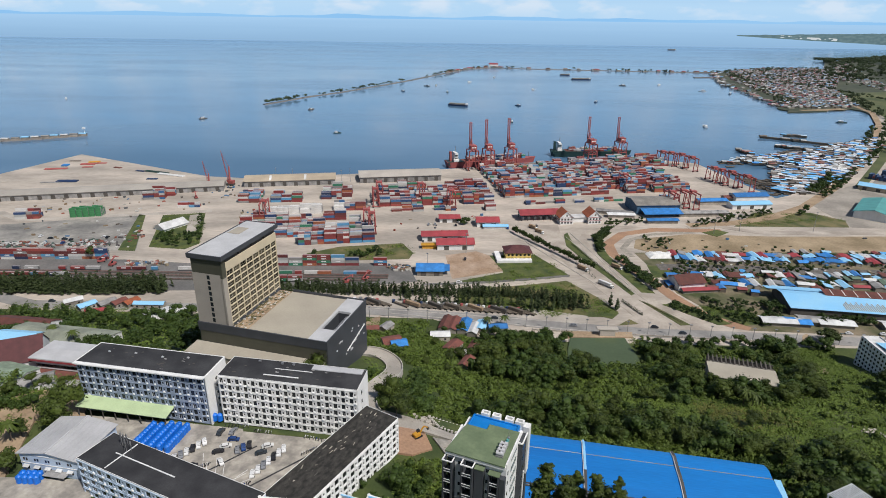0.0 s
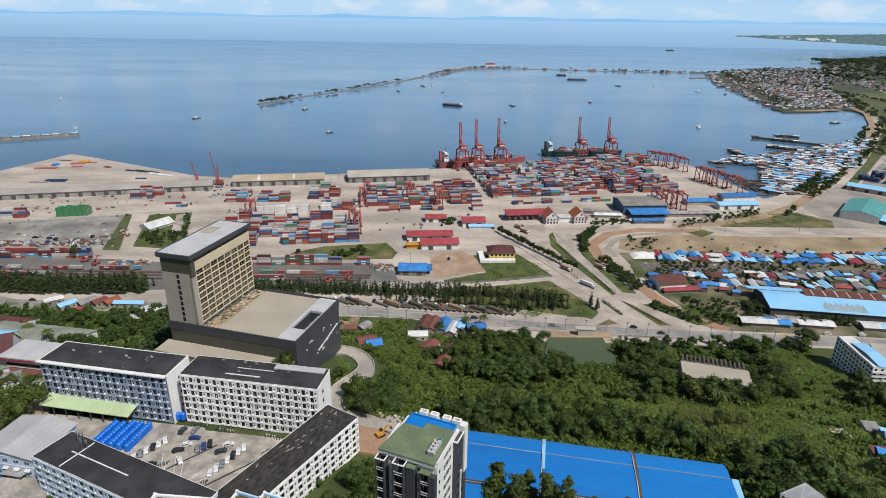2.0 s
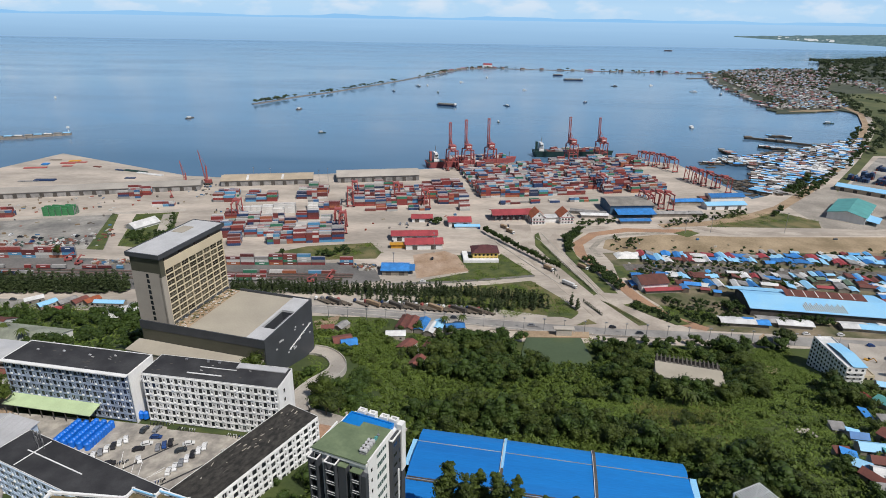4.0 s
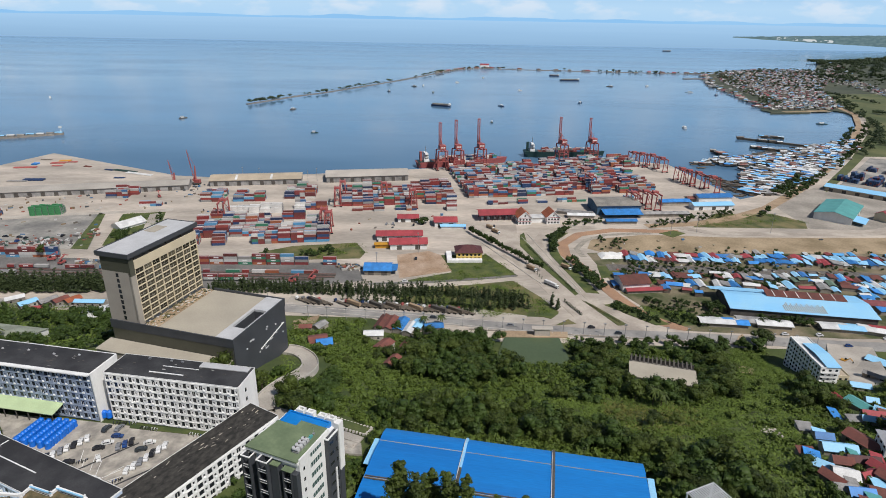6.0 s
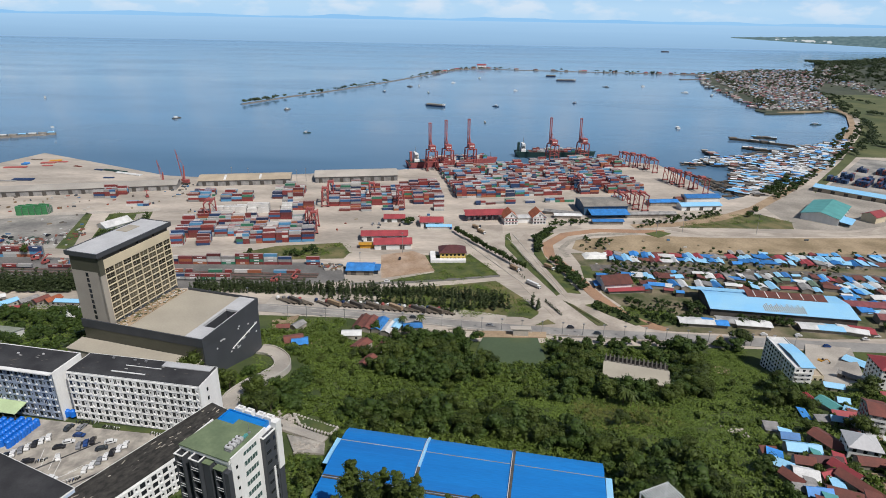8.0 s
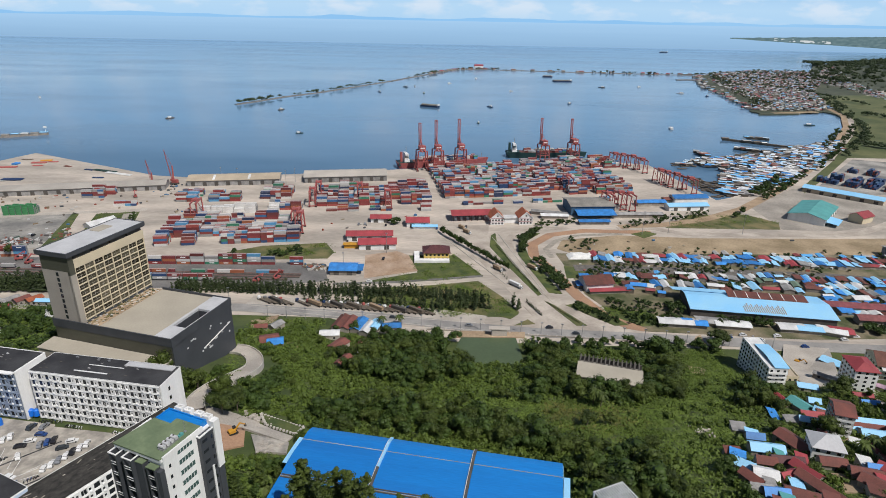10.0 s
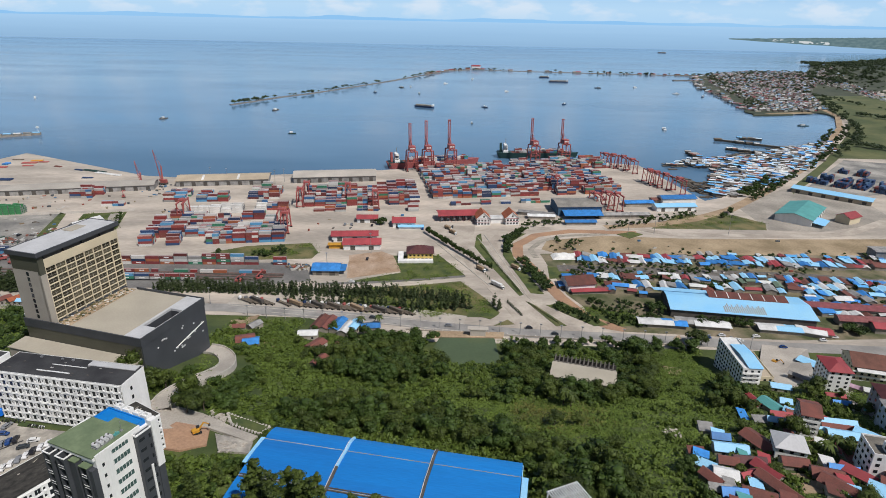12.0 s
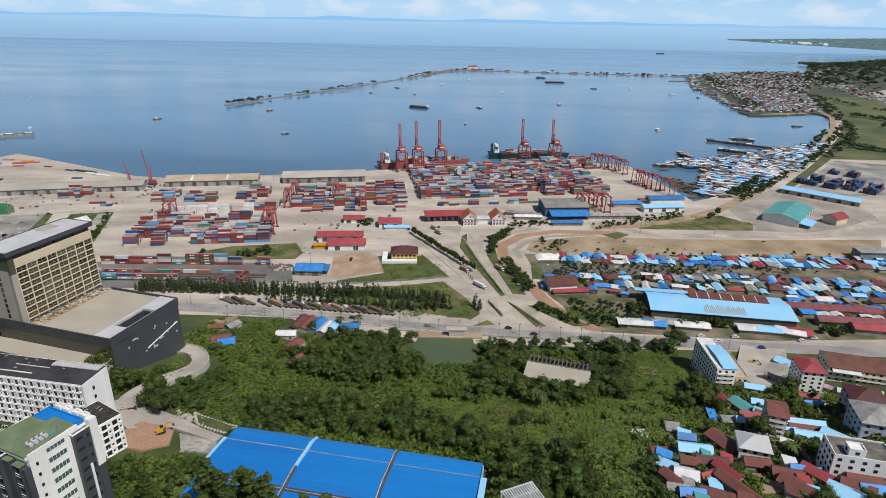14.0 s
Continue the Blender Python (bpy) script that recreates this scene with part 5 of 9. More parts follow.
# mobile harbour cranes
def harbour_crane(x, y, h, deg):
    t = thing("harbour_crane", pose(x, y, 2.5, 0, 0, deg), "red lattice-boom harbour crane on the quay", "crane", "harbour cranes")
    part("carrier", Shape().box(-5, -3, 0.9, 5, 3, 2.6), dark_wall, t)
    for i in range(4):
        for sy in (-3.2, 2.4):
            part("wheel", Shape().box(-4.5 + 2.5 * i, sy, 0, -3.1 + 2.5 * i, sy + 0.8, 1.4), rubber, t)
    part("house", Shape().box(-5, -2.2, 2.8, 3, 2.2, 7).box(3, -1.2, 4.5, 5, 1.2, 7.2), crane_red, t)
    part("mast", Shape().beam((1, 0, 7), (0, 0, h * 0.55), 2.2, 1.4), crane_red, t)
    boom = Shape()
    for sy in (-0.9, 0.9):
        boom.beam((3, sy, 6.5), (9, sy * 0.3, h), 0.38)
    for k in range(9):
        a, b = k / 9, (k + 1) / 9
        boom.beam((3 + 6 * a, -0.9 + 0.6 * a, 6.5 + (h - 6.5) * a), (3 + 6 * b, 0.9 - 0.6 * b, 6.5 + (h - 6.5) * b), 0.25)
    part("boom", boom, crane_red, t)
    part("stay", Shape().beam((0, 0, h * 0.55), (8.6, 0, h * 0.95), 0.25), crane_red, t)


harbour_crane(*(-321, 747), 33, 150), harbour_crane(*(-297, 757), 46, 170)


# ---- port buildings ----
def warehouse(name, p, deg, L, D, h, rise, roof, wall, label, category="warehouse", lights=0, z=2.5, doors=True, group=""):
    t = thing(name, pose(p[0], p[1], z, 0, 0, deg), label, category, group)
    w = Shape().box(0, 0, 0, L, 0.4, h).box(0, D - 0.4, 0, L, D, h).box(0, 0.4, 0, 0.4, D - 0.4, h).box(L - 0.4, 0.4, 0, L, D - 0.4, h).gable_wall(0, 0, L, D, h, rise)
    part("wall", w, wall, t)
    part("roof", Shape().gable(0, 0, L, D, h + 0.3, rise, 0.3, 1.2), roof, t)
    k = rise / (D / 2)
    for i in range(lights):
        x = L * (i + 0.7) / (lights + 0.6)
        part("roof_light", Shape().lean(x, 1.0, x + 3.0, D / 2 - 1.5, h + 0.42 + k, h + 0.42 + rise - 1.5 * k), white_sheet, t, "pale roof light")
    if doors:
        n = max(2, int(L / 14))
        for i in range(n):
            x = L * (i + 0.5) / n
            part("door", Shape().box(x - 2.4, -0.12, 0, x + 2.4, -0.0, h * 0.72), dark_wall, t)
    return t


tan_roof = mat("tan_sheet_roof", (0.47, 0.39, 0.29), 0.8, scale=0.06, fine=1, amount=0.2)
dust_roof = mat("dusty_sheet_roof", (0.47, 0.43, 0.38), 0.85, scale=0.05, fine=1, amount=0.2)
warehouse("quay_shed", (-276, 748), 11, 118, 34, 7.5, 3.5, tan_roof, grey_sheet, "quay shed with dusty tan roof", lights=2)
warehouse("quay_shed", (-128, 779), 11, 112, 38, 8, 4, dust_roof, grey_sheet, "quay shed with dusty pale roof", lights=0)
warehouse("quay_shed", (-621, 646), 14.5, 335, 27, 7, 3, mat("ash_roof", (0.40, 0.37, 0.33), 0.85, scale=0.05, fine=1, amount=0.2), grey_sheet, "long low quay shed with ash-grey roof")
t = warehouse("hut", (-31, 476), 2, 23, 17, 5, 3.2, mid_blue, shade_wall, "hut with bright blue gabled roof", "hut")
part("side_roof", Shape().lean(23.2, 1, 29, 14, 4.4, 5.4), mid_blue, t)
warehouse("depot_building", (-15, 538), 6, 36, 17, 6, 3, red_sheet, white_wall, "white depot with pink-red roof", "depot")
warehouse("depot_building", (-31, 561), 6, 46, 15, 6, 2.6, red_sheet, white_wall, "long depot with dull red roof", "depot")
warehouse("depot_building", (-15, 621), 4, 22, 12, 5, 2.5, red_sheet, white_wall, "small open depot with red roof", "depot")
warehouse("depot_building", (26, 608), 4, 24, 18, 6, 3, red_sheet, white_wall, "depot with red roof and blue porch", "depot")
warehouse("depot_building", (33, 603), 4, 26, 6, 3, 1, light_blue, white_wall, "low porch building with blue roof", "depot", doors=False)
warehouse("yard_container_office", (-30, 541), 5, 14, 5, 4, 0.3, yellow_paint, yellow_paint, "orange site cabin beside the depot", "cabin", doors=False)


def yellow_house():
    t = thing("office_house", pose(*(50, 515), 2.5, 0, 0, 4), "yellow two-storey office house with maroon hipped roof", "house")
    part("wall", Shape().box(0, 0, 0, 24, 17, 7.6), yellow_wall, t)
    part("roof", Shape().hip(0, 0, 24, 17, 7.8, 5.0, 1.2), maroon_tile, t)
    for k in (1.0, 4.6):
        for i in range(6):
            part("window", Shape().box(1.6 + 3.8 * i, -0.1, k, 3.6 + 3.8 * i, 0, k + 1.9), glass, t)
        for i in range(3):
            part("window", Shape().box(-0.1, 2 + 5 * i, k, 0, 4 + 5 * i, k + 1.9), glass, t)
    part("porch", Shape().box(-4, -6, 0, 24, -5.6, 2.4).box(-4, -5.6, 2.4, 24, -1, 2.7).box(-9, -6, 0, -4, 18, 2.6), white_wall, t, "white garden wall and porch")


yellow_house()


def port_gate():
    t = thing("port_gate", pose(*(76, 631), 2.5, 0, 0, 9), "wide red-roofed port gate over lanes", "gate")
    part("roof", Shape().gable(0, 0, 44, 18, 8, 3.2, 0.5, 1.5), red_sheet, t)
    for i in range(7):
        for y in (1, 16):
            part("post", Shape().box(1 + 6.9 * i, y, 0, 1.7 + 6.9 * i, y + 0.7, 8), dark_wall, t)
    for i in range(6):
        part("booth", Shape().box(3.2 + 6.9 * i, 5, 0, 5.2 + 6.9 * i, 11, 2.8), white_wall, t)


port_gate()


def office_wing(p, deg):
    """Steep gable towards the road, white front with red courses."""
    t = thing("port_office", pose(*p, 2.5, 0, 0, deg + 90), "white port office with steep orange tiled gable roof", "office")
    L, D = 20, 15
    part("wall", Shape().box(0, 0, 0, L, D, 8).gable_wall(0, 0, L, D, 8, 6.4), white_wall, t)
    part("roof", Shape().gable(0.3, 0, L, D, 8.2, 6.4, 0.4, 0.9), orange_tile, t)
    part("barge_board", Shape().beam((-0.75, -0.9, 7.5), (-0.75, D / 2, 14.8), 0.5).beam((-0.75, D + 0.9, 7.5), (-0.75, D / 2, 14.8), 0.5), white_paint, t)
    for z in (3.6, 7.4):
        part("red_course", Shape().box(-0.15, 0, z, 0.0, D, z + 0.45).box(0, D, z, L, D + 0.15, z + 0.45), red_sheet, t)
    for k in (1.0, 4.7):
        for i in range(4):
            part("window", Shape().box(-0.1, 1.2 + 3.5 * i, k, 0, 3.2 + 3.5 * i, k + 1.9), glass, t)
        for i in range(4):
            part("window", Shape().box(1.6 + 4.6 * i, D, k, 3.8 + 4.6 * i, D + 0.1, k + 1.9), glass, t)
    part("gable_window", Shape().box(-0.1, D / 2 - 0.9, 9.2, 0, D / 2 + 0.9, 11.2), dark_wall, t)


office_wing((133, 624), 8), office_wing((165, 628), 8)
warehouse("link_wing", (134, 630), 8, 16, 10, 6, 0.6, white_sheet, white_wall, "low white office wing", "office", doors=False)
t = warehouse("warehouse", (214, 664), 6, 52, 36, 11, 3, mat("grey_ware_roof", (0.30, 0.28, 0.25), 0.8, scale=0.1, fine=1), mat("navy_wall", (0.06, 0.14, 0.24), 0.8), "grey-roofed warehouse with blue lean-to")
part("side_roof", Shape().lean(4, -16, 50, -0.2, 5, 7.5), mid_blue, t, "bright blue lean-to roof")
warehouse("hut", (218, 630), 5, 34, 8, 4, 1.2, mid_blue, shade_wall, "low hut with blue roof", "hut", doors=False)
warehouse("workshop", (304, 706), 8, 36, 12, 5, 1.5, mid_blue, shade_wall, "workshop with blue roof", "workshop", doors=False)
warehouse("workshop", (337, 690), 8, 50, 14, 6, 2, light_blue, white_wall, "pale blue sheet-metal workshop", "workshop")
warehouse("workshop", (353, 719), 8, 44, 16, 8, 2.5, mid_blue, white_wall, "tall bright blue sheet workshop", "workshop", doors=False)
warehouse("workshop", (342, 723), 10, 40, 10, 5, 1.5, rust_sheet, shade_wall, "workshop with rust-red roof", "workshop", doors=False)
warehouse("workshop", (261, 657), 6, 60, 9, 4.5, 1.2, grey_sheet, shade_wall, "long low grey workshop", "workshop", doors=False)
warehouse("workshop", (168, 665), -14, 40, 8, 4.0, 1.0, grey_sheet, shade_wall, "low grey store beside the office", "workshop", doors=False)
warehouse("workshop", (178, 649), 0, 30, 8, 4.0, 1.0, white_sheet, shade_wall, "long low white-roofed store", "workshop", doors=False)
warehouse("dome_hall", (-301, 574), 60, 28, 17, 3, 4, white_sheet, white_wall, "white fabric hall in the garden", "hall", doors=False)
t = warehouse("teal_hall", (497, 645), 50, 70, 38, 8, 4.5, teal_sheet, white_wall, "large hall with teal sheet roof", "hall")
part("porch_roof", Shape().lean(2, -13, 30, -0.3, 3.8, 5.2), light_blue, t)
warehouse("long_depot", (552, 795), -41, 92, 22, 6, 2.5, light_blue, tan_roof, "long depot with pale blue roof", "depot")
warehouse("red_villa", (546, 656), 30, 22, 16, 8, 4, red_sheet, cream, "cream villa with red roof", "house", doors=False)
warehouse("grey_villa", (506, 548), 0, 36, 14, 9, 0.8, grey_sheet, mat("grey_block", (0.3, 0.31, 0.32), 0.9), "grey three-storey concrete block", "house", doors=False)



def tarp_heap():
    s = Shape()
    n = 14
    for j in range(n + 1):
        for i in range(n + 1):
            u, v = i / n * 2 - 1, j / n * 2 - 1
            k = max(0.0, 1 - max(abs(u), abs(v)) ** 3)
            s.v.append((u * 15, v * 7, k * (3.6 + 1.6 * noise.noise((u * 2.2, v * 2.2, 7.0))) - 0.1))
    for j in range(n):
        for i in range(n):
            a = j * (n + 1) + i
            s.f.append((a, a + 1, a + n + 2, a + n + 1))
    solo("tarp", s, mat("white_tarp", (0.78, 0.77, 0.74), 0.7, scale=0.3, fine=1.5, amount=0.18, bump=0.4), "white tarp spread over a heap of goods", "tarp", m=pose(203, 535, 2.55, 0, 0, 4))


tarp_heap()

# big light-blue factory roof beside the road
FA, FB = Vector((264, 416)), Vector((369, 403))
fdeg = math.degrees(math.atan2(FB.y - FA.y, FB.x - FA.x))
t = warehouse("factory", FA, fdeg, (FB - FA).length, 39, 7.0, 3.0, light_blue, dark_wall, "factory with broad pale blue sheet roof", "factory", doors=False)
for i in range(20):
    part("worn_strip", Shape().lean(40 + 1.55 * i, 1.2, 40.7 + 1.55 * i, 8.5 + (i * 7 % 5), 7.6, 8.75 + (i * 7 % 5) * 0.16), sand, t)
part("rust_roof", Shape().lean(32, 19.6, 92, 30, 10.5, 11.8), rust_sheet, t, "rust-red raised roof strip")
for i in range(6):
    part("roof_light", Shape().lean(38 + 9 * i, 20.5, 38.6 + 9 * i, 29, 10.7, 11.9), white_sheet, t)
part("rear_roof", Shape().lean(-9, 28, 40, 39, 9.6, 7.2), light_blue, t)
warehouse("long_hall", (377, 432), -6, 70, 9, 5, 1.8, mat("wine_roof", (0.26, 0.07, 0.08), 0.8), shade_wall, "long hall with wine-red roof", "hall", doors=False)
warehouse("long_hall", (390, 409), -4, 52, 9, 5, 1.8, mat("wine_roof", (0.27, 0.09, 0.09), 0.8), shade_wall, "hall with faded wine-red roof", "hall", doors=False)
warehouse("long_hall", (410, 398), -8, 50, 10, 5, 1.8, red_sheet, shade_wall, "hall with red and white roof", "hall", doors=False)
warehouse("red_house", (191, 455), 12, 24, 18, 7, 4, rust_sheet, white_wall, "house with dark red roof and red porch", "house", doors=False)
warehouse("red_porch", (194, 451), 8, 36, 5, 3, 0.8, red_sheet, shade_wall, "long red porch roof", "house", doors=False)
for p, deg, L, ma in (((235, 398), -4, 28, white_sheet), ((253, 397), -6, 16, mid_blue), ((264, 401), -8, 22, grey_sheet), ((277, 397), -6, 24, white_sheet), ((323, 394), -4, 18, white_sheet),
                      ((336, 393), -8, 16, light_blue), ((350, 393), -20, 18, white_sheet), ((359, 391), -12, 14, red_sheet)):
    warehouse("roadside_shop", p, deg, L, 9, 3.4, 1.0, ma, shade_wall, "low roadside shop with sheet roof", "shop", doors=False, group="roadside shops")


# ---- hillside village and town blocks ----
win_me = Shape().box(0, -0.07, 0, 1.5, 0.0, 1.4).mesh("window")
win_side = Shape().box(-0.07, 0, 0, 0.0, 1.5, 1.4).mesh("window")


def town_block(name, p, z, deg, L, D, floors, fh, roof, wall, label, kind="flat", nx=4, ny=6, balcony=False, right=False, rise=3.0, category="apartment building"):
    z = ground_at(*p) - 0.2 if z is None else z
    t = thing(name, pose(p[0], p[1], z, 0, 0, deg), label, category)
    H = floors * fh
    part("wall", Shape().box(0, 0, -6, L, D, H), wall, t)
    if kind == "hip":
        part("roof", Shape().hip(0, 0, L, D, H + 0.2, rise, 0.8), roof, t)
    elif kind == "gable":
        part("roof", Shape().gable(0, 0, L, D, H + 0.2, rise), roof, t)
        part("gable_wall", Shape().gable_wall(0, 0, L, D, H, rise), wall, t)
    else:
        part("roof", Shape().box(0.3, 0.3, H, L - 0.3, D - 0.3, H + 0.2), roof, t)
        part("parapet", Shape().box(0, 0, H, L, 0.3, H + 0.9).box(0, D - 0.3, H, L, D, H + 0.9).box(0, 0.3, H, 0.3, D - 0.3, H + 0.9).box(L - 0.3, 0.3, H, L, D - 0.3, H + 0.9), wall, t)
    sl = Shape().box(0.6, -1.3, -0.15, L - 0.6, 0.0, 0.1).box(0.6, -1.3, 0.1, L - 0.6, -1.2, 0.95).mesh("balcony")
    for k in range(floors):
        for i in range(nx):
            w = part("window", win_me, glass, t)
            w.location = (L * (i + 0.5) / nx - 0.75, 0, k * fh + 0.9)
        for i in range(ny):
            w = part("window", win_side, glass, t)
            w.location = (L + 0.07 if right else 0, D * (i + 0.5) / ny - 0.75, k * fh + 0.9)
        if balcony and k:
            b = part("balcony", sl, white_wall, t)
            b.location = (0, 0, k * fh)
    return t


hot = town_block("hotel_block", (269, 309), 4.0, -1.0, 11.5, 37, 7, 2.85, white_sheet, white_wall, "white seven-storey hotel with pale blue roof sheet", nx=3, ny=12, balcony=True)
part("roof_sheet", Shape().gable(3.5, -0.3, 12, 28, 21.0, 1.2, 0.2, 0.1), light_blue, hot, "pale blue roof sheet")
town_block("guest_house", (282.5, 316), 4.5, -2, 10, 30, 3, 3.2, tan_roof, cream, "cream annex with beige flat roof", nx=3, ny=5)
town_block("guest_house", (314.2, 300.8), None, -8, 12.5, 17, 5, 2.8, red_sheet, white_wall, "white five-storey house with red hipped roof", "hip", nx=3, ny=5, rise=3)
bb = town_block("shop_row", (345.5, 325.1), 6, -14, 62, 20, 4, 3.2, mat("brown_tile", (0.17, 0.07, 0.05), 0.85, scale=0.2, fine=3), cream, "long cream shop row with brown tiled roof", "gable", nx=16, ny=5, balcony=True, rise=5)
part("roof_sheet", Shape().lean(2, -3, 18, 2, 11, 12.8), white_sheet, bb)
town_block("flat_block", (261.4, 192.0), None, -12, 22, 13, 4, 3.0, mat("grimy_roof", (0.22, 0.20, 0.17), 0.95, scale=0.3, fine=2, amount=0.5), white_wall, "white four-storey block with grimy flat roof", nx=5, ny=4)
town_block("stair_head", (266.5, 192.0), ground_at(*(261.4, 192.0)) + 12.0, -12, 6, 5, 1, 2.6, white_wall, white_wall, "white stair head on a flat roof", nx=1, ny=1)
town_block("narrow_block", (257.1, 231.6), None, -18, 8, 13, 5, 2.6, rust_sheet, mat("grey_plaster", (0.52, 0.51, 0.49), 0.85), "narrow grey apartment block with brown gabled roof", "gable", nx=2, ny=5, balcony=True, rise=2.5)
town_block("villa", (233.7, 208.1), None, -16, 12, 11, 2, 3.0, grey_roof, white_wall, "white villa with pale grey pyramid roof", "hip", nx=3, ny=3, rise=3.6, category="house")
town_block("villa", (301.6, 232.7), None, -14, 26, 18, 3, 3.3, grey_sheet, mat("blue_plaster", (0.50, 0.56, 0.66), 0.85), "large pale villa with grey and purple hip roof", "hip", nx=5, ny=4, rise=4.5, category="house")
town_block("villa", (311.3, 254.1), None, -14, 16, 16, 4, 3.2, maroon_tile, mat("mauve_plaster", (0.40, 0.36, 0.38), 0.85), "tall villa with purple tiled roof", "hip", nx=3, ny=3, rise=4.5, category="house")

HUTS = []


def house(p, deg, L, D, h, rise, roof, wall, label, group="village houses", z=None, lean=False, name="house", k=0.62):
    if group == "village houses":
        L, D, rise = L * k, D * k, rise * 0.8
    t = thing(name, pose(p[0], p[1], (ground_at(*p) - 0.3) if z is None else z, 0, 0, deg), label, "house", group)
    HUTS.append((p[0], p[1], 0.5 * max(L, D)))
    x0, y0 = -L / 2, -D / 2
    if lean:
        part("wall", Shape().box(x0, y0, -2, -x0, -y0, h), wall, t)
        part("roof", Shape().lean(x0 - 0.5, y0 - 0.6, -x0 + 0.5, -y0 + 0.5, h + 0.3, h + 0.3 + rise), roof, t)
    else:
        part("wall", Shape().box(x0, y0, -2, -x0, -y0, h).gable_wall(x0, y0, -x0, -y0, h, rise), wall, t)
        part("roof", Shape().gable(x0, y0, -x0, -y0, h + 0.15, rise, 0.15, 0.5), roof, t)
    n = max(1, int(L / 5)) if name == "house" else 0
    for i in range(n):
        w = part("window", win_me, glass, t)
        w.location = (x0 + L * (i + 0.5) / n - 0.75, y0, min(1.2, h - 1.6))
    return t


for p, deg, L, D, ma, lab in (
        ((216.1, 211.1), -8, 22, 10, light_blue, "house with pale blue sheet roof"), ((232.9, 218.3), -62, 26, 13, rust_sheet, "house with broad dark red roof"), ((209.2, 198.8), -10, 12, 8, rust_sheet, "hut with rusty roof"),
        ((198.7, 195.3), -35, 12, 8, light_blue, "hut with blue sheet roof"), ((203.3, 188.0), -15, 14, 11, white_sheet, "hut with white sheet roof"), ((196.6, 184.7), -60, 14, 7, rust_sheet, "small hut with brown roof"),
        ((218.2, 199.5), -5, 20, 8, maroon_tile, "house with maroon roof and green gutter"), ((221.5, 191.5), -62, 18, 9, red_sheet, "house with red sheet roof"), ((211.9, 187.4), 20, 12, 7, red_sheet, "small house with red roof"),
        ((217.3, 223.2), -8, 12, 7, mid_blue, "shed with weathered blue roof"), ((236.6, 199.4), -8, 16, 9, rust_sheet, "house with dark roof"), ((219.9, 179.0), -60, 30, 8, rust_sheet, "long house with maroon roof")):
    house(p, deg, L, D, 3.6, 2.2, ma, shade_wall, lab)
for p, deg, L, D, ma, lab in (
        ((243.9, 180.5), -50, 24, 12, rust_sheet, "house with dark red gabled roof"), ((253.4, 194.6), -12, 17, 6, mid_blue, "porch with blue sheet roof"), ((244.5, 190.9), -15, 18, 10, rust_sheet, "house with rust-red roof"),
        ((257.3, 191.8), -50, 20, 9, red_sheet, "small house with red roof"), ((258.8, 177.5), -40, 20, 12, light_blue, "house with pale blue roof"), ((271.0, 181.4), -8, 14, 8, mid_blue, "house with blue roof"),
        ((266.5, 182.7), -30, 18, 10, rust_sheet, "house with wine-red roof"), ((272.7, 188.4), -12, 20, 8, rust_sheet, "house with wine-red roof"), ((200.1, 174.5), -5, 14, 8, mid_blue, "hut with blue roof"),
        ((208.9, 173.5), -20, 18, 9, rust_sheet, "hut with rusty roof"), ((195.9, 177.3), -10, 12, 7, grey_sheet, "hut with grey roof"), ((298.0, 217.5), -25, 22, 12, light_blue, "house with pale blue roof")):
    house(p, deg, L, D, 3.6, 2.2, ma, shade_wall, lab)
for p, deg, L, D, ma, lab in (
        ((287.4, 299.6), -14, 17, 9, light_blue, "shop with bright blue roof"), ((258.6, 273.2), -75, 16, 8, red_sheet, "house with dark red roof"), ((264.7, 267.1), -65, 20, 12, teal_sheet, "house with teal sheet roof"),
        ((275.6, 273.9), -14, 9, 8, light_blue, "hut with blue roof"), ((262.0, 253.2), -10, 18, 7, red_sheet, "small hut with red roof"), ((256.5, 245.1), -14, 18, 6, light_blue, "hut with pale blue roof"),
        ((269.5, 259.3), -40, 8, 6, light_blue, "hut with blue roof"), ((284.1, 245.5), -8, 28, 8, light_blue, "hall with pale blue roof"), ((281.0, 238.1), -10, 26, 6, rust_sheet, "hall with red roof strip"),
        ((278.3, 229.4), -12, 26, 10, light_blue, "hall with pale blue roof"), ((289.2, 230.3), -45, 18, 10, light_blue, "hall with pale blue roof"), ((267.2, 235.1), -5, 18, 6, light_blue, "porch with bright blue roof")):
    house(p, deg, L, D, 3.6, 2.0, ma, shade_wall, lab)
for p, deg, L, D, ma, lab in (
        ((334.9, 348.5), -50, 24, 14, light_blue, "open shed with blue roof"), ((311.5, 319.4), -45, 22, 6, grey_sheet, "long grey sheet-metal shed beside the yard"), ((339.4, 296.6), -20, 16, 8, white_sheet, "shop with white roof"), ((354.8, 300.1), -30, 20, 8, white_sheet, "shop with white roof"),
        ((334.3, 301.2), -40, 14, 6, mat("pink_sheet", (0.5, 0.33, 0.42), 0.8), "stall with pink awning"), ((311.0, 287.2), -10, 16, 6, red_sheet, "stall with red roof"), ((306.6, 275.1), -8, 14, 6, mid_blue, "stall with blue awning"), ((315.5, 265.8), -20, 10, 7, teal_sheet, "stall with green roof")):
    house(p, deg, L, D, 3.2, 1.4, ma, shade_wall, lab)
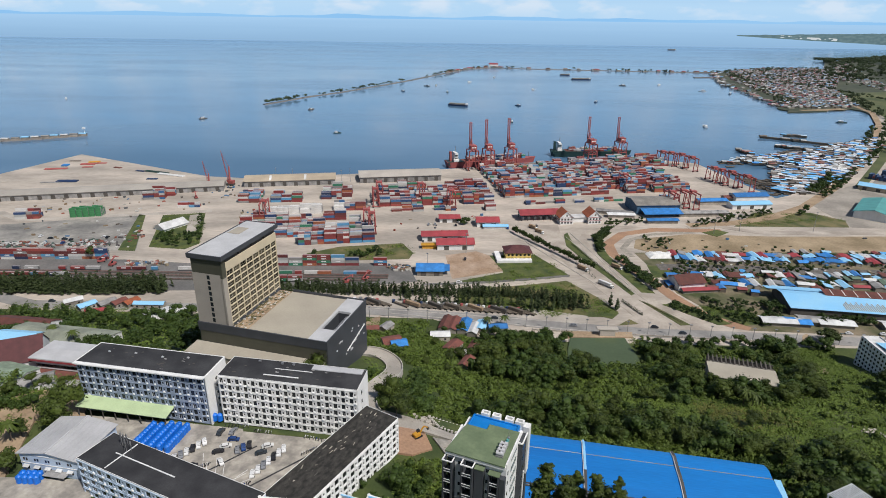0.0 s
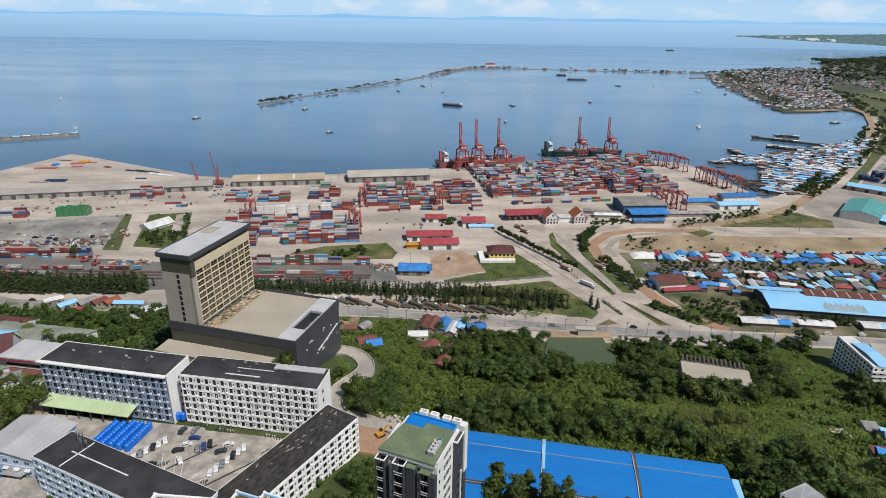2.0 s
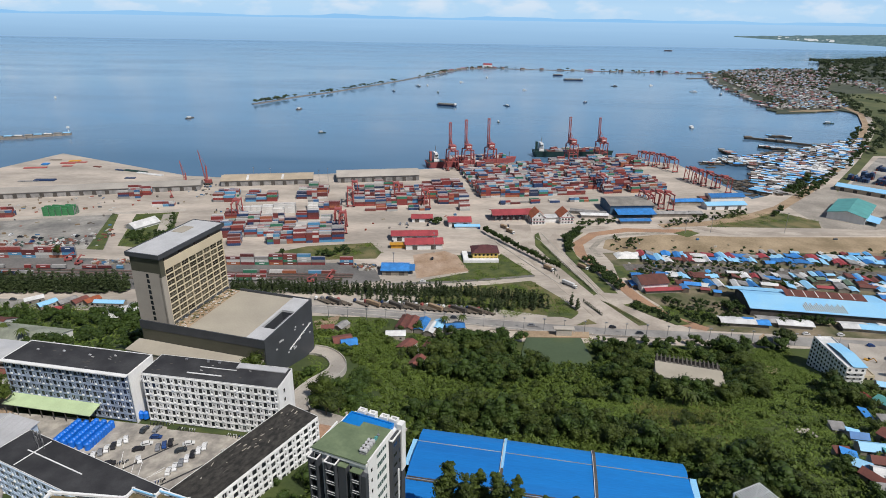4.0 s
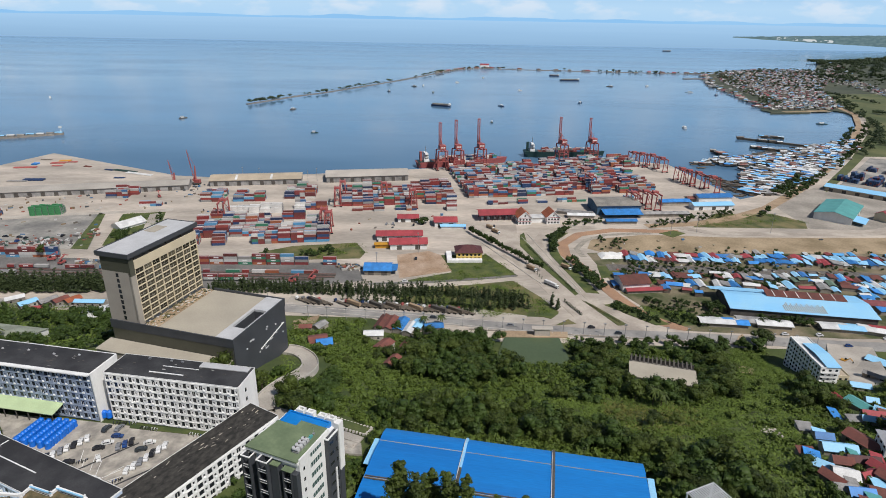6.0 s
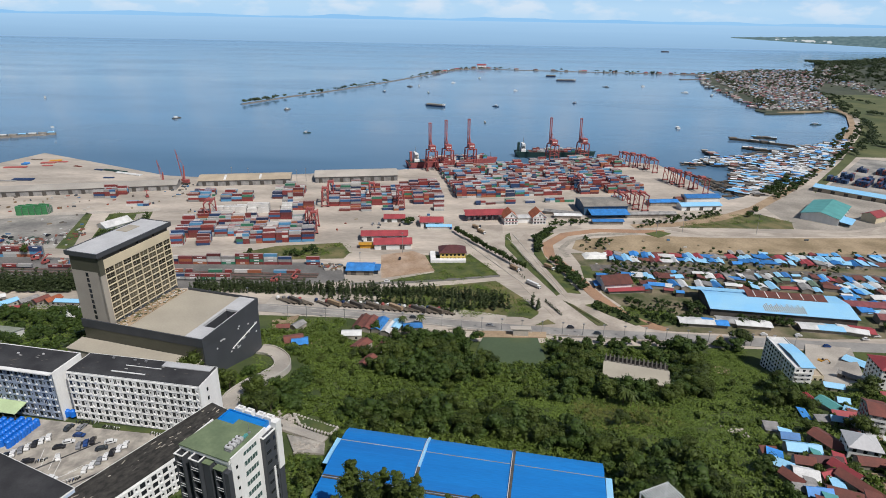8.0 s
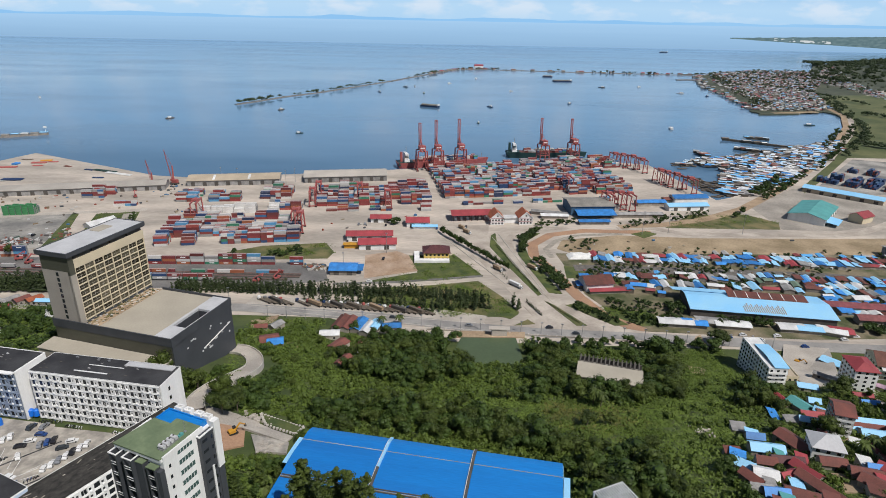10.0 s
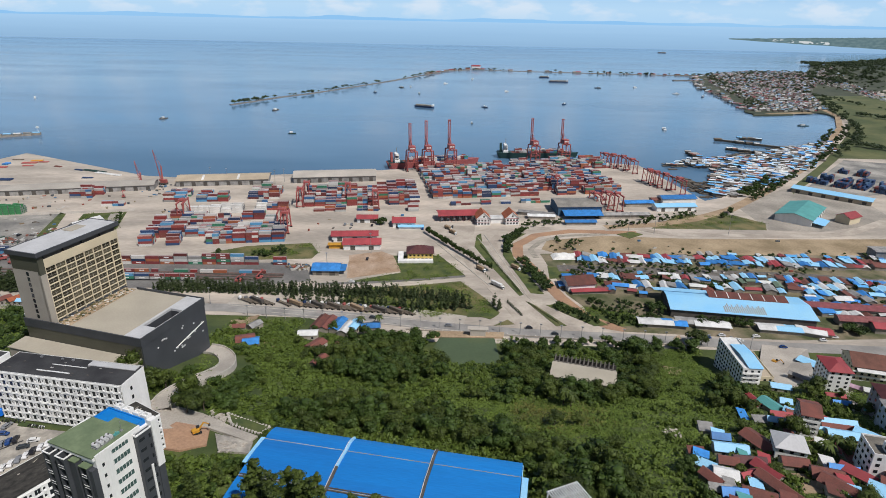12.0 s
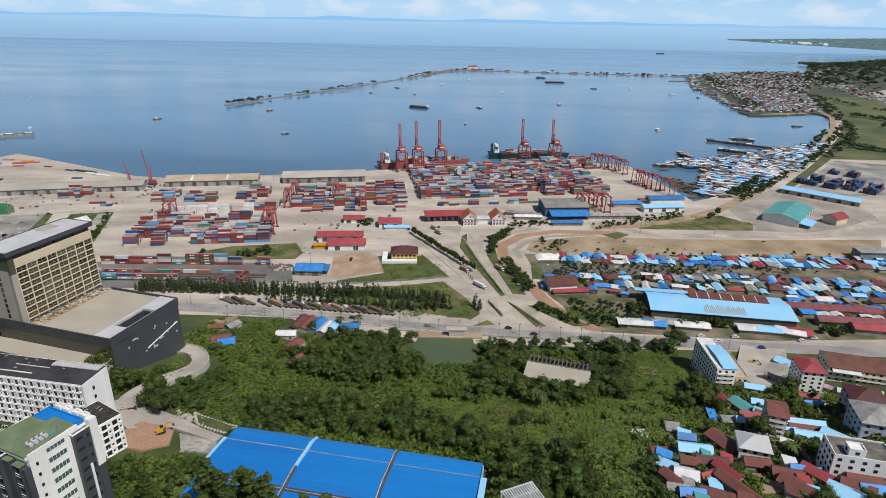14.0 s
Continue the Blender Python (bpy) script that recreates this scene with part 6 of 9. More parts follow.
for p, deg, L, D, ma, lab in (
        ((-32.5, 322.1), 15, 10, 9, mid_blue, "house with bright blue sheet roof"), ((-37.4, 325.9), 20, 12, 10, rust_sheet, "house with rust-red roof"), ((-45.4, 364.8), 60, 10, 7, grey_sheet, "house with grey roof"),
        ((-4, 385), 78, 20, 7, rust_sheet, "row house with dark red roof"), ((2, 384), 78, 20, 7, rust_sheet, "row house with brown roof"), ((10, 383), 78, 19, 8, mid_blue, "house with blue roof"),
        ((16.7, 378.2), 75, 16, 7, white_sheet, "house with cream roof"), ((22, 383), 75, 14, 8, light_blue, "house with pale blue roof"), ((34, 382), 10, 14, 8, mid_blue, "house with blue roof"),
        ((-7.6, 363.8), 5, 14, 8, white_sheet, "house with white and blue roof"), ((1.3, 349.6), 60, 14, 9, rust_sheet, "house with dark red roof"), ((16.6, 353.1), 70, 12, 7, rust_sheet, "small house with red roof")):
    house(p, deg, L, D, 4.2, 1.8, ma, shade_wall, lab, k=0.95)
for p, deg, L, D, ma, lab in (
        ((14.9, 343.7), 5, 12, 6, white_sheet, "house with white roof"), ((10.2, 321.4), 65, 13, 7, rust_sheet, "house with dark red roof"), ((-54.3, 359.7), 10, 9, 6, rust_sheet, "small house with rusty roof"),
        ((-215, 388), 42, 26, 18, white_sheet, "hall with white fabric roof"), ((-282, 403), 55, 14, 9, light_blue, "house with blue roof"), ((-269, 408), 55, 14, 9, grey_sheet, "house with grey roof"),
        ((-260, 409), 60, 12, 9, rust_sheet, "house with brown roof"), ((-251, 410), 60, 12, 9, orange_tile, "house with orange roof"), ((-235, 407), 0, 26, 6, light_blue, "long house with pale blue roof"),
        ((-297, 410), 40, 14, 8, white_sheet, "house with white roof"), ((-202, 397), 30, 14, 9, white_sheet, "house with white roof"), ((-267, 392), 20, 18, 8, red_sheet, "small house with red roof")):
    house(p, deg, L, D, 4.0, 1.8, ma, shade_wall, lab, k=0.9)
house((-297.7, 347.4), -6, 60, 18, 5.0, 3.5, rust_sheet, white_wall, "long school house with dark red roof", "school buildings")
house((-241.1, 316.3), -8, 66, 20, 4.5, 2.4, mat("sage_sheet", (0.30, 0.32, 0.25), 0.85, scale=0.1, fine=1), white_wall, "long hall with sage-green roof", "school buildings")
house((-264.8, 310.3), -5, 26, 12, 4.5, 2.4, light_blue, white_wall, "hall with pale blue roof", "school buildings")
house((-229.0, 257.0), 25, 36, 21, 10.0, 9.0, maroon_tile, white_wall, "temple-like hall with steep maroon roof", "school buildings")
house((-215.0, 241.0), -15, 22, 14, 7.0, 1.8, mat("moss_sheet", (0.28, 0.36, 0.27), 0.85), white_wall, "white house with pale green roof", "school buildings")
house((-197.2, 233.3), 30, 16, 10, 6.0, 2.0, grey_sheet, white_wall, "white house with grey roof", "school buildings")


def two_tier_hall():
    p = (-209.0, 251.5)
    t = thing("assembly_hall", pose(p[0], p[1], ground_at(*p) - 0.5, 0, 0, -8), "assembly hall with grey roof, red fascia and brown veranda", "hall")
    t.scale = (0.8, 0.75, 1.0)
    part("wall", Shape().box(0, 0, -4, 36, 18, 11), mat("brown_wall", (0.16, 0.09, 0.07), 0.85), t)
    part("upper_wall", Shape().box(0.2, -0.1, 6, 35.8, 0.0, 6.9).box(0.2, -0.1, 8.6, 35.8, 0.0, 10.6), white_wall, t)
    for i in range(12):
        part("window", Shape().box(1.0 + 2.95 * i, -0.14, 7.0, 3.2 + 2.95 * i, -0.02, 8.5), glass, t)
    part("roof", Shape().hip(-1, -1, 37, 19, 12.6, 0.8, 1.5, 0.6), grey_roof, t)
    part("fascia", Shape().box(-2.6, -2.6, 10.9, 38.6, 20.6, 12.0), red_sheet, t, "dark pink fascia")
    part("veranda_roof", Shape().lean(-2, -6, 38, -0.2, 3.8, 5.6), rust_sheet, t)
    for i in range(7):
        part("post", Shape().box(-1.5 + 6.2 * i, -5.6, -3, -1.1 + 6.2 * i, -5.2, 3.8), white_wall, t)
    part("porch_roof", Shape().gable(28, -12, 36, -5, 4.2, 1.2), grey_sheet, t)


two_tier_hall()


def bare_building():
    t = thing("open_shed", pose(152, 297.0, 16, 0, 0, -15), "roofless shed with beige slab and row of dark rafters", "shed")
    part("wall", Shape().box(0, 0, -6, 37, 0.5, 7).box(0, 17, -6, 37, 17.5, 7.5).box(0, 0.5, -6, 0.5, 17, 7).box(36.5, 0.5, -6, 37, 17, 7), shade_wall, t)
    part("slab_roof", Shape().box(-0.5, -0.5, 7.0, 37.5, 16.5, 7.4), beige_roof, t, "bare beige concrete slab")
    part("back_wall", Shape().box(0, 21.5, -6, 37, 22, 8), dark_wall, t)
    for i in range(15):
        part("rafter", Shape().lean(0.4 + 2.45 * i, 16.6, 1.2 + 2.45 * i, 22.4, 7.9, 9.2), dark_wall, t)


bare_building()

srnd = random.Random(21)
VROOF = (light_blue, rust_sheet, grey_sheet, white_sheet, red_sheet, mid_blue, rust_sheet, teal_sheet)
for i in range(58):
    q = Vector((srnd.uniform(196, 330), srnd.uniform(150, 262), 0))
    if q.y > 265 - (q.x - 196) * 0.1 or (q.x < 215 and q.y > 215):
        continue
    t = thing("lean_to_shed", pose(q.x, q.y, ground_at(q.x, q.y) - 0.2, 0, 0, srnd.choice((-14, 76)) + srnd.uniform(-12, 12)), "small backyard shed with sheet roof among gardens", "shed", "backyard sheds")
    L, D, h = srnd.uniform(4, 9), srnd.uniform(3, 6), srnd.uniform(2.2, 3.2)
    part("wall", Shape().box(-L / 2, -D / 2, -2, L / 2, D / 2, h), shade_wall, t)
    part("roof", Shape().lean(-L / 2 - 0.4, -D / 2 - 0.5, L / 2 + 0.4, D / 2 + 0.4, h + 0.2, h + 0.9), VROOF[i % 8], t)

# land-side shanty rows
ROOFM = [light_blue, mid_blue, rust_sheet, white_sheet, mid_blue, light_blue, grey_sheet, rust_sheet, light_blue, white_sheet, mid_blue, red_sheet]
count = 0
for x0, x1, y0, y1, n, fill in ((214, 560, 519, 541, 2, 0.95), (196, 345, 481, 492, 1, 0.85), (232, 400, 463, 474, 1, 0.7), (390, 560, 420, 492, 6, 0.72), (340, 560, 484, 494, 1, 0.55)):
    for r in range(n):
        x = x0
        while x < x1:
            w = srnd.uniform(5.5, 9.5)
            if srnd.random() < fill and count < 290:
                y = y0 + (y1 - y0) * (r + 0.5) / n + srnd.uniform(-2, 2)
                house((x, y), srnd.choice((0, 90, 90)) + srnd.uniform(-9, 9) - 3, srnd.uniform(8, 15), w - 0.8, srnd.uniform(2.2, 3.4), srnd.uniform(0.8, 1.6), srnd.choice(ROOFM), shade_wall,
                      "shanty hut with sheet-metal roof on bare earth", "shanty huts", z=2.4, lean=srnd.random() < 0.3, name="shanty_hut")
                count += 1
            x += w

# fishing village on stilts and the far settlement: joined
fish, fwall, deck = Shape(), Shape(), Shape()
SHANTY = [[(232, 500), (560, 490), (560, 468), (300, 472), (236, 476)], [(372, 470), (560, 462), (560, 398), (480, 404), (445, 424), (392, 442)], [(188, 474), (262, 466), (262, 450), (218, 452), (216, 462), (186, 462)], [(300, 545), (560, 552), (560, 541), (300, 538)]]


def hut_into(x, y, z, deg, L, D, h):
    c, s = math.cos(radians(deg)), math.sin(radians(deg))
    o = Shape().gable(-L / 2, -D / 2, L / 2, D / 2, z + h, D * 0.16, 0.15, 0.4)
    fish.add([(x + c * a - s * b, y + s * a + c * b, q) for a, b, q in o.v], o.f)
    fwall.obox(x, y, z, L, D, h, deg)


def inside(x, y, ring):
    n, hit = len(ring), False
    for i in range(n):
        (xa, ya), (xb, yb) = ring[i - 1], ring[i]
        if (ya > y) != (yb > y) and x < (xb - xa) * (y - ya) / (yb - ya) + xa:
            hit = not hit
    return hit


for ring, step, size, deg, zz in (([(423, 943), (484, 990), (573, 1013), (715, 1114), (825, 1181), (785, 1091), (659, 940), (611, 906), (495, 931)], 7, (6, 11), -15, 2.0),
                                  ([(489, 916), (622, 937), (597, 871), (520, 811), (456, 758), (433, 775), (468, 858)], 7.0, (7, 16), -24, 2.0)):
    xs, ys = [p[0] for p in ring], [p[1] for p in ring]
    y = min(ys)
    while y < max(ys):
        x = min(xs)
        while x < max(xs):
            px_, py_ = x + srnd.uniform(-4, 4), y + srnd.uniform(-4, 4)
            if inside(px_, py_, ring) and srnd.random() < 0.85:
                hut_into(px_, py_, zz, deg + srnd.uniform(-25, 25), srnd.uniform(*size), srnd.uniform(4, 6.5), srnd.uniform(2.2, 3.4))
            x += step * 1.35
        y += step
for i in range(42):
    a = Vector((424, 932)).lerp(Vector((709, 1113)), srnd.random())
    deck.obox(a.x + srnd.uniform(-15, 15), a.y + srnd.uniform(-15, 15), 0.6, srnd.uniform(10, 30), srnd.uniform(3, 5), 0.8, srnd.uniform(-50, 20))
for a, b in (((600, 1177), (712, 1098)), ((585, 1089), (631, 1055)), ((655, 1195), (694, 1182)), ((500, 1050), (509, 1006))):
    a, b = Vector((*a, 1.2)), Vector((*b, 1.2))
    deck.beam(a, b, 5.0)
    for k in range(8):
        q = a.lerp(b, srnd.random())
        hut_into(q.x, q.y, 2.4, srnd.uniform(-30, 0), srnd.uniform(8, 16), 6, 2.5)
for i in range(60):
    p = Vector((444, 850)).lerp(Vector((448, 776)), srnd.random())
    deck.obox(p.x + srnd.uniform(-28, 12), p.y + srnd.uniform(-20, 25), 0.1, srnd.uniform(8, 16), srnd.uniform(2.5, 4), 1.6, srnd.uniform(-60, 10))
# huts that fill the rows of the settlement beside the railway
fishing = (fish, fwall)
fish, fwall = Shape(), Shape()
for ring in SHANTY:
    xs, ys = [p[0] for p in ring], [p[1] for p in ring]
    y = min(ys)
    while y < max(ys):
        x = min(xs)
        while x < max(xs):
            px_, py_ = x + srnd.uniform(-1.5, 1.5), y + srnd.uniform(-2, 2)
            if inside(px_, py_, ring) and srnd.random() < 0.74 and not any(abs(px_ - a) < r + 1.5 and abs(py_ - b) < r + 1.5 for a, b, r in HUTS) and not (255 < px_ < 372 and py_ < 462):
                hut_into(px_, py_, 2.4, srnd.choice((-4, 86, 86)) + srnd.uniform(-8, 8), srnd.uniform(6, 11), srnd.uniform(4, 6), srnd.uniform(2.4, 4.6))
            x += 7.2
        y += 8.0
solo("shanty_roofs", fish, palette_mat("settlement_sheets", [(0.24, 0.54, 0.82), (0.05, 0.26, 0.66), (0.20, 0.07, 0.06), (0.62, 0.63, 0.62), (0.10, 0.38, 0.74), (0.16, 0.13, 0.11), (0.30, 0.58, 0.80), (0.36, 0.35, 0.34), (0.26, 0.06, 0.06), (0.70, 0.70, 0.68), (0.05, 0.20, 0.50), (0.14, 0.20, 0.14)], 0.7, True), "crowded blue, white and rust sheet roofs beside the railway", "huts", kind="stuff")
solo("shanty_walls", fwall, wood, "dark timber walls of crowded huts beside the railway", "huts", kind="stuff")
fish, fwall = fishing
# far settlement on the point
near_fish, fish = fish, Shape()
near_wall, fwall = fwall, Shape()
for ring, step in (([(1179, 2732), (1488, 2951), (1753, 2953), (1470, 2388), (1243, 2025), (1092, 1657), (1037, 1598), (869, 1583), (841, 1619), (955, 1772), (962, 1946), (1026, 2299)], 10.5),
                   ([(1822, 3032), (2106, 3386), (1616, 2417), (1462, 1960), (1365, 1813), (1441, 2192), (1470, 2388)], 14)):
    xs, ys = [p[0] for p in ring], [p[1] for p in ring]
    y = min(ys)
    while y < max(ys):
        x = min(xs)
        while x < max(xs):
            px_, py_ = x + srnd.uniform(-7, 7), y + srnd.uniform(-9, 9)
            if inside(px_, py_, ring) and srnd.random() < 0.8:
                hut_into(px_, py_, 2.4, srnd.uniform(-30, 30), srnd.uniform(5, 10), srnd.uniform(4, 6.5), srnd.choice((2.6, 3.2, 3.6, 5.5)))
            x += step
        y += step * 1.25
for i in range(0, len(SHORE) - 10):
    for k in range(2):
        q = Vector(SHORE[i]).lerp(Vector(SHORE[i + 1]), srnd.random())
        if q.y > 1615:
            hut_into(q.x + srnd.uniform(-26, 14), q.y + srnd.uniform(-8, 8), 1.6, srnd.uniform(-30, 30), srnd.uniform(8, 15), srnd.uniform(6, 9), srnd.uniform(2.5, 4))
solo("settlement_roofs", fish, palette_mat("settlement_roofs", [(0.28, 0.10, 0.10), (0.32, 0.31, 0.30), (0.16, 0.36, 0.60), (0.52, 0.53, 0.53), (0.20, 0.16, 0.14), (0.38, 0.35, 0.32), (0.60, 0.60, 0.59), (0.17, 0.19, 0.17), (0.30, 0.05, 0.07), (0.28, 0.42, 0.56), (0.20, 0.20, 0.19), (0.12, 0.13, 0.11)], 0.8, True), "far settlement of small crowded roofs", "roofs", kind="stuff")
solo("fishing_huts", near_fish, roof_sheets, "crowded sheet-metal hut roofs in many colours", "huts", kind="stuff")
solo("settlement_walls", fwall, palette_mat("settlement_walls", [(0.50, 0.48, 0.45), (0.20, 0.17, 0.14), (0.55, 0.50, 0.42), (0.34, 0.31, 0.28), (0.12, 0.10, 0.09)], 0.9, True), "pale and dark walls of the far settlement", "walls", kind="stuff")
solo("fishing_hut_walls", near_wall, wood, "dark timber walls of crowded huts", "huts", kind="stuff")
solo("jetties", deck, wood, "dark timber jetties and moored boats", "jetties", kind="stuff")


# ---- ships, boats, breakwaters ----
def hull(s, L, B, z0, z1, bow=0.16):
    ring = [(-L / 2, -B * 0.42), (-L / 2 + B * 0.2, -B / 2), (L / 2 - L * bow, -B / 2), (L / 2, 0), (L / 2 - L * bow, B / 2), (-L / 2 + B * 0.2, B / 2), (-L / 2, B * 0.42)]
    n = len(ring)
    s.add([(x * 0.95, y * 0.85, z0) for x, y in ring] + [(x, y, z1) for x, y in ring], [tuple(range(n, 2 * n))] + [(i, (i + 1) % n, n + (i + 1) % n, n + i) for i in range(n)])
    return s


def cargo_ship(p, deg, L, B, paint, label, tiers, aft=-1):
    t = thing("cargo_ship", pose(*p, 0, 0, 0, deg), label, "ship")
    part("hull", hull(Shape(), L, B, -2, 9.0), paint, t)
    part("stern", Shape().box(-L * 0.49, -B * 0.47, 5, -L * 0.33, B * 0.47, 9.6), hull_green, t, "dark green stern")
    part("deck", Shape().box(-L * 0.42, -B * 0.4, 9.0, L * 0.36, B * 0.4, 9.4), rust_sheet, t)
    x = aft * L * 0.40
    part("superstructure", Shape().box(x - 4, -B * 0.36, 6.5, x + 4, B * 0.36, 13).box(x - 3.4, -B * 0.28, 13, x + 3, B * 0.28, 20).box(x - 3, -B * 0.42, 20, x + 2, B * 0.42, 22.5), white_paint, t, "white ship superstructure")
    part("funnel", Shape().box(x - 9.5, -2.5, 6.5, x - 6.2, 2.5, 24), paint, t)
    part("mast", Shape().cyl(x, 0, 23, 32, 0.35, 6).box(x - 0.3, -3, 28, x + 0.3, 3, 28.5), steel, t)
    for k in range(3):
        part("window", Shape().box(x - 3, -B * 0.28 - 0.1, 13.6 + 2.2 * k, x + 2.6, -B * 0.28, 14.6 + 2.2 * k), glass, t)
    load = Shape()
    r = random.Random(int(L))
    for i in range(int(L * 0.66 / 6.4)):
        for j in range(int(B * 0.8 / 2.6)):
            for k in range(r.choice(tiers)):
                load.box(-L * 0.28 + 6.4 * i, -B * 0.4 + 2.6 * j, 9.4 + 2.6 * k, -L * 0.28 + 6.4 * i + 6.1, -B * 0.4 + 2.6 * j + 2.45, 11.9 + 2.6 * k)
    tagged(part("container_load", load, container_paints, t), kind="stuff")
    part("foremast", Shape().cyl(L * 0.42, 0, 6.5, 17, 0.4, 6), steel, t)


cargo_ship((229, 988), 5, 138, 20, hull_green, "dark green cargo ship with red deck at the quay", (1, 1, 2, 0))
cargo_ship((58, 912), 18.5, 150, 20, crane_red, "red feeder ship moored behind the quay cranes", (1, 2, 2, 0))


def barge(p, deg, L, B, label):
    t = thing("barge", pose(*p, 0, 0, 0, deg), label, "barge")
    part("hull", hull(Shape(), L, B, -1, 3.6, 0.06), navy, t)
    part("cargo", Shape().box(-L * 0.44, -B * 0.38, 3.6, L * 0.36, B * 0.38, 6.4), mat("barge_cargo", (0.30, 0.28, 0.24), 0.9), t)
    part("cabin", Shape().box(L * 0.38, -B * 0.3, 3.6, L * 0.46, B * 0.3, 8), white_paint, t)


barge((7, 1551), -22, 54, 15, "dark loaded barge at anchor in the bay")
barge((461, 2270), 3, 74, 16, "grey coaster at anchor in the bay")
barge((430, 2441), -5, 40, 12, "low barge at anchor in the bay")
barge((1560, 4560), 0, 60, 14, "distant cargo ship on the far sea")


def fishing_boat(p, deg, L, paint):
    t = thing("fishing_boat", pose(*p, 0, 0, 0, deg), "small painted fishing boat at anchor", "boat", "boats in the bay")
    part("hull", hull(Shape(), L, L * 0.28, -0.4, 1.8, 0.3), paint, t)
    part("cabin", Shape().box(-L * 0.3, -L * 0.09, 1.8, L * 0.05, L * 0.09, 4.2).box(-L * 0.34, -L * 0.12, 4.2, L * 0.1, L * 0.12, 4.5), white_paint, t)
    part("mast", Shape().cyl(L * 0.12, 0, 1.8, 7, 0.12, 6), wood, t)


for i, p in enumerate(((245, 1928), (384, 1660), (-26, 1830), (566, 2090), (704, 2130), (537, 1291), (161, 1567), (-229, 1148), (-348, 1445), (-1021, 1564), (788, 1963), (850, 1899),
                       (124, 1311), (-95, 1987), (47, 2133), (144, 2311), (-161, 1839), (880, 1378), (-548, 1288), (-66, 2008))):
    fishing_boat(p, (i * 53) % 180, 14 + (i * 7) % 12, (white_paint, navy, hull_green, wood, white_paint)[i % 5])


def breakwater(line, w, h, label, seed):
    rnd = random.Random(seed)
    t = thing("breakwater", pose(0, 0, 0), label, "breakwater", kind="structure")
    body = Shape()
    r = strip_ring(line, w)
    n = len(line)
    inner = strip_ring(line, w * 0.5)
    body.add([(x, y, -1) for x, y in r] + [(x, y, h) for x, y in inner], [(4 * n - 1 - i, 4 * n - 2 - i, 2 * n + i + 1, 2 * n + i) for i in range(n - 1)] + [(i, (i + 1) % (2 * n), 2 * n + (i + 1) % (2 * n), 2 * n + i) for i in range(2 * n)])
    part("bank", body, rock, t)
    st = Shape()
    for i in range(n - 1):
        a, b = Vector((*line[i], 0)), Vector((*line[i + 1], 0))
        for k in range(int((b - a).length / 9)):
            q = a.lerp(b, rnd.random())
            s = rnd.uniform(1.0, 2.6)
            st.obox(q.x + rnd.uniform(-w, w) * 0.45, q.y + rnd.uniform(-w, w) * 0.45, -0.5, s * 1.5, s, s + h * 0.4, rnd.uniform(0, 90))
    tagged(part("armour_stone", st, rock, t), kind="stuff")


BW = [(-485, 1516), (-450, 1584), (-412, 1671), (-340, 1785), (-262, 1945), (-154, 2177), (-41, 2463), (51, 2668), (165, 2750), (300, 2718), (592, 2689), (808, 2675), (969, 2652), (1165, 2662)]
breakwater(BW, 13, 1.6, "long rocky breakwater with trees and huts", 4)
breakwater([(-987, 950), (-799, 1018), (-739, 1049), (-684, 1086)], 12, 2.6, "stone pier with low buildings", 5)
wrnd = random.Random(9)
for i in range(46):
    k = wrnd.randrange(6, len(BW) - 1)
    q = Vector(BW[k]).lerp(Vector(BW[k + 1]), wrnd.random())
    house((q.x, q.y), wrnd.uniform(-20, 20), wrnd.uniform(10, 22), 9, 4, 2, wrnd.choice((rust_sheet, grey_sheet, light_blue, red_sheet)), shade_wall, "low hut on the rocky breakwater", "breakwater huts", z=1.4, name="breakwater_hut")
house((167, 2787), 5, 40, 22, 12, 5, red_sheet, white_wall, "temple hall on the breakwater head", "breakwater huts", z=1.4, name="temple_hall")
for i in range(9):
    q = Vector((-793, 1023)).lerp(Vector((-688, 1080)), i / 8.0)
    house((q.x, q.y), 12, 12, 6, 3, 1, (white_sheet, grey_sheet, light_blue)[i % 3], shade_wall, "hut on the stone pier", "pier huts", z=2.0, name="pier_hut")
part("light_mast", Shape().cyl(-688, 1085, 0, 13, 0.7, 8, 0.4).box(-690, 1083, 12, -686, 1087, 15), white_paint, None)
tagged(bpy.data.objects["light_mast"], "small white harbour light on the pier", "lighthouse")


# far headland and wooded rise on the right
def ridge_height(x, y, x0, x1, y0, y1, top, seed):
    u, v = (x - x0) / (x1 - x0), (y - y0) / (y1 - y0)
    edge = max(0.0, math.sin(math.pi * min(1.0, max(0.0, v)))) ** 0.6 * min(1.0, max(0.0, u) * 2.6)
    return -4 + (top(u) + 4) * edge * (0.75 + 0.5 * noise.noise((x * 0.0025, y * 0.0025, seed))) + edge * 9 * abs(noise.noise((x * 0.03, y * 0.03, seed)))


def ridge(name, x0, x1, y0, y1, top, seed, label):
    s = Shape()
    nx, ny = 60, 22
    for j in range(ny):
        for i in range(nx):
            x, y = x0 + (x1 - x0) * i / (nx - 1), y0 + (y1 - y0) * j / (ny - 1)
            s.v.append((x, y, ridge_height(x, y, x0, x1, y0, y1, top, seed)))
    for j in range(ny - 1):
        for i in range(nx - 1):
            s.f.append((j * nx + i, j * nx + i + 1, (j + 1) * nx + i + 1, (j + 1) * nx + i))
    return solo(name, s, far_wood, label, "hill", kind="structure")


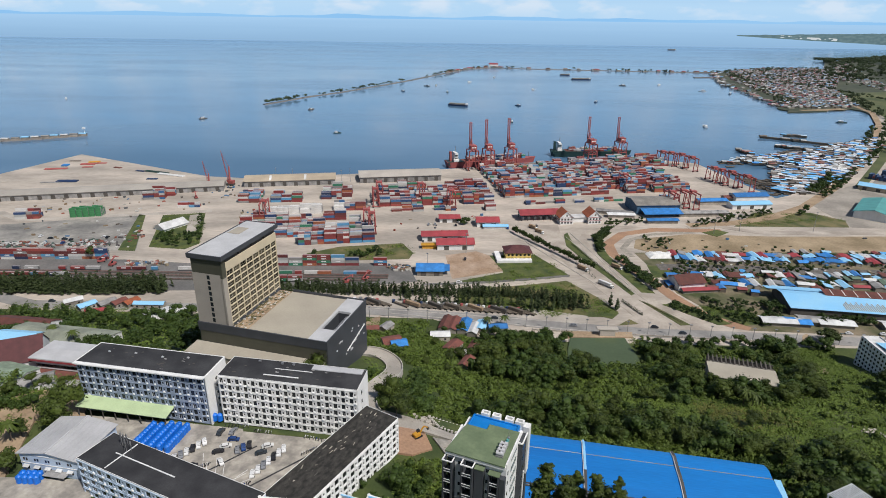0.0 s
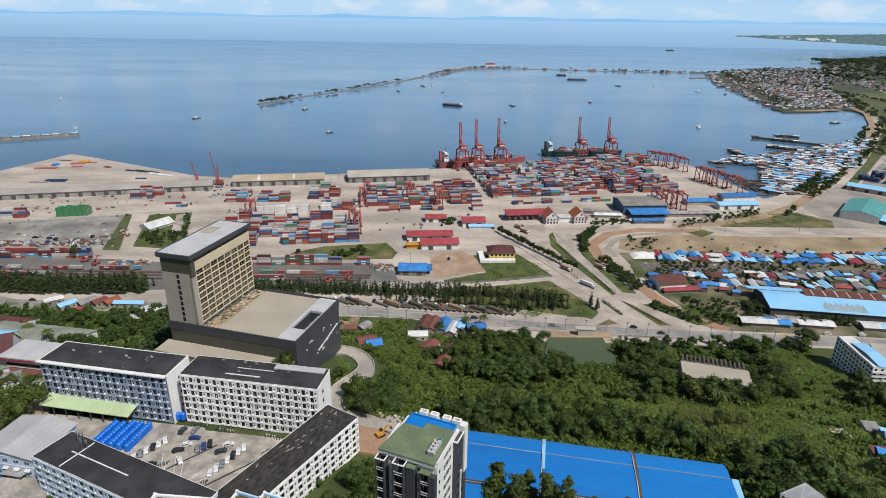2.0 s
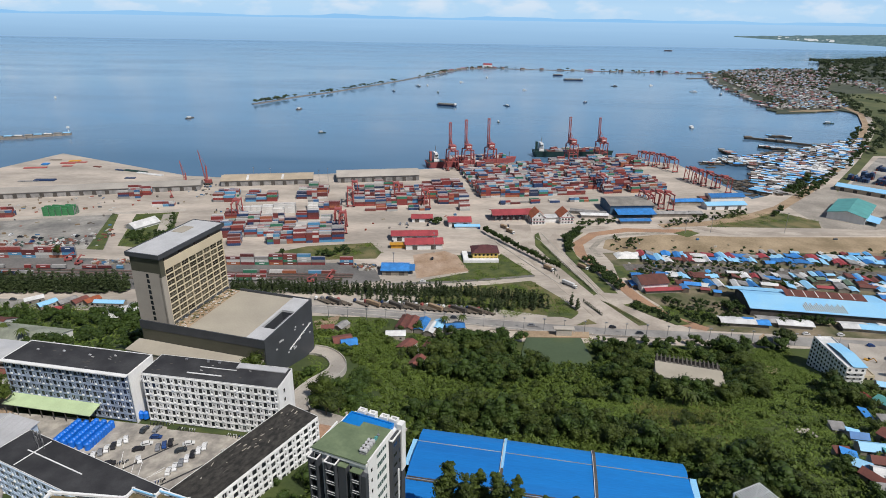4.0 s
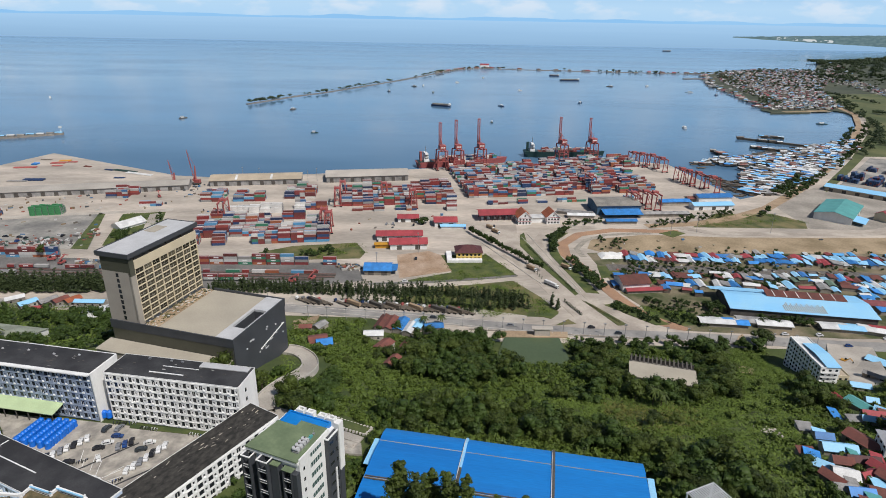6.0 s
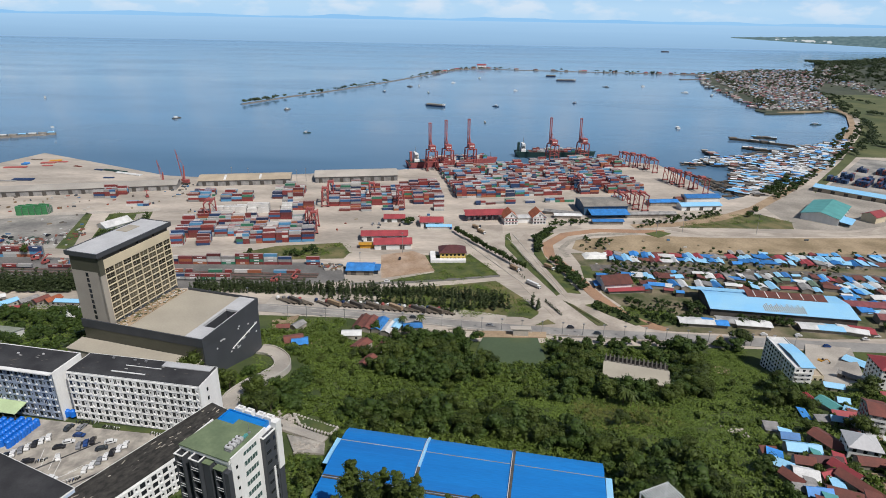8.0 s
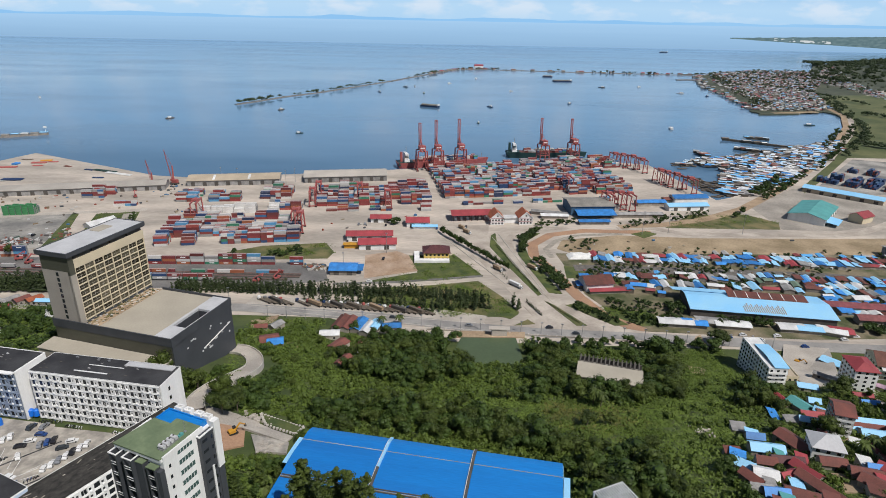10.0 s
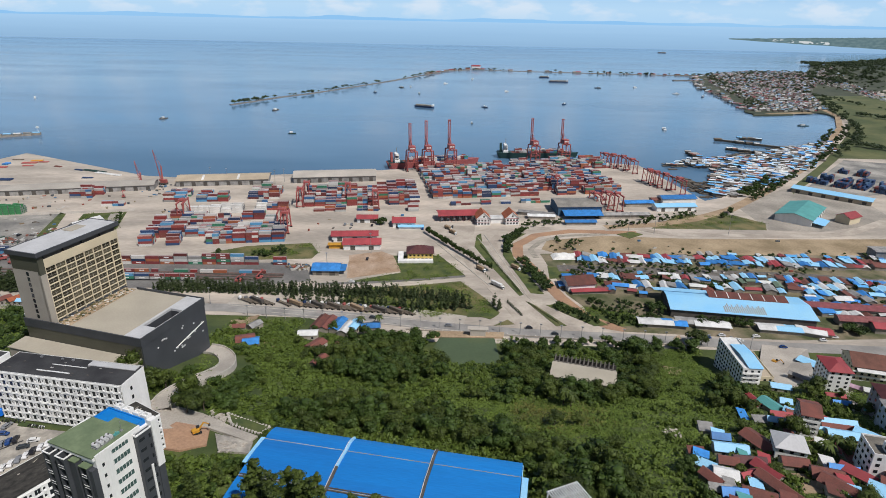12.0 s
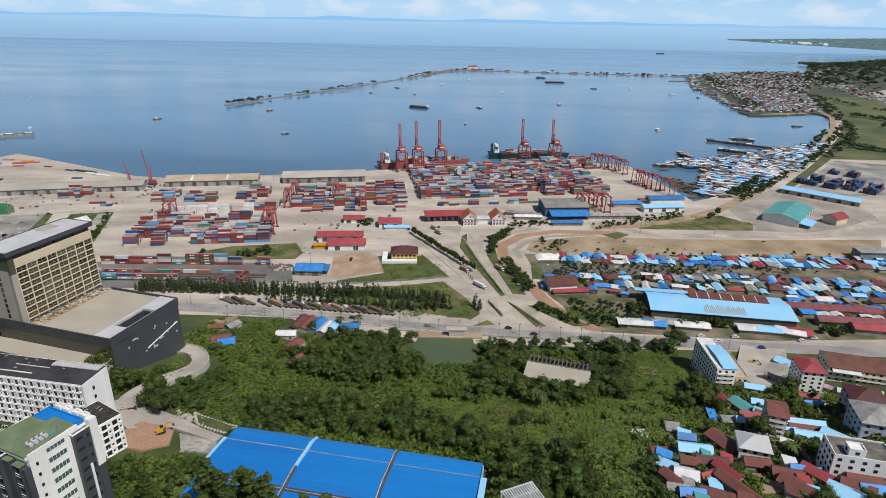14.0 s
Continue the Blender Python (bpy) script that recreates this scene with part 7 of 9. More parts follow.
HILL = (2040, 4700, 2900, 3950, lambda u: 16 + 230 * u, 2.0)
far_wood = mat("wooded_hill", (0.03, 0.046, 0.024), 0.95, rgb2=(0.016, 0.027, 0.015), scale=0.01, fine=0.06, amount=0.3, bump=0.5)
ridge("wooded_hill", *HILL, "dark wooded rise behind the settlement")
sheet("shore_mud", [(x - 2, y - 1) for x, y in SHORE] + [(1790, 3045), (1958, 3332), (2078, 3558), (2330, 3598), (2700, 3638), (3300, 3795), (4600, 3960), (4600, 2300), (1700, 2300), (1200, 1800)], 2.53,
      mat("shore_mud", (0.085, 0.09, 0.055), 0.95, rgb2=(0.04, 0.052, 0.03), scale=0.01, fine=0.08), "dark trodden shore land under the settlement", "ground", 5.0)
sheet("beach", [(1012, 1572), (930, 1548), (880, 1540), (876, 1556), (930, 1572), (1008, 1600)], 2.62, sand, "pale sandy beach", "beach")
band("jetty_wall", [(930, 2420), (1100, 2460), (1250, 2480)], 12, 2.4, rock, "long dark stone jetty", "jetty", 4.0)


# ---- trees ----
def three(n, k):
    """Rows of k triangles from vertex n on; -1 marks the missing fourth corner."""
    return np.concatenate([np.arange(n, n + 3 * k).reshape(-1, 3), np.full((k, 1), -1)], 1)


def shift(F, n):
    return np.where(F < 0, F, F + n)


def crown_arrays(seed, R, H, blobs, leaves, size, low=0.35, core=True):
    """Vertices and quads of a crown: leaf clumps on several uneven lobes, with gaps, and darker inner lobes."""
    r = np.random.RandomState(seed)
    vs, fs = [], []
    lobes = []
    for i in range(blobs):
        a, d = r.rand() * 6.283, R * (0.25 + 0.5 * r.rand()) * (i > 0)
        lobes.append((d * math.cos(a), d * math.sin(a), H * (low + (0.92 - low) * (0.35 + 0.65 * r.rand()) if i else 0.72), R * r.uniform(0.38, 0.62)))
    n = 0
    for cx, cy, cz, rad in lobes:
        k = leaves // blobs
        d = r.randn(k, 3)
        d /= np.linalg.norm(d, axis=1)[:, None]
        d[:, 2] = np.where(d[:, 2] < -0.4, -d[:, 2], d[:, 2])
        pos = np.array((cx, cy, cz)) + d * rad * (0.75 + 0.4 * r.rand(k, 1)) * np.array((1, 1, 0.8))
        nor = d + 0.36 * r.randn(k, 3)
        nor /= np.linalg.norm(nor, axis=1)[:, None]
        t1 = np.cross(nor, r.randn(k, 3))
        t1 /= np.linalg.norm(t1, axis=1)[:, None]
        t2 = np.cross(nor, t1)
        s = size * (0.6 + 0.8 * r.rand(k, 1))
        q = np.stack([pos - t1 * s - t2 * s * 0.7, pos + t1 * s - t2 * s * 0.6, pos + t1 * s * 0.2 + t2 * s], 1).reshape(-1, 3)
        vs.append(q)
        fs.append(three(n, k))
        n += 3 * k
        if core:
            ring = []
            for lat in (-0.6, 0.1, 0.75):
                for j in range(6):
                    b = 6.283 * (j + lat) / 6
                    m = rad * 0.68 * (0.85 + 0.25 * r.rand())
                    ring.append((cx + m * math.cos(b) * math.cos(lat), cy + m * math.sin(b) * math.cos(lat), cz + m * 0.8 * math.sin(lat)))
            vs.append(np.array(ring))
            f = [(n + a * 6 + j, n + a * 6 + (j + 1) % 6, n + (a + 1) * 6 + (j + 1) % 6, n + (a + 1) * 6 + j) for a in range(2) for j in range(6)]
            f += [(n + 12, n + 13, n + 14, n + 15), (n + 12, n + 15, n + 16, n + 17)]
            fs.append(np.array(f))
            n += 18
    return np.concatenate(vs), np.concatenate(fs)


def mesh_from(name, V, F, material):
    F = np.asarray(F, dtype=np.int32)
    corners = np.where(F[:, 3] < 0, 3, 4)
    flat = F.ravel()
    flat = flat[flat >= 0]
    me = bpy.data.meshes.new(name)
    me.vertices.add(len(V))
    me.vertices.foreach_set("co", np.asarray(V, dtype=np.float32).ravel())
    me.loops.add(len(flat))
    me.loops.foreach_set("vertex_index", flat)
    me.polygons.add(len(F))
    me.polygons.foreach_set("loop_start", np.concatenate([[0], np.cumsum(corners)[:-1]]).astype(np.int32))
    me.update(calc_edges=True)
    me.materials.append(material)
    return me


def trunk_shape(H, r, seed):
    rnd = random.Random(seed)
    s = Shape().beam((0, 0, -1.5), (0.2, 0.1, H * 0.45), r * 2.2, r * 1.4, 6)
    for i in range(4):
        a = 1.57 * i + rnd.random()
        s.beam((0.2, 0.1, H * (0.36 + 0.05 * i)), (H * 0.26 * math.cos(a), H * 0.26 * math.sin(a), H * (0.62 + 0.08 * rnd.random())), r * 1.1, r * 0.35, 5)
    return s


BROAD = []
for i, (R, H, b) in enumerate(((4.6, 9.5, 8), (3.8, 8.0, 7), (5.6, 10.5, 9), (3.2, 9.0, 6), (4.2, 7.0, 7), (6.4, 11.5, 10))):
    V, F = crown_arrays(40 + i, R, H, b, 1050, 0.33)
    me_c = mesh_from("crown", V, F, leaf_tree)
    me_t = trunk_shape(H, 0.28, i).mesh("trunk")
    me_t.materials.append(bark)
    BROAD.append((me_t, me_c, crown_arrays(60 + i, R, H, b, 300, 0.46)))
SLIM = []
for i in range(3):
    V, F = [], []
    r = np.random.RandomState(80 + i)
    lobes = []
    for k in range(9):
        z = 3.0 + 11.5 * k / 8
        w = 3.1 * (1 - 0.68 * k / 8) * r.uniform(0.8, 1.2)
        A = crown_arrays(100 + 10 * i + k, w, 3.2, 2, 84, 0.40, core=k < 7)
        F.append(shift(A[1], sum(len(v) for v in V)))
        V.append(A[0] * np.array((1, 1, 0.8)) + np.array((r.uniform(-0.5, 0.5), r.uniform(-0.5, 0.5), z - 1.6)))
    SLIM.append((np.concatenate(V), np.concatenate(F)))
SLITE = []
for i in range(3):
    V, F = [], []
    r = np.random.RandomState(90 + i)
    for k in range(7):
        w = 4.2 * (1 - 0.62 * k / 6) * r.uniform(0.8, 1.2)
        A = crown_arrays(150 + 10 * i + k, w, 3.6, 2, 24, 0.60, core=k in (0, 2, 4))
        F.append(shift(A[1], sum(len(v) for v in V)))
        V.append(A[0] * np.array((1, 1, 0.85)) + np.array((r.uniform(-0.6, 0.6), r.uniform(-0.6, 0.6), 1.2 + 11.5 * k / 6)))
    SLITE.append((np.concatenate(V), np.concatenate(F)))
MID = [crown_arrays(400 + i, 4.6, 9, 6, 84, 0.74) for i in range(5)]
TALL = []
for i in range(3):
    V, F = [], []
    r = np.random.RandomState(190 + i)
    for k in range(15):
        u = k / 14
        w = (1.2 + 4.0 * (1 - u) ** 0.85) * r.uniform(0.85, 1.12) * (0.75 if k == 0 else 1.0)
        A = crown_arrays(250 + 20 * i + k, w, 3.6, 5, 230, 0.25, core=k < 14)
        F.append(shift(A[1], sum(len(v) for v in V)))
        V.append(A[0] * np.array((1, 1, 0.7)) + np.array((r.uniform(-0.7, 0.7), r.uniform(-0.7, 0.7), 2.0 + 17.5 * u)))
    TALL.append(mesh_from("crown", np.concatenate(V), np.concatenate(F), leaf_tree))
tall_trunk = Shape().beam((0, 0, -1), (0.1, 0, 19), 0.7, 0.15, 6).mesh("trunk")
tall_trunk.materials.append(bark)
slim_trunk = Shape().beam((0, 0, -1), (0, 0, 14), 0.6, 0.15, 6).mesh("trunk")
slim_trunk.materials.append(bark)
slim_crowns = [mesh_from("crown", V, F, leaf_dark) for V, F in SLIM]


def palm_meshes():
    s, f = Shape().beam((0, 0, -1), (0.5, 0.2, 9), 0.5, 0.3, 6), Shape()
    for i in range(16):
        a = 6.283 * i / 16
        drop = 0.6 + (i % 3) * 0.9
        c, q = math.cos(a), math.sin(a)
        pts = [(0.5, 0.2, 9.0), (0.5 + 1.6 * c, 0.2 + 1.6 * q, 9.8), (0.5 + 3.2 * c, 0.2 + 3.2 * q, 9.8 - drop), (0.5 + 4.2 * c, 0.2 + 4.2 * q, 8.4 - drop)]
        for j in range(3):
            w0, w1 = (0.15, 0.5, 0.45, 0.05)[j], (0.15, 0.5, 0.45, 0.05)[j + 1]
            p, r_ = pts[j], pts[j + 1]
            f.add([(p[0] - q * w0, p[1] + c * w0, p[2] - 0.15), p, r_, (r_[0] - q * w1, r_[1] + c * w1, r_[2] - 0.15)], [(0, 1, 2, 3)])
            f.add([(p[0] + q * w0, p[1] - c * w0, p[2] - 0.15), p, r_, (r_[0] + q * w1, r_[1] - c * w1, r_[2] - 0.15)], [(3, 2, 1, 0)])
    return s.mesh("trunk"), f.mesh("crown")


palm_t, palm_c = palm_meshes()
palm_t.materials.append(bark), palm_c.materials.append(leaf_tree)
trnd = random.Random(77)
tree_things = [0]
LABELS = ("broad green tree with dense uneven crown on the hillside", "leafy tree with lobed dark crown among scrub", "wide spreading green tree over the scrub")


def tree(x, y, z=None, size=1.0, kind=None, label=""):
    z = ground_at(x, y) if z is None else z
    t = thing("palm_tree" if kind == "palm" else "tree", pose(x, y, z, 0, 0, trnd.uniform(0, 360)), label or LABELS[tree_things[0] % 3], "tree", "trees")
    t.scale = (size, size, size * trnd.uniform(0.85, 1.15))
    if kind == "palm":
        part("trunk", palm_t, bark, t), part("crown", palm_c, leaf_tree, t)
    elif kind == "tall":
        part("trunk", tall_trunk, bark, t), part("crown", trnd.choice(TALL), leaf_tree, t)
    elif kind == "slim":
        part("trunk", slim_trunk, bark, t), part("crown", trnd.choice(slim_crowns), leaf_dark, t)
    else:
        a = trnd.choice(BROAD)
        part("trunk", a[0], bark, t), part("crown", a[1], leaf_tree, t)
    tree_things[0] += 1


RAMP = [(-50.5, 300.5), (-44, 298.5), (-36.5, 292), (-32, 284), (-30.5, 275), (-32, 264), (-35.5, 252), (-38, 240), (-38.5, 230), (-37, 221), (-34, 213)]
DIG = [(-34, 205), (-31, 222), (-13, 223), (-9, 230), (14, 223), (15, 193), (-3.5, 188), (-13.3, 186.7), (-23.3, 186.8)]


class Wood:
    """Many trees joined into one mesh."""

    def __init__(self):
        self.V, self.F, self.n = [], [], 0

    def plant(self, proto, x, y, z, s, sz=None):
        if inside(x, y, DIG) or any(math.hypot(x - a, y - b) < 7.5 for a, b in RAMP):
            return
        a = trnd.uniform(0, 6.283)
        c, q = math.cos(a), math.sin(a)
        V = proto[0] * np.array((s, s, sz or s))
        V = np.stack([V[:, 0] * c - V[:, 1] * q + x, V[:, 0] * q + V[:, 1] * c + y, V[:, 2] + z], 1)
        self.V.append(V)
        self.F.append(shift(proto[1], self.n))
        self.n += len(V)

    def done(self, name, material, label):
        return solo(name, mesh_from(name, np.concatenate(self.V), np.concatenate(self.F), material), material, label, "woods", kind="stuff")


# places kept clear on the hillside: x0, y0, x1, y1
CLEAR = [(292, 302, 350, 378), (148, 292, 194, 318), (76, 336, 132, 376), (262, 300, 300, 360), (-170, 140, -18, 232), (-150, 238, -38, 330), (24, 152, 124, 203), (-8, 105, 26, 142), (-48, 270, -24, 297), (-205, 150, -130, 200)]


def clear(x, y, m=0.0):
    return not inside(x, y, DIG) and not any(math.hypot(x - a, y - b) < 8.5 for a, b in RAMP) and not any(a - m < x < c + m and b - m < y < d + m for a, b, c, d in CLEAR) and not any(abs(x - a) < r + 2 and abs(y - b) < r + 3 for a, b, r in HUTS)


LAWN = [(233.7, 369.3), (278.8, 352.1), (245.7, 288.2), (200.3, 254.3), (191.9, 278.6), (213.2, 337.5)]


def lawn_at(x, y):
    """Open scrub rather than trees."""
    return inside(x, y, LAWN) or (194 < x < 262 and 232 < y < 345) or (y < 262 and 92 < x < 190 and y > 222 + 0.1 * (x - 92) and noise.noise((x * 0.03, y * 0.03, 9.0)) > -0.05)


jungle, shrubs, vines, straw = Wood(), Wood(), Wood(), Wood()


def vine_patch(seed):
    """Creeping leaves that lie over the ground."""
    r = np.random.RandomState(seed)
    k = 46
    pos = np.stack([r.normal(0, 1.5, k), r.normal(0, 1.5, k), 0.15 + 0.5 * r.rand(k)], 1)
    nor = np.array((0, 0, 1.0)) + 0.5 * r.randn(k, 3)
    nor /= np.linalg.norm(nor, axis=1)[:, None]
    t1 = np.cross(nor, r.randn(k, 3))
    t1 /= np.linalg.norm(t1, axis=1)[:, None]
    t2, s = np.cross(nor, t1), 0.35 * (0.6 + 0.8 * r.rand(k, 1))
    return np.stack([pos - t1 * s, pos + t1 * s - t2 * s * 0.6, pos + t2 * s], 1).reshape(-1, 3), three(0, k)


mats_of_vine = [vine_patch(500 + i) for i in range(5)]
small = [crown_arrays(200 + i, 1.9, 2.6, 3, 42, 0.45, low=0.1) for i in range(5)]
STANDS = [[(-8, 352), (80, 386), (93, 303), (60, 284), (16, 300)], [(122, 355), (161, 366), (152, 279), (128, 276)], [(203, 372), (239, 380), (208, 284), (187, 268)],
          [(13, 226), (66, 216), (121, 199), (127, 224), (66, 250), (14, 244)], [(123, 196), (138, 150), (172, 150), (158, 204), (134, 216)], [(146, 283), (190, 277), (184, 262), (146, 268)],
          [(186, 192), (212, 208), (214, 178), (186, 166)], [(243, 297), (270, 306), (250, 266), (232, 262)], [(-36, 232), (-14, 240), (-10, 231), (-34, 224)]]
STRAW = [(131, 265), (186, 255), (186, 207), (150, 212), (125, 239)]
y = 128.0
while y < 374:
    x = -36.0
    while x < 330:
        px_, py_ = x + trnd.uniform(-2.6, 2.6), y + trnd.uniform(-2.6, 2.6)
        x += 6.0
        village = px_ > 178 + max(0, (215 - py_)) * 0.1 and py_ < 268 - (px_ - 178) * 0.15 or px_ > 262
        if not clear(px_, py_) or (py_ > 348 and 134 < px_ < 330 and py_ > 362):
            continue
        stand = any(inside(px_, py_, r) for r in STANDS)
        g = ground_at(px_, py_)
        if village and not stand:
            if clear(px_, py_, 1.0):
                for k in range(5):
                    vines.plant(trnd.choice(mats_of_vine), px_ + trnd.uniform(-3.2, 3.2), py_ + trnd.uniform(-3.2, 3.2), g, trnd.uniform(0.9, 1.5))
                if trnd.random() < 0.3:
                    shrubs.plant(trnd.choice(small), px_, py_, g - 0.6, trnd.uniform(0.8, 1.7))
            continue
        if stand:
            s = trnd.uniform(0.62, 1.12)
            if trnd.random() < 0.34 and tree_things[0] < 205:
                tree(px_, py_, size=s * 1.05)
            else:
                jungle.plant(trnd.choice(BROAD)[2], px_, py_, g - 1.2, s, s * trnd.uniform(0.85, 1.15))
            for k in range(2):
                shrubs.plant(trnd.choice(small), px_ + trnd.uniform(-3.4, 3.4), py_ + trnd.uniform(-3.4, 3.4), g - 0.7, trnd.uniform(1.0, 1.9))
            continue
        patch = noise.noise((px_ * 0.03, py_ * 0.03, 9.0))
        dry = inside(px_, py_, STRAW)
        if lawn_at(px_, py_) or dry:
            for k in range(9):
                (straw if dry and trnd.random() < 0.35 + patch else vines).plant(trnd.choice(mats_of_vine), px_ + trnd.uniform(-3.2, 3.2), py_ + trnd.uniform(-3.2, 3.2), g, trnd.uniform(0.8, 1.5), trnd.uniform(0.6, 1.8))
            if trnd.random() < (0.45 if dry else 0.3):
                shrubs.plant(trnd.choice(small), px_, py_, g - 0.9, trnd.uniform(0.6, 1.3))
            if trnd.random() < 0.02:
                tree(px_, py_, size=trnd.uniform(0.6, 0.9))
            continue
        for k in range(2):
            vines.plant(trnd.choice(mats_of_vine), px_ + trnd.uniform(-3.2, 3.2), py_ + trnd.uniform(-3.2, 3.2), g, 1.4)
        for k in range(4):
            shrubs.plant(trnd.choice(small), px_ + trnd.uniform(-3.4, 3.4), py_ + trnd.uniform(-3.4, 3.4), g - 0.7, trnd.uniform(0.8, 1.7), trnd.uniform(0.7, 1.4))
        big = noise.noise((px_ * 0.022, py_ * 0.022, 4.0))
        s = trnd.uniform(0.34, 0.6) + max(-0.2, big) * 0.5
        if trnd.random() < 0.10 and tree_things[0] < 205:
            tree(px_, py_, size=s * 1.2)
        elif trnd.random() < 0.5 + big:
            (jungle if trnd.random() < 0.45 + big else shrubs).plant(trnd.choice(BROAD)[2], px_, py_, g - 1.4, s, s * trnd.uniform(0.65, 0.95))
    y += 6.0
# near trees in front of the blue shed and round the tower
for i in range(16):
    tree(149 + 2.4 * i + trnd.uniform(-1, 1), 291 - 0.27 * 2.4 * i + trnd.uniform(-2.5, 1), size=trnd.uniform(0.5, 0.75))
for p, s in (((34, 141), 1.0), ((42, 138), 1.2), ((47, 143), 0.9), ((62, 139), 1.2), ((70, 141), 1.0), ((84, 137), 1.1), ((92, 141), 1.2), ((100, 138), 1.0), ((112, 139), 1.1), ((120, 142), 1.0), ((30, 148), 0.9),
             ((12, 150), 1.1), ((5, 158), 1.1), ((10, 168), 1.0), ((-6, 150), 1.0), ((-2, 142), 1.0), ((14, 176), 0.8)):
    tree(*p, size=s * trnd.uniform(0.6, 0.85), kind="tall", label="leafy green tree below the blue shed")
for p, top in (((31.0, 149.5), 80), ((37.0, 147.0), 83), ((41.5, 151.0), 77), ((47.5, 146.0), 82), ((53.0, 144.0), 80), ((58.0, 142.0), 77), ((63.5, 146.0), 74), ((71.0, 143.0), 76), ((84.0, 141.0), 73), ((27.0, 143.0), 78)):
    g = ground_at(*p)
    tree(*p, z=g, size=(top - g) / 20.0, kind="tall", label="tall feathery green tree in front of the blue shed")
for p in ((-249.3, 319.9), (-259.6, 327.6), (-229.0, 308.5), (254.7, 208.7), (260.6, 211.8), (153.0, 260.5), (156.5, 258.2), (27, 385), (39, 388), (-173.8, 186.8)):
    tree(*p, kind="palm", size=1.0, label="tall palm tree with drooping fronds on the hillside")
for p, s in (((-163.5, 198.6), 1.35), ((-158.5, 199.6), 1.3), ((-160.5, 195.0), 1.1), ((-195.9, 217.2), 1.3), ((-163.4, 169.7), 1.2), ((-335, 499), 1.0), ((-68.3, 253.1), 1.3), ((-59.0, 249.7), 1.0), ((-19.6, 224.2), 1.1), ((-23.8, 217.7), 1.0), ((265.9, 372.4), 1.5), ((272.6, 374.4), 1.3), ((291.6, 278.1), 1.2),
             ((305.1, 293.4), 1.1), ((286.1, 260.7), 1.0), ((292.7, 257.3), 0.9), ((298.3, 292.6), 1.1), ((309.7, 261.0), 0.9), ((254.5, 228.1), 0.9), ((264.8, 211.2), 0.9), ((269.1, 214.3), 0.9)):
    tree(*p, size=s)
for i in range(420):
    px_, py_ = trnd.uniform(190, 335), trnd.uniform(140, 290)
    shrubs.plant(trnd.choice(small), px_, py_, ground_at(px_, py_) - 0.6, trnd.uniform(0.8, 1.6))
for i in range(70):
    px_, py_ = trnd.uniform(60, 138), trnd.uniform(126, 150)
    jungle.plant(trnd.choice(BROAD)[2], px_, py_, ground_at(px_, py_) - 1, trnd.uniform(0.5, 0.85))
# garden beside the lane behind the hall
for i in range(90):
    px_, py_ = trnd.uniform(-222, -168), trnd.uniform(196, 232)
    if abs((py_ - 204) - 0.1 * (px_ + 190)) > 4:
        vines.plant(trnd.choice(mats_of_vine), px_, py_, 56.9, trnd.uniform(1.0, 1.7))
        if i % 3 == 0:
            shrubs.plant(trnd.choice(small), px_, py_, 56.4, trnd.uniform(0.7, 1.5))
for p, size in (((-192, 226), 0.7), ((-184, 222), 0.55), ((-176, 224), 0.6), ((-206, 212), 0.9), ((-212, 206), 1.0), ((-172, 190), 0.7)):
    tree(*p, z=56.5, size=size, label="dark garden tree beside the earth lane")
# woods behind the apartment blocks
for i in range(300):
    px_, py_ = trnd.uniform(-330, -140), trnd.uniform(285, 402)
    if py_ > 390 and trnd.random() < 0.6 or (px_ < -225 and py_ < 320):
        continue
    s = trnd.uniform(0.55, 1.0)
    jungle.plant(trnd.choice(BROAD)[2], px_, py_, ground_at(px_, py_) - 1, s)
for i in range(150):
    px_, py_ = trnd.uniform(-44, -8), trnd.uniform(200, 272)
    vines.plant(trnd.choice(mats_of_vine), px_, py_, ground_at(px_, py_), 1.4)
    if i > 90 or (px_ < -30 and py_ > 255):
        continue
    jungle.plant(trnd.choice(BROAD)[2], px_, py_, ground_at(px_, py_) - 1, trnd.uniform(0.5, 0.8))
for i in range(40):
    px_, py_ = trnd.uniform(-230, -165), trnd.uniform(150, 250)
    jungle.plant(trnd.choice(BROAD)[2], px_, py_, ground_at(px_, py_) - 1, trnd.uniform(0.5, 0.85))
for i in range(46):
    px_, py_ = trnd.uniform(-42, -6), trnd.uniform(128, 186)
    if px_ > -40 + (py_ - 150) * 0.55:
        jungle.plant(trnd.choice(BROAD)[2], px_, py_, ground_at(px_, py_) - 1, trnd.uniform(0.45, 0.8))
for i in range(160):
    px_, py_ = trnd.uniform(-46, 40), trnd.uniform(265, 372)
    vines.plant(trnd.choice(mats_of_vine), px_, py_, ground_at(px_, py_), 1.5)
for i in range(420):
    px_, py_ = trnd.uniform(-340, -135), trnd.uniform(280, 404)
    vines.plant(trnd.choice(mats_of_vine), px_, py_, ground_at(px_, py_), 2.0)
for i in range(70):
    px_, py_ = trnd.uniform(-60, -30), trnd.uniform(226, 312)
    if px_ > -60 + (py_ - 226) * 0.27 + 3 and not (-50 < px_ < -22 and 268 < py_ < 299):
        jungle.plant(trnd.choice(BROAD)[2], px_, py_, ground_at(px_, py_) - 1, trnd.uniform(0.35, 0.65))
        vines.plant(trnd.choice(mats_of_vine), px_ + 2, py_ + 2, ground_at(px_, py_), 1.8)
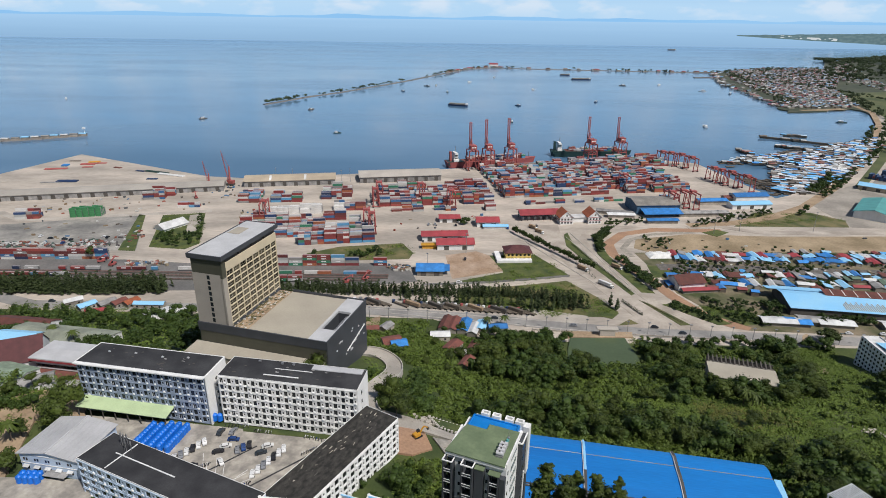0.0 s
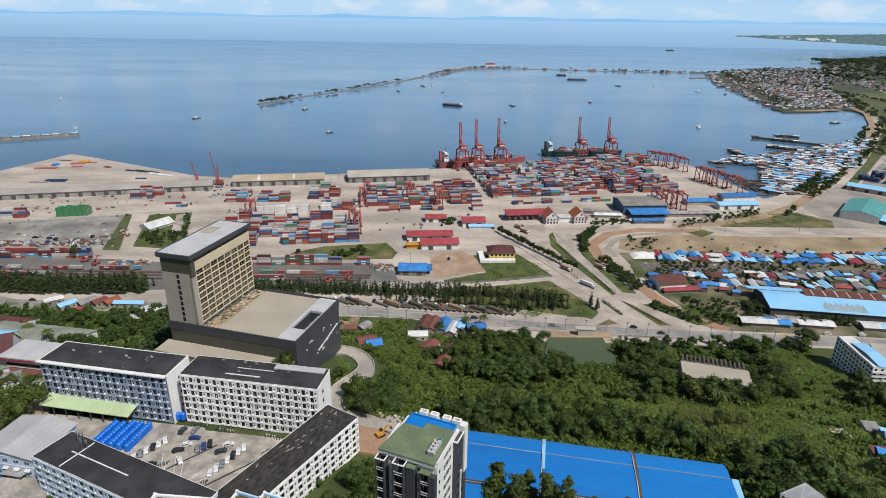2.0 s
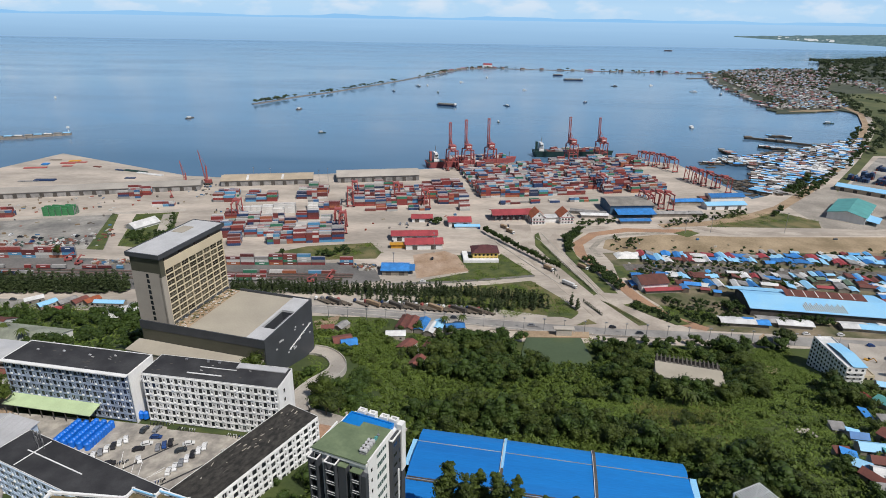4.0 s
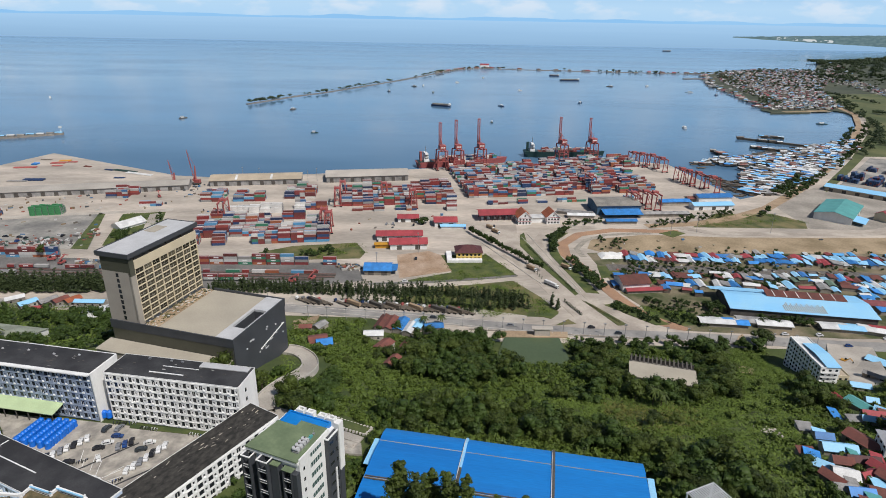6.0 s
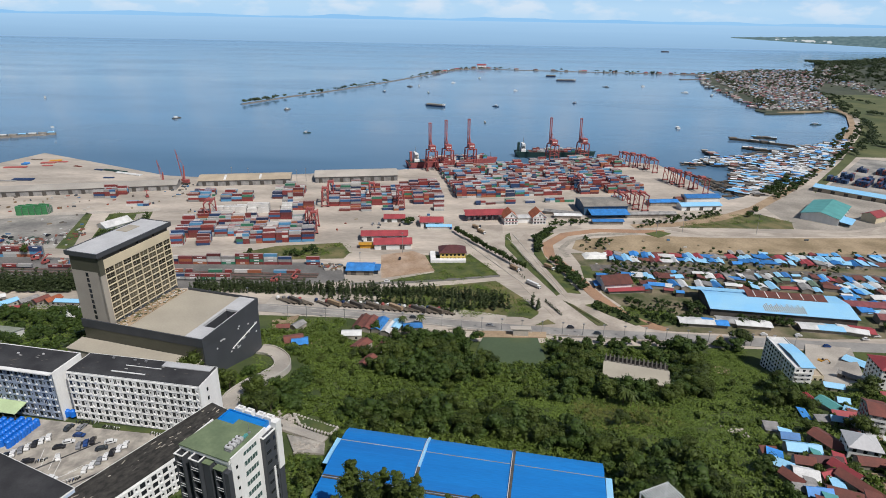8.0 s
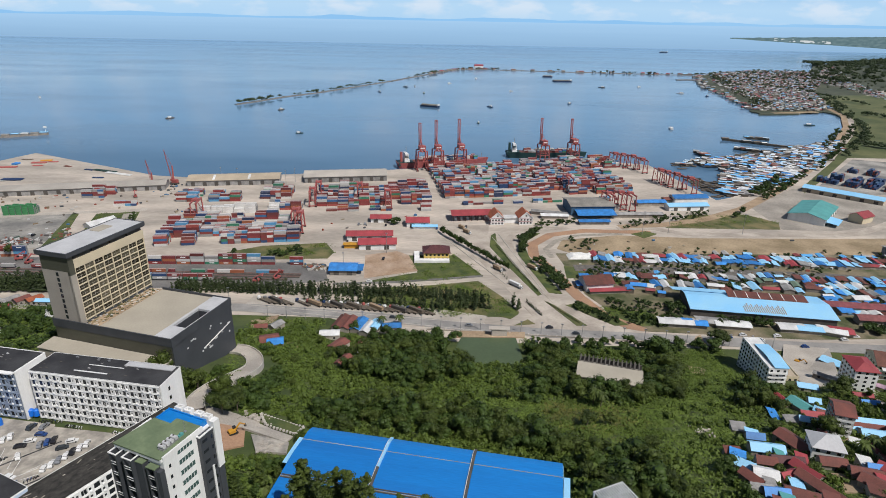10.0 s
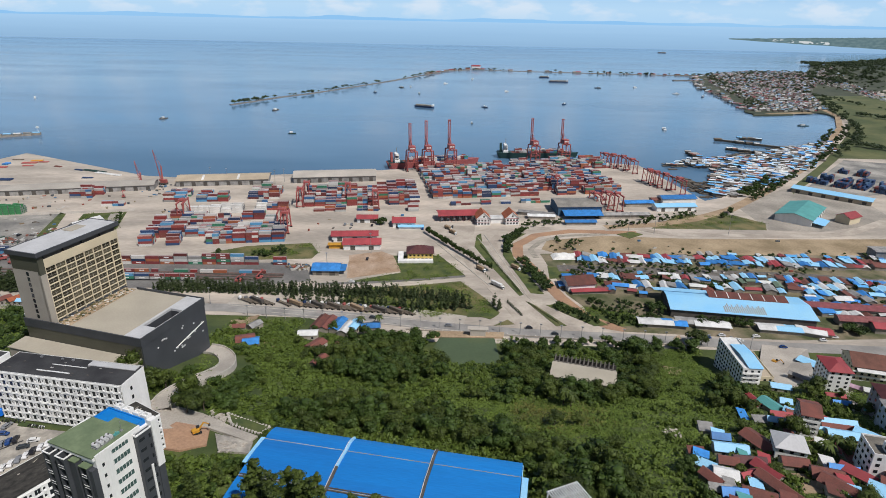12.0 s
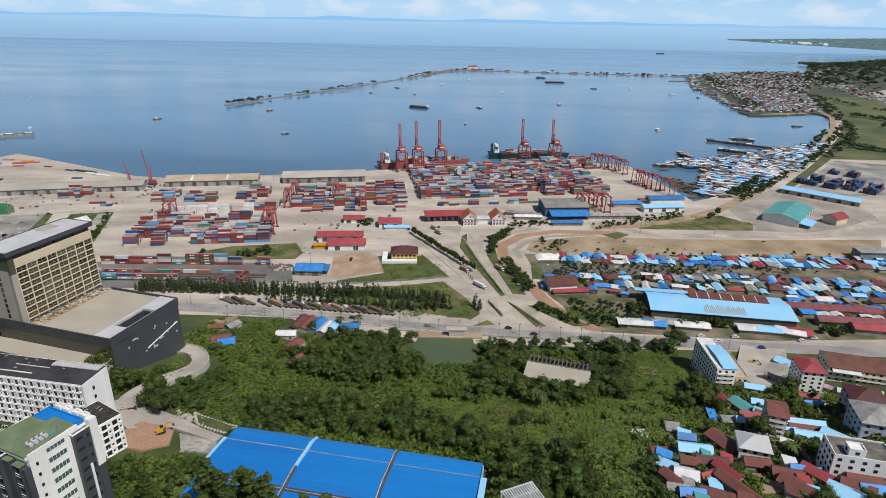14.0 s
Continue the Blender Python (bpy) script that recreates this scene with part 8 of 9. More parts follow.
# scrub round the blue shed, beside the podium and between the village houses
for x0, y0, x1, y1, n in ((20, 203, 132, 216, 110), (122, 146, 140, 210, 70), (12, 146, 26, 208, 60), (-62, 232, -34, 300, 110), (20, 128, 136, 148, 120)):
    for i in range(n):
        px_, py_ = trnd.uniform(x0, x1), trnd.uniform(y0, y1)
        if x1 < 0 and (px_ < -60 + (py_ - 226) * 0.27 + 2 or -48 < px_ < -24 and 270 < py_ < 297):
            continue
        shrubs.plant(trnd.choice(small), px_, py_, ground_at(px_, py_) - 0.6, trnd.uniform(0.8, 1.7), trnd.uniform(0.7, 1.6))
for i in range(260):
    px_, py_ = trnd.uniform(180, 335), trnd.uniform(140, 305)
    vines.plant(trnd.choice(mats_of_vine), px_, py_, ground_at(px_, py_), trnd.uniform(1.0, 1.8))
for i in range(150):
    px_ = trnd.uniform(24, 134)
    py_ = 203.6 - (px_ - 20.9) * 0.163 + trnd.uniform(2.5, 16)
    shrubs.plant(trnd.choice(small), px_, py_, ground_at(px_, py_) - 0.6, trnd.uniform(0.8, 1.6))
    vines.plant(trnd.choice(mats_of_vine), px_ + 2, py_, ground_at(px_, py_), 1.6)
for i in range(240):
    px_, py_ = trnd.uniform(-64, -4), trnd.uniform(300, 388)
    if all(abs(px_ - a) > r + 2 or abs(py_ - b) > r + 2 for a, b, r in HUTS):
        vines.plant(trnd.choice(mats_of_vine), px_, py_, ground_at(px_, py_), 1.7)
        if i % 2:
            shrubs.plant(trnd.choice(small), px_, py_, ground_at(px_, py_) - 0.6, trnd.uniform(0.8, 1.8))
for p, size in (((-46.5, 243), 1.15), ((-43.5, 238), 1.2), ((-48.5, 237), 1.0), ((-28.0, 229), 1.2), ((-23.0, 232), 1.0), ((-31.5, 233), 0.9)):
    tree(*p, size=size, label="large dark spreading tree beside the ramp")
# along the main road
for i in range(90):
    a = Vector((-43, 386)).lerp(Vector((81.8, 379.4)), trnd.random())
    if trnd.random() < 0.45:
        jungle.plant(trnd.choice(BROAD)[2], a.x, a.y - trnd.uniform(4, 30), ground_at(a.x, a.y) - 0.5, trnd.uniform(0.5, 0.9))
for i in range(60):
    q = trnd.random()
    a = Vector((134.9, 369.9)).lerp(Vector((264.9, 370.7)), q)
    jungle.plant(trnd.choice(BROAD)[2], a.x, a.y - trnd.uniform(0, 10), 2, trnd.uniform(0.45, 0.85))
for ring, n in (([(34, 527), (80, 530), (105, 483), (63, 470), (-1, 463), (46, 487)], 120), ([(4, 450), (62, 461), (100, 472), (119, 442), (131, 415), (85, 406), (6, 416)], 260), ([(312, 627), (358, 678), (427, 683), (451, 655)], 90), ([(190, 486), (235, 501), (271, 478), (221, 475)], 60),
                ([(-140, 523), (-51, 555), (-38, 530), (-83, 509)], 60), ([(-328, 628), (-284, 639), (-252, 543), (-297, 531)], 70), ([(199, 428), (234, 420), (242, 402), (201, 414)], 60)):
    xs, ys = [p[0] for p in ring], [p[1] for p in ring]
    for k in range(n):
        px_, py_ = trnd.uniform(min(xs), max(xs)), trnd.uniform(min(ys), max(ys))
        if inside(px_, py_, ring):
            vines.plant(trnd.choice(mats_of_vine), px_, py_, 2.55, trnd.uniform(0.9, 1.8), trnd.uniform(0.6, 1.6))
jungle.done("jungle_trees", leaf_jungle, "dense green jungle canopy on the hillside")
straw.done("dry_scrub", leaf_straw, "yellowing dry scrub on the slope")
vines.done("creepers", leaf_vine, "bright green creepers over the slope")
shrubs.done("shrubs", leaf_shrub, "low green scrub and bushes")

# casuarina belt along the rail yard
belt = Wood()
for line, n, off in ((((-391, 420), (-275, 426)), 75, 0), (((-275, 426), (-234, 428)), 26, 0), (((-153, 435), (-41, 434)), 62, 0), (((-41, 434), (51, 435)), 42, 0), (((51, 433), (102, 426)), 20, 0)):
    for i in range(n):
        a = Vector(line[0]).lerp(Vector(line[1]), i / n)
        for k in range(3):
            x, y, s = a.x + trnd.uniform(-2, 2), a.y + 2 + (6 if a.x < -200 else 3.5) * k + trnd.uniform(-2.5, 2.5), trnd.uniform(0.55, 1.05) * (1.0 if a.x < -200 else 0.72)
            if k == 0 and i % 4 == 0 and tree_things[0] < 300:
                tree(x, y, 2.5, s, "slim", "slim dark casuarina in a dense row beside the rails")
            else:
                belt.plant(SLITE[trnd.randrange(3)], x, y, 1.6, s)
for a, b, n, s0, s1 in (((115, 510), (127, 472), 8, 0.2, 0.25), ((138, 433), (148, 409), 26, 0.16, 0.22), ((120, 559), (150, 451), 70, 0.13, 0.2), ((155, 432), (175, 398), 40, 0.1, 0.16)):
    for i in range(n):
        q = Vector(a).lerp(Vector(b), i / max(n, 1))
        belt.plant(SLITE[i % 3], q.x, q.y, 2.2, trnd.uniform(s0, s1))
for a, b, n, w, s0, s1 in (((55, 415), (109, 421), 30, 5, 0.55, 0.85), ((-40, 424), (60, 421), 40, 2, 0.4, 0.75), ((126, 427), (131, 415), 6, 2, 0.5, 0.7)):
    for i in range(n):
        q = Vector(a).lerp(Vector(b), i / n)
        belt.plant(SLITE[i % 3], q.x + trnd.uniform(-w, w), q.y + trnd.uniform(-w, w), 2.0, trnd.uniform(s0, s1))
belt.done("casuarina_belt", leaf_dark, "dense dark belt of casuarina trees")

# port greenery and far trees
far = Wood()
for i in range(90):
    q = Vector((63, 593)).lerp(Vector((129, 492)), i / 90.0)
    far.plant(MID[i % 5], q.x + trnd.uniform(-0.8, 0.8), q.y, 1.9, trnd.uniform(0.34, 0.5), trnd.uniform(0.65, 1.0))
for ring, n, s0, s1 in (([(-298, 537), (-259, 530), (-264, 567), (-279, 574), (-301, 570)], 34, 0.5, 0.8), ([(-288, 630), (-283, 635), (-253, 551), (-258, 551)], 22, 0.4, 0.6), ([(-106, 519), (-66, 539), (-64, 521), (-99, 511)], 16, 0.5, 0.7),
                        ([(-137, 523), (-129, 523), (-127, 513), (-135, 513)], 4, 0.5, 0.7), ([(3, 630), (22, 627), (22, 608), (6, 615)], 7, 0.6, 0.9), ([(145, 576), (162, 602), (171, 603), (149, 564), (149, 537), (143, 534)], 46, 0.6, 0.9),
                        ([(153, 516), (162, 521), (179, 456), (170, 450)], 52, 0.55, 0.85), ([(171, 427), (184, 432), (211, 401), (201, 398)], 40, 0.3, 0.55), ([(164, 631), (216, 648), (211, 628), (165, 617)], 40, 0.35, 0.6),
                        ([(193, 537), (444, 547), (408, 485), (196, 474)], 150, 0.3, 0.6), ([(190, 545), (226, 556), (226, 592), (196, 590)], 22, 0.3, 0.6), ([(200, 444), (258, 436), (258, 402), (222, 400), (206, 424)], 120, 0.25, 0.5), ([(196, 498), (300, 500), (300, 478), (196, 476)], 60, 0.35, 0.6),
                        ([(264, 637), (385, 693), (374, 671), (264, 618)], 70, 0.35, 0.65)):
    xs, ys = [p[0] for p in ring], [p[1] for p in ring]
    k = 0
    for tries in range(4000):
        if k >= n:
            break
        px_, py_ = trnd.uniform(min(xs), max(xs)), trnd.uniform(min(ys), max(ys))
        if inside(px_, py_, ring):
            far.plant(trnd.choice(MID), px_, py_, 1.6, trnd.uniform(s0, s1))
            k += 1
for ring, n, s0, s1 in (([(489, 774), (520, 811), (631, 924), (605, 880), (493, 754), (473, 737)], 60, 0.5, 0.9), ([(465, 765), (508, 810), (551, 859), (533, 826), (470, 752)], 30, 0.7, 1.2), ([(407, 677), (430, 696), (417, 667), (400, 656)], 8, 0.6, 0.9),
                        ([(665, 958), (795, 1129), (967, 1365), (953, 1327), (751, 1050), (645, 918)], 70, 0.6, 1.1), ([(762, 1125), (912, 1323), (898, 1287), (752, 1089)], 40, 0.6, 1.0), ([(214, 516), (232, 504), (229, 485), (208, 484)], 14, 0.4, 0.7),
                        ([(215, 414), (252, 408), (240, 394), (212, 401)], 30, 0.35, 0.6), ([(309, 478), (342, 481), (337, 469), (307, 467)], 22, 0.4, 0.7), ([(282, 414), (327, 412), (323, 401), (280, 400)], 40, 0.4, 0.75), ([(250, 431), (264, 432), (259, 417), (245, 412)], 14, 0.5, 0.8),
                        ([(389, 403), (407, 408), (403, 395), (384, 390)], 20, 0.5, 0.8), ([(221, 561), (536, 561), (503, 510), (209, 490)], 60, 0.3, 0.6), ([(401, 491), (490, 491), (457, 439), (382, 435)], 40, 0.3, 0.6)):
    xs, ys = [p[0] for p in ring], [p[1] for p in ring]
    k = 0
    for tries in range(4000):
        if k >= n:
            break
        px_, py_ = trnd.uniform(min(xs), max(xs)), trnd.uniform(min(ys), max(ys))
        if inside(px_, py_, ring):
            far.plant(trnd.choice(MID), px_, py_, 1.6, trnd.uniform(s0, s1))
            k += 1
far.done("port_trees", leaf_jungle, "green trees and hedges round the port")

light = [crown_arrays(300 + i, 6, 9, 4, 28, 1.6) for i in range(4)]
distant = Wood()
for i in range(len(BW) - 1):
    for k in range(14):
        q = Vector(BW[i]).lerp(Vector(BW[i + 1]), trnd.random())
        if noise.noise((q.x * 0.01, q.y * 0.004, 1.0)) > -0.1:
            distant.plant(trnd.choice(light), q.x + trnd.uniform(-4, 4), q.y + trnd.uniform(-5, 5), 0.5, trnd.uniform(0.5, 1.25))
for i in range(500):
    x, y = trnd.uniform(900, 1900), trnd.uniform(1000, 2600)
    if x > 1060 + 0.1 * (y - 1500) and abs(noise.noise((x * 0.004, y * 0.004, 2.0))) < 0.13:
        distant.plant(trnd.choice(light), x, y, 2.0, trnd.uniform(0.7, 1.3))
for i in range(1150):
    x, y = trnd.uniform(1500, 3500), trnd.uniform(2250, 3700)
    if x > 1500 + max(0, y - 2600) * 0.72 and (y > 2350 + 0.1 * (x - 1500)):
        distant.plant(trnd.choice(light), x, y, max(2.5, ridge_height(x, y, *HILL)) - 2.0, trnd.uniform(1.3, 2.6))
for a, b, n in (((1101, 1559), (1143, 1477), 30), ((854, 1130), (891, 1094), 34), ((1188, 1873), (1014, 1459), 40), ((1257, 1968), (992, 1377), 40), ((992, 1377), (854, 1130), 40), ((751, 1023), (925, 1265), 30), ((1218, 1961), (1243, 1628), 20)):
    for i in range(n):
        q = Vector(a).lerp(Vector(b), trnd.random())
        distant.plant(trnd.choice(light), q.x + trnd.uniform(-9, 9), q.y + trnd.uniform(-9, 9), 2.0, trnd.uniform(0.6, 1.2))
for i in range(260):
    x = trnd.uniform(2020, 2700)
    distant.plant(trnd.choice(light), x, 3480 + (x - 2020) * 0.2 + trnd.uniform(-70, 70), max(2.5, ridge_height(x, 3480 + (x - 2020) * 0.2, *HILL)) - 1.5, trnd.uniform(1.2, 2.2))
for i in range(34):
    px_, py_ = trnd.uniform(185, 330), trnd.uniform(150, 300)
    if tree_things[0] < 330:
        tree(px_, py_, size=trnd.uniform(0.5, 0.85))
for ring, n in (([(1179, 2732), (1488, 2951), (1753, 2953), (1470, 2388), (1243, 2025), (1026, 2299)], 650), ([(2001, 3358), (2285, 3641), (1500, 2040), (1494, 2393)], 160)):
    xs, ys = [p[0] for p in ring], [p[1] for p in ring]
    for k in range(n):
        px_, py_ = trnd.uniform(min(xs), max(xs)), trnd.uniform(min(ys), max(ys))
        if inside(px_, py_, ring):
            distant.plant(trnd.choice(light), px_, py_, 1.5, trnd.uniform(0.6, 1.2))
for i in range(160):
    u = trnd.random()
    distant.plant(trnd.choice(light), 1965 + 120 * u + trnd.uniform(-5, 40), 3340 + 215 * u + trnd.uniform(-10, 10), 2, trnd.uniform(1.0, 2.0))
for i in range(150):
    q = Vector((1130, 2640)).lerp(Vector((870, 1640)), trnd.random())
    distant.plant(trnd.choice(light), q.x + trnd.uniform(5, 60), q.y, 2, trnd.uniform(0.5, 1.0))
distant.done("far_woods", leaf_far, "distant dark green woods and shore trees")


# ---- courtyard with cars ----
court = mat("stained_courtyard", (0.47, 0.43, 0.37), 0.95, rgb2=(0.25, 0.23, 0.205), scale=0.2, fine=0.9, amount=0.25)
sheet("courtyard", [(-154.8, 204.0), (-112.3, 200.8), (-72.9, 196.2), (-35.4, 194.1), (-41.3, 176.2), (-64.5, 160.8), (-84.4, 141.3), (-125.3, 182.4), (-138.0, 195.5)], 57.1, court, "worn concrete courtyard with stains", "courtyard", 4.0)
sheet("side_lane", [(-213.3, 220.0), (-165.4, 221.9), (-153.7, 202.2), (-173.7, 199.5), (-161.6, 163.3), (-173.7, 162.8)], 57.0, dirt, "earth lane beside the hall", "lane", 2.5)
sheet("hall_yard", [(-164.6, 167.4), (-130.9, 167.2), (-124.7, 156.6), (-154.1, 153.0)], 57.15, court, "concrete yard below the hall", "yard", 2.5)
sheet("grass_strip", [(-85.4, 198.6), (-44.7, 194.8), (-46.5, 192.0), (-84.5, 196.1)], 57.3, grass, "strip of lawn along the facade", "grass", 0.4)
for a, b in (((-93.5, 169.9), (-76.0, 187.5)), ((-74.5, 163.7), (-51.8, 185.2))):
    band("drain", [a, b], 0.7, 57.16, black_roof, "dark drain channel", "drain")


def car_meshes():
    b = Shape()
    prof = [(-2.2, 0.35), (2.2, 0.35), (2.25, 0.75), (1.2, 0.95), (0.7, 1.42), (-1.2, 1.48), (-1.9, 1.0), (-2.25, 0.85)]
    n = len(prof)
    b.add([(x, -0.85, z) for x, z in prof] + [(x, 0.85, z) for x, z in prof], [tuple(range(n)), tuple(range(n, 2 * n))[::-1]] + [(n + i, n + (i + 1) % n, (i + 1) % n, i) for i in range(n)])
    g = Shape().lean(0.72, -0.75, 1.15, 0.75, 1.2, 1.2, 0.3).box(-1.5, -0.87, 1.0, 0.75, 0.87, 1.35)
    w = Shape()
    for k in range(8):
        a0, a1 = 0.785 * k, 0.785 * (k + 1)
        q = [(0.33 * math.cos(a), 0.33 + 0.33 * math.sin(a)) for a in (a0, a1)]
        w.add([(q[0][0], -0.12, q[0][1]), (q[1][0], -0.12, q[1][1]), (q[1][0], 0.12, q[1][1]), (q[0][0], 0.12, q[0][1])], [(0, 1, 2, 3)])
        w.add([(0, -0.12, 0.33), (q[0][0], -0.12, q[0][1]), (q[1][0], -0.12, q[1][1])], [(0, 1, 2)]).add([(0, 0.12, 0.33), (q[0][0], 0.12, q[0][1]), (q[1][0], 0.12, q[1][1])], [(2, 1, 0)])
    return b.mesh("body"), g.mesh("window"), w.mesh("wheel")


body_me, carwin_me, wheel_me = car_meshes()
body_me.materials.append(car_paint), carwin_me.materials.append(glass), wheel_me.materials.append(rubber)


def car(p, z, deg, size=1.0, van=False, near=True):
    t = thing("car", pose(p[0], p[1], z, 0, 0, deg), "parked van with glossy paint and dark windows" if van else "parked car with glossy paint and dark windows", "car", "parked cars")
    t.scale = (size * 1.05, size, size * (1.35 if van else 1.08))
    part("body", body_me, car_paint, t), part("window", carwin_me, glass, t)
    for x in (-1.35, 1.4) if near else ():
        for y in (-0.78, 0.78):
            w = part("wheel", wheel_me, rubber, t)
            w.location = (x, y, 0)


for a, b, n, turn in (((-108.2, 175.1), (-97.3, 188.5), 8, 114), ((-72.6, 171.8), (-64.8, 185.9), 7, 103), ((-89.8, 183.2), (-88.0, 186.4), 2, 21), ((-96.9, 170.0), (-96.5, 174.6), 2, 22), ((-73.0, 183.2), (-71.6, 187.2), 2, 21),
                      ((-82.7, 184.5), (-79.0, 187.6), 3, 112), ((-83.5, 162.6), (-77.6, 163.2), 3, 128), ((-82.3, 166.9), (-82.3, 166.9), 1, -5), ((-86.3, 190.5), (-86.3, 190.5), 1, 2), ((-86.7, 177.6), (-86.7, 177.6), 1, 120), ((-93.0, 194.6), (-88.2, 195.4), 2, 80)):
    for i in range(n):
        q = Vector(a).lerp(Vector(b), i / max(1, n - 1))
        car(q, 57.12, turn + crnd.uniform(-5, 5), 0.98, crnd.random() < 0.25)
for a, b in (((-86.5, 171.5), (-89.4, 180.6)), ((-83.1, 169.3), (-85.1, 177.0)), ((-78.1, 166.1), (-72.8, 169.8)), ((-80.2, 168.0), (-75.4, 172.6)), ((-78.4, 170.4), (-75.3, 174.4)), ((-93.0, 176.0), (-95.4, 182.5)), ((-90.6, 173.2), (-92.0, 177.6))):
    band("parking_line", [a, b], 0.16, 57.13, white_paint, "worn white parking line", "line", 0.02)
for a, b, n in (((-92.5, 198.7), (-83.1, 198.7), 8), ((-79.5, 196.3), (-72.6, 195.2), 7), ((-58.2, 193.3), (-49.8, 191.2), 8), ((-57.0, 183.4), (-52.2, 186.8), 7), ((-75.4, 165.2), (-72.4, 167.4), 5), ((-93.6, 175.0), (-90.8, 176.6), 5)):
    for i in range(n):
        q = Vector(a).lerp(Vector(b), i / (n - 1))
        t = thing("motorbike", pose(q.x, q.y, 57.12, 0, 0, crnd.uniform(60, 120)), "parked dark motorbike on the courtyard concrete", "motorbike", "parked motorbikes")
        part("frame", Shape().beam((-0.5, 0, 0.55), (0.45, 0, 0.75), 0.28).beam((0.45, 0, 0.75), (0.62, 0, 0.35), 0.1).beam((0.35, -0.3, 1.0), (0.35, 0.3, 1.0), 0.06), car_paint, t)
        part("seat", Shape().box(-0.7, -0.13, 0.72, 0.0, 0.13, 0.84), rubber, t)
        for x in (-0.62, 0.62):
            w = part("wheel", wheel_me, rubber, t)
            w.location, w.scale = (x, 0, 0), (0.9, 0.5, 0.9)


def blue_tank(x, y, z):
    t = thing("water_tank", pose(x, y, z), "bright blue plastic water tank in a row", "tank", "blue tanks")
    part("barrel", Shape().cyl(0, 0, 0, 2.7, 1.2, 12, 1.15).cyl(0, 0, 2.7, 3.2, 1.15, 12, 0.5), blue_plastic, t)
    part("lid", Shape().cyl(0, 0, 3.2, 3.35, 0.45, 10), blue_plastic, t)


for i in range(5):
    for j in range(10):
        o = Vector((-123.4, 185.1))
        u, v = Vector((-109.0, 183.0)) - o, Vector((-121.0, 199.0)) - o
        if not (i < 2 and j > 8):
            q = o + u * (i / 4.2) + v * (j / 9.5)
            blue_tank(q.x, q.y, 57.12)
for i in range(8):
    q = Vector((-155.5, 165.2))
    blue_tank(q.x + 2.1 * (i % 4), q.y + 2.1 * (i // 4), 57.2)
for i in range(2):
    blue_tank(-98.6 + 2.2 * i, 203.0, 57.1)


# ramp beside the podium, site with digger
def ramp():
    """A pale road that curls down from the podium along the slope, with low walls on both edges."""
    t = thing("ramp", pose(0, 0, 0), "pale curved concrete ramp with low walls beside the podium", "ramp", kind="structure")
    line = []
    for i in range(len(RAMP) - 1):
        p = [Vector(RAMP[min(max(i + k, 0), len(RAMP) - 1)]) for k in (-1, 0, 1, 2)]
        for k in range(5):
            q = k / 5
            line.append(0.5 * (2 * p[1] + (p[2] - p[0]) * q + (2 * p[0] - 5 * p[1] + 4 * p[2] - p[3]) * q * q + (3 * p[1] - p[0] - 3 * p[2] + p[3]) * q ** 3))
    n = len(line)

    def edge(w):
        out = []
        for i in range(n):
            d = (line[min(i + 1, n - 1)] - line[max(i - 1, 0)]).normalized()
            out.append((line[i].x + d.y * w, line[i].y - d.x * w, ground_at(*line[i]) + 1.6))
        return out

    def strip(a, b, up, down):
        s = Shape()
        s.add([(x, y, z + up) for x, y, z in a] + [(x, y, z + up) for x, y, z in b] + [(x, y, z - down) for x, y, z in a] + [(x, y, z - down) for x, y, z in b],
              [(i, i + 1, n + i + 1, n + i) for i in range(n - 1)] + [(2 * n + i, 2 * n + i + 1, i + 1, i) for i in range(n - 1)] + [(n + i, n + i + 1, 3 * n + i + 1, 3 * n + i) for i in range(n - 1)])
        return s
    part("deck", strip(edge(-4.2), edge(4.2), 0.0, 5.0), concrete, t)
    part("low_wall", strip(edge(4.2), edge(4.6), 0.9, 5.0), kerb_mat, t)
    part("low_wall", strip(edge(-4.6), edge(-4.2), 0.9, 5.0), kerb_mat, t)


ramp()


def on_hill(name, ring, material, label, category="ground", up=0.5):
    """A patch that lies on the sloping hillside."""
    s = Shape()
    n = len(ring)
    cx, cy = sum(p[0] for p in ring) / n, sum(p[1] for p in ring) / n
    s.add([(cx, cy, ground_at(cx, cy) + up)] + [(x, y, ground_at(x, y) + up) for x, y in ring] + [(x, y, ground_at(x, y) - 2) for x, y in ring],
          [(0, 1 + i, 1 + (i + 1) % n) for i in range(n)] + [(1 + (i + 1) % n, 1 + i, 1 + n + i, 1 + n + (i + 1) % n) for i in range(n)])
    return solo(name, s, material, label, category, kind="structure")


on_hill("dig_site", [(-27.7, 196.2), (-23.8, 207.2), (-10.7, 209.5), (-6.7, 196.3), (-14.6, 189.3), (-22.9, 188.9)], red_dirt, "raw orange earth of a dig", "site", 1.0)
on_hill("site_road", [(-34.6, 207.4), (-37.2, 222.7), (-18.3, 220.3), (-0.7, 214.3), (9.6, 210.6), (8.5, 204.5), (-12.9, 209.2), (-26.1, 200.4)], concrete, "pale dusty site road", "road", 1.1)
on_hill("site_lawn", [(-9.8, 226.4), (12.0, 220.6), (10.0, 212.7), (-4.2, 216.7)], grass, "small enclosed lawn", "grass", 1.2)
on_hill("site_yard", [(-7.0, 205.8), (9.5, 204.8), (11.4, 194.8), (-1.0, 193.9)], court, "grey gravel yard", "yard", 1.0)
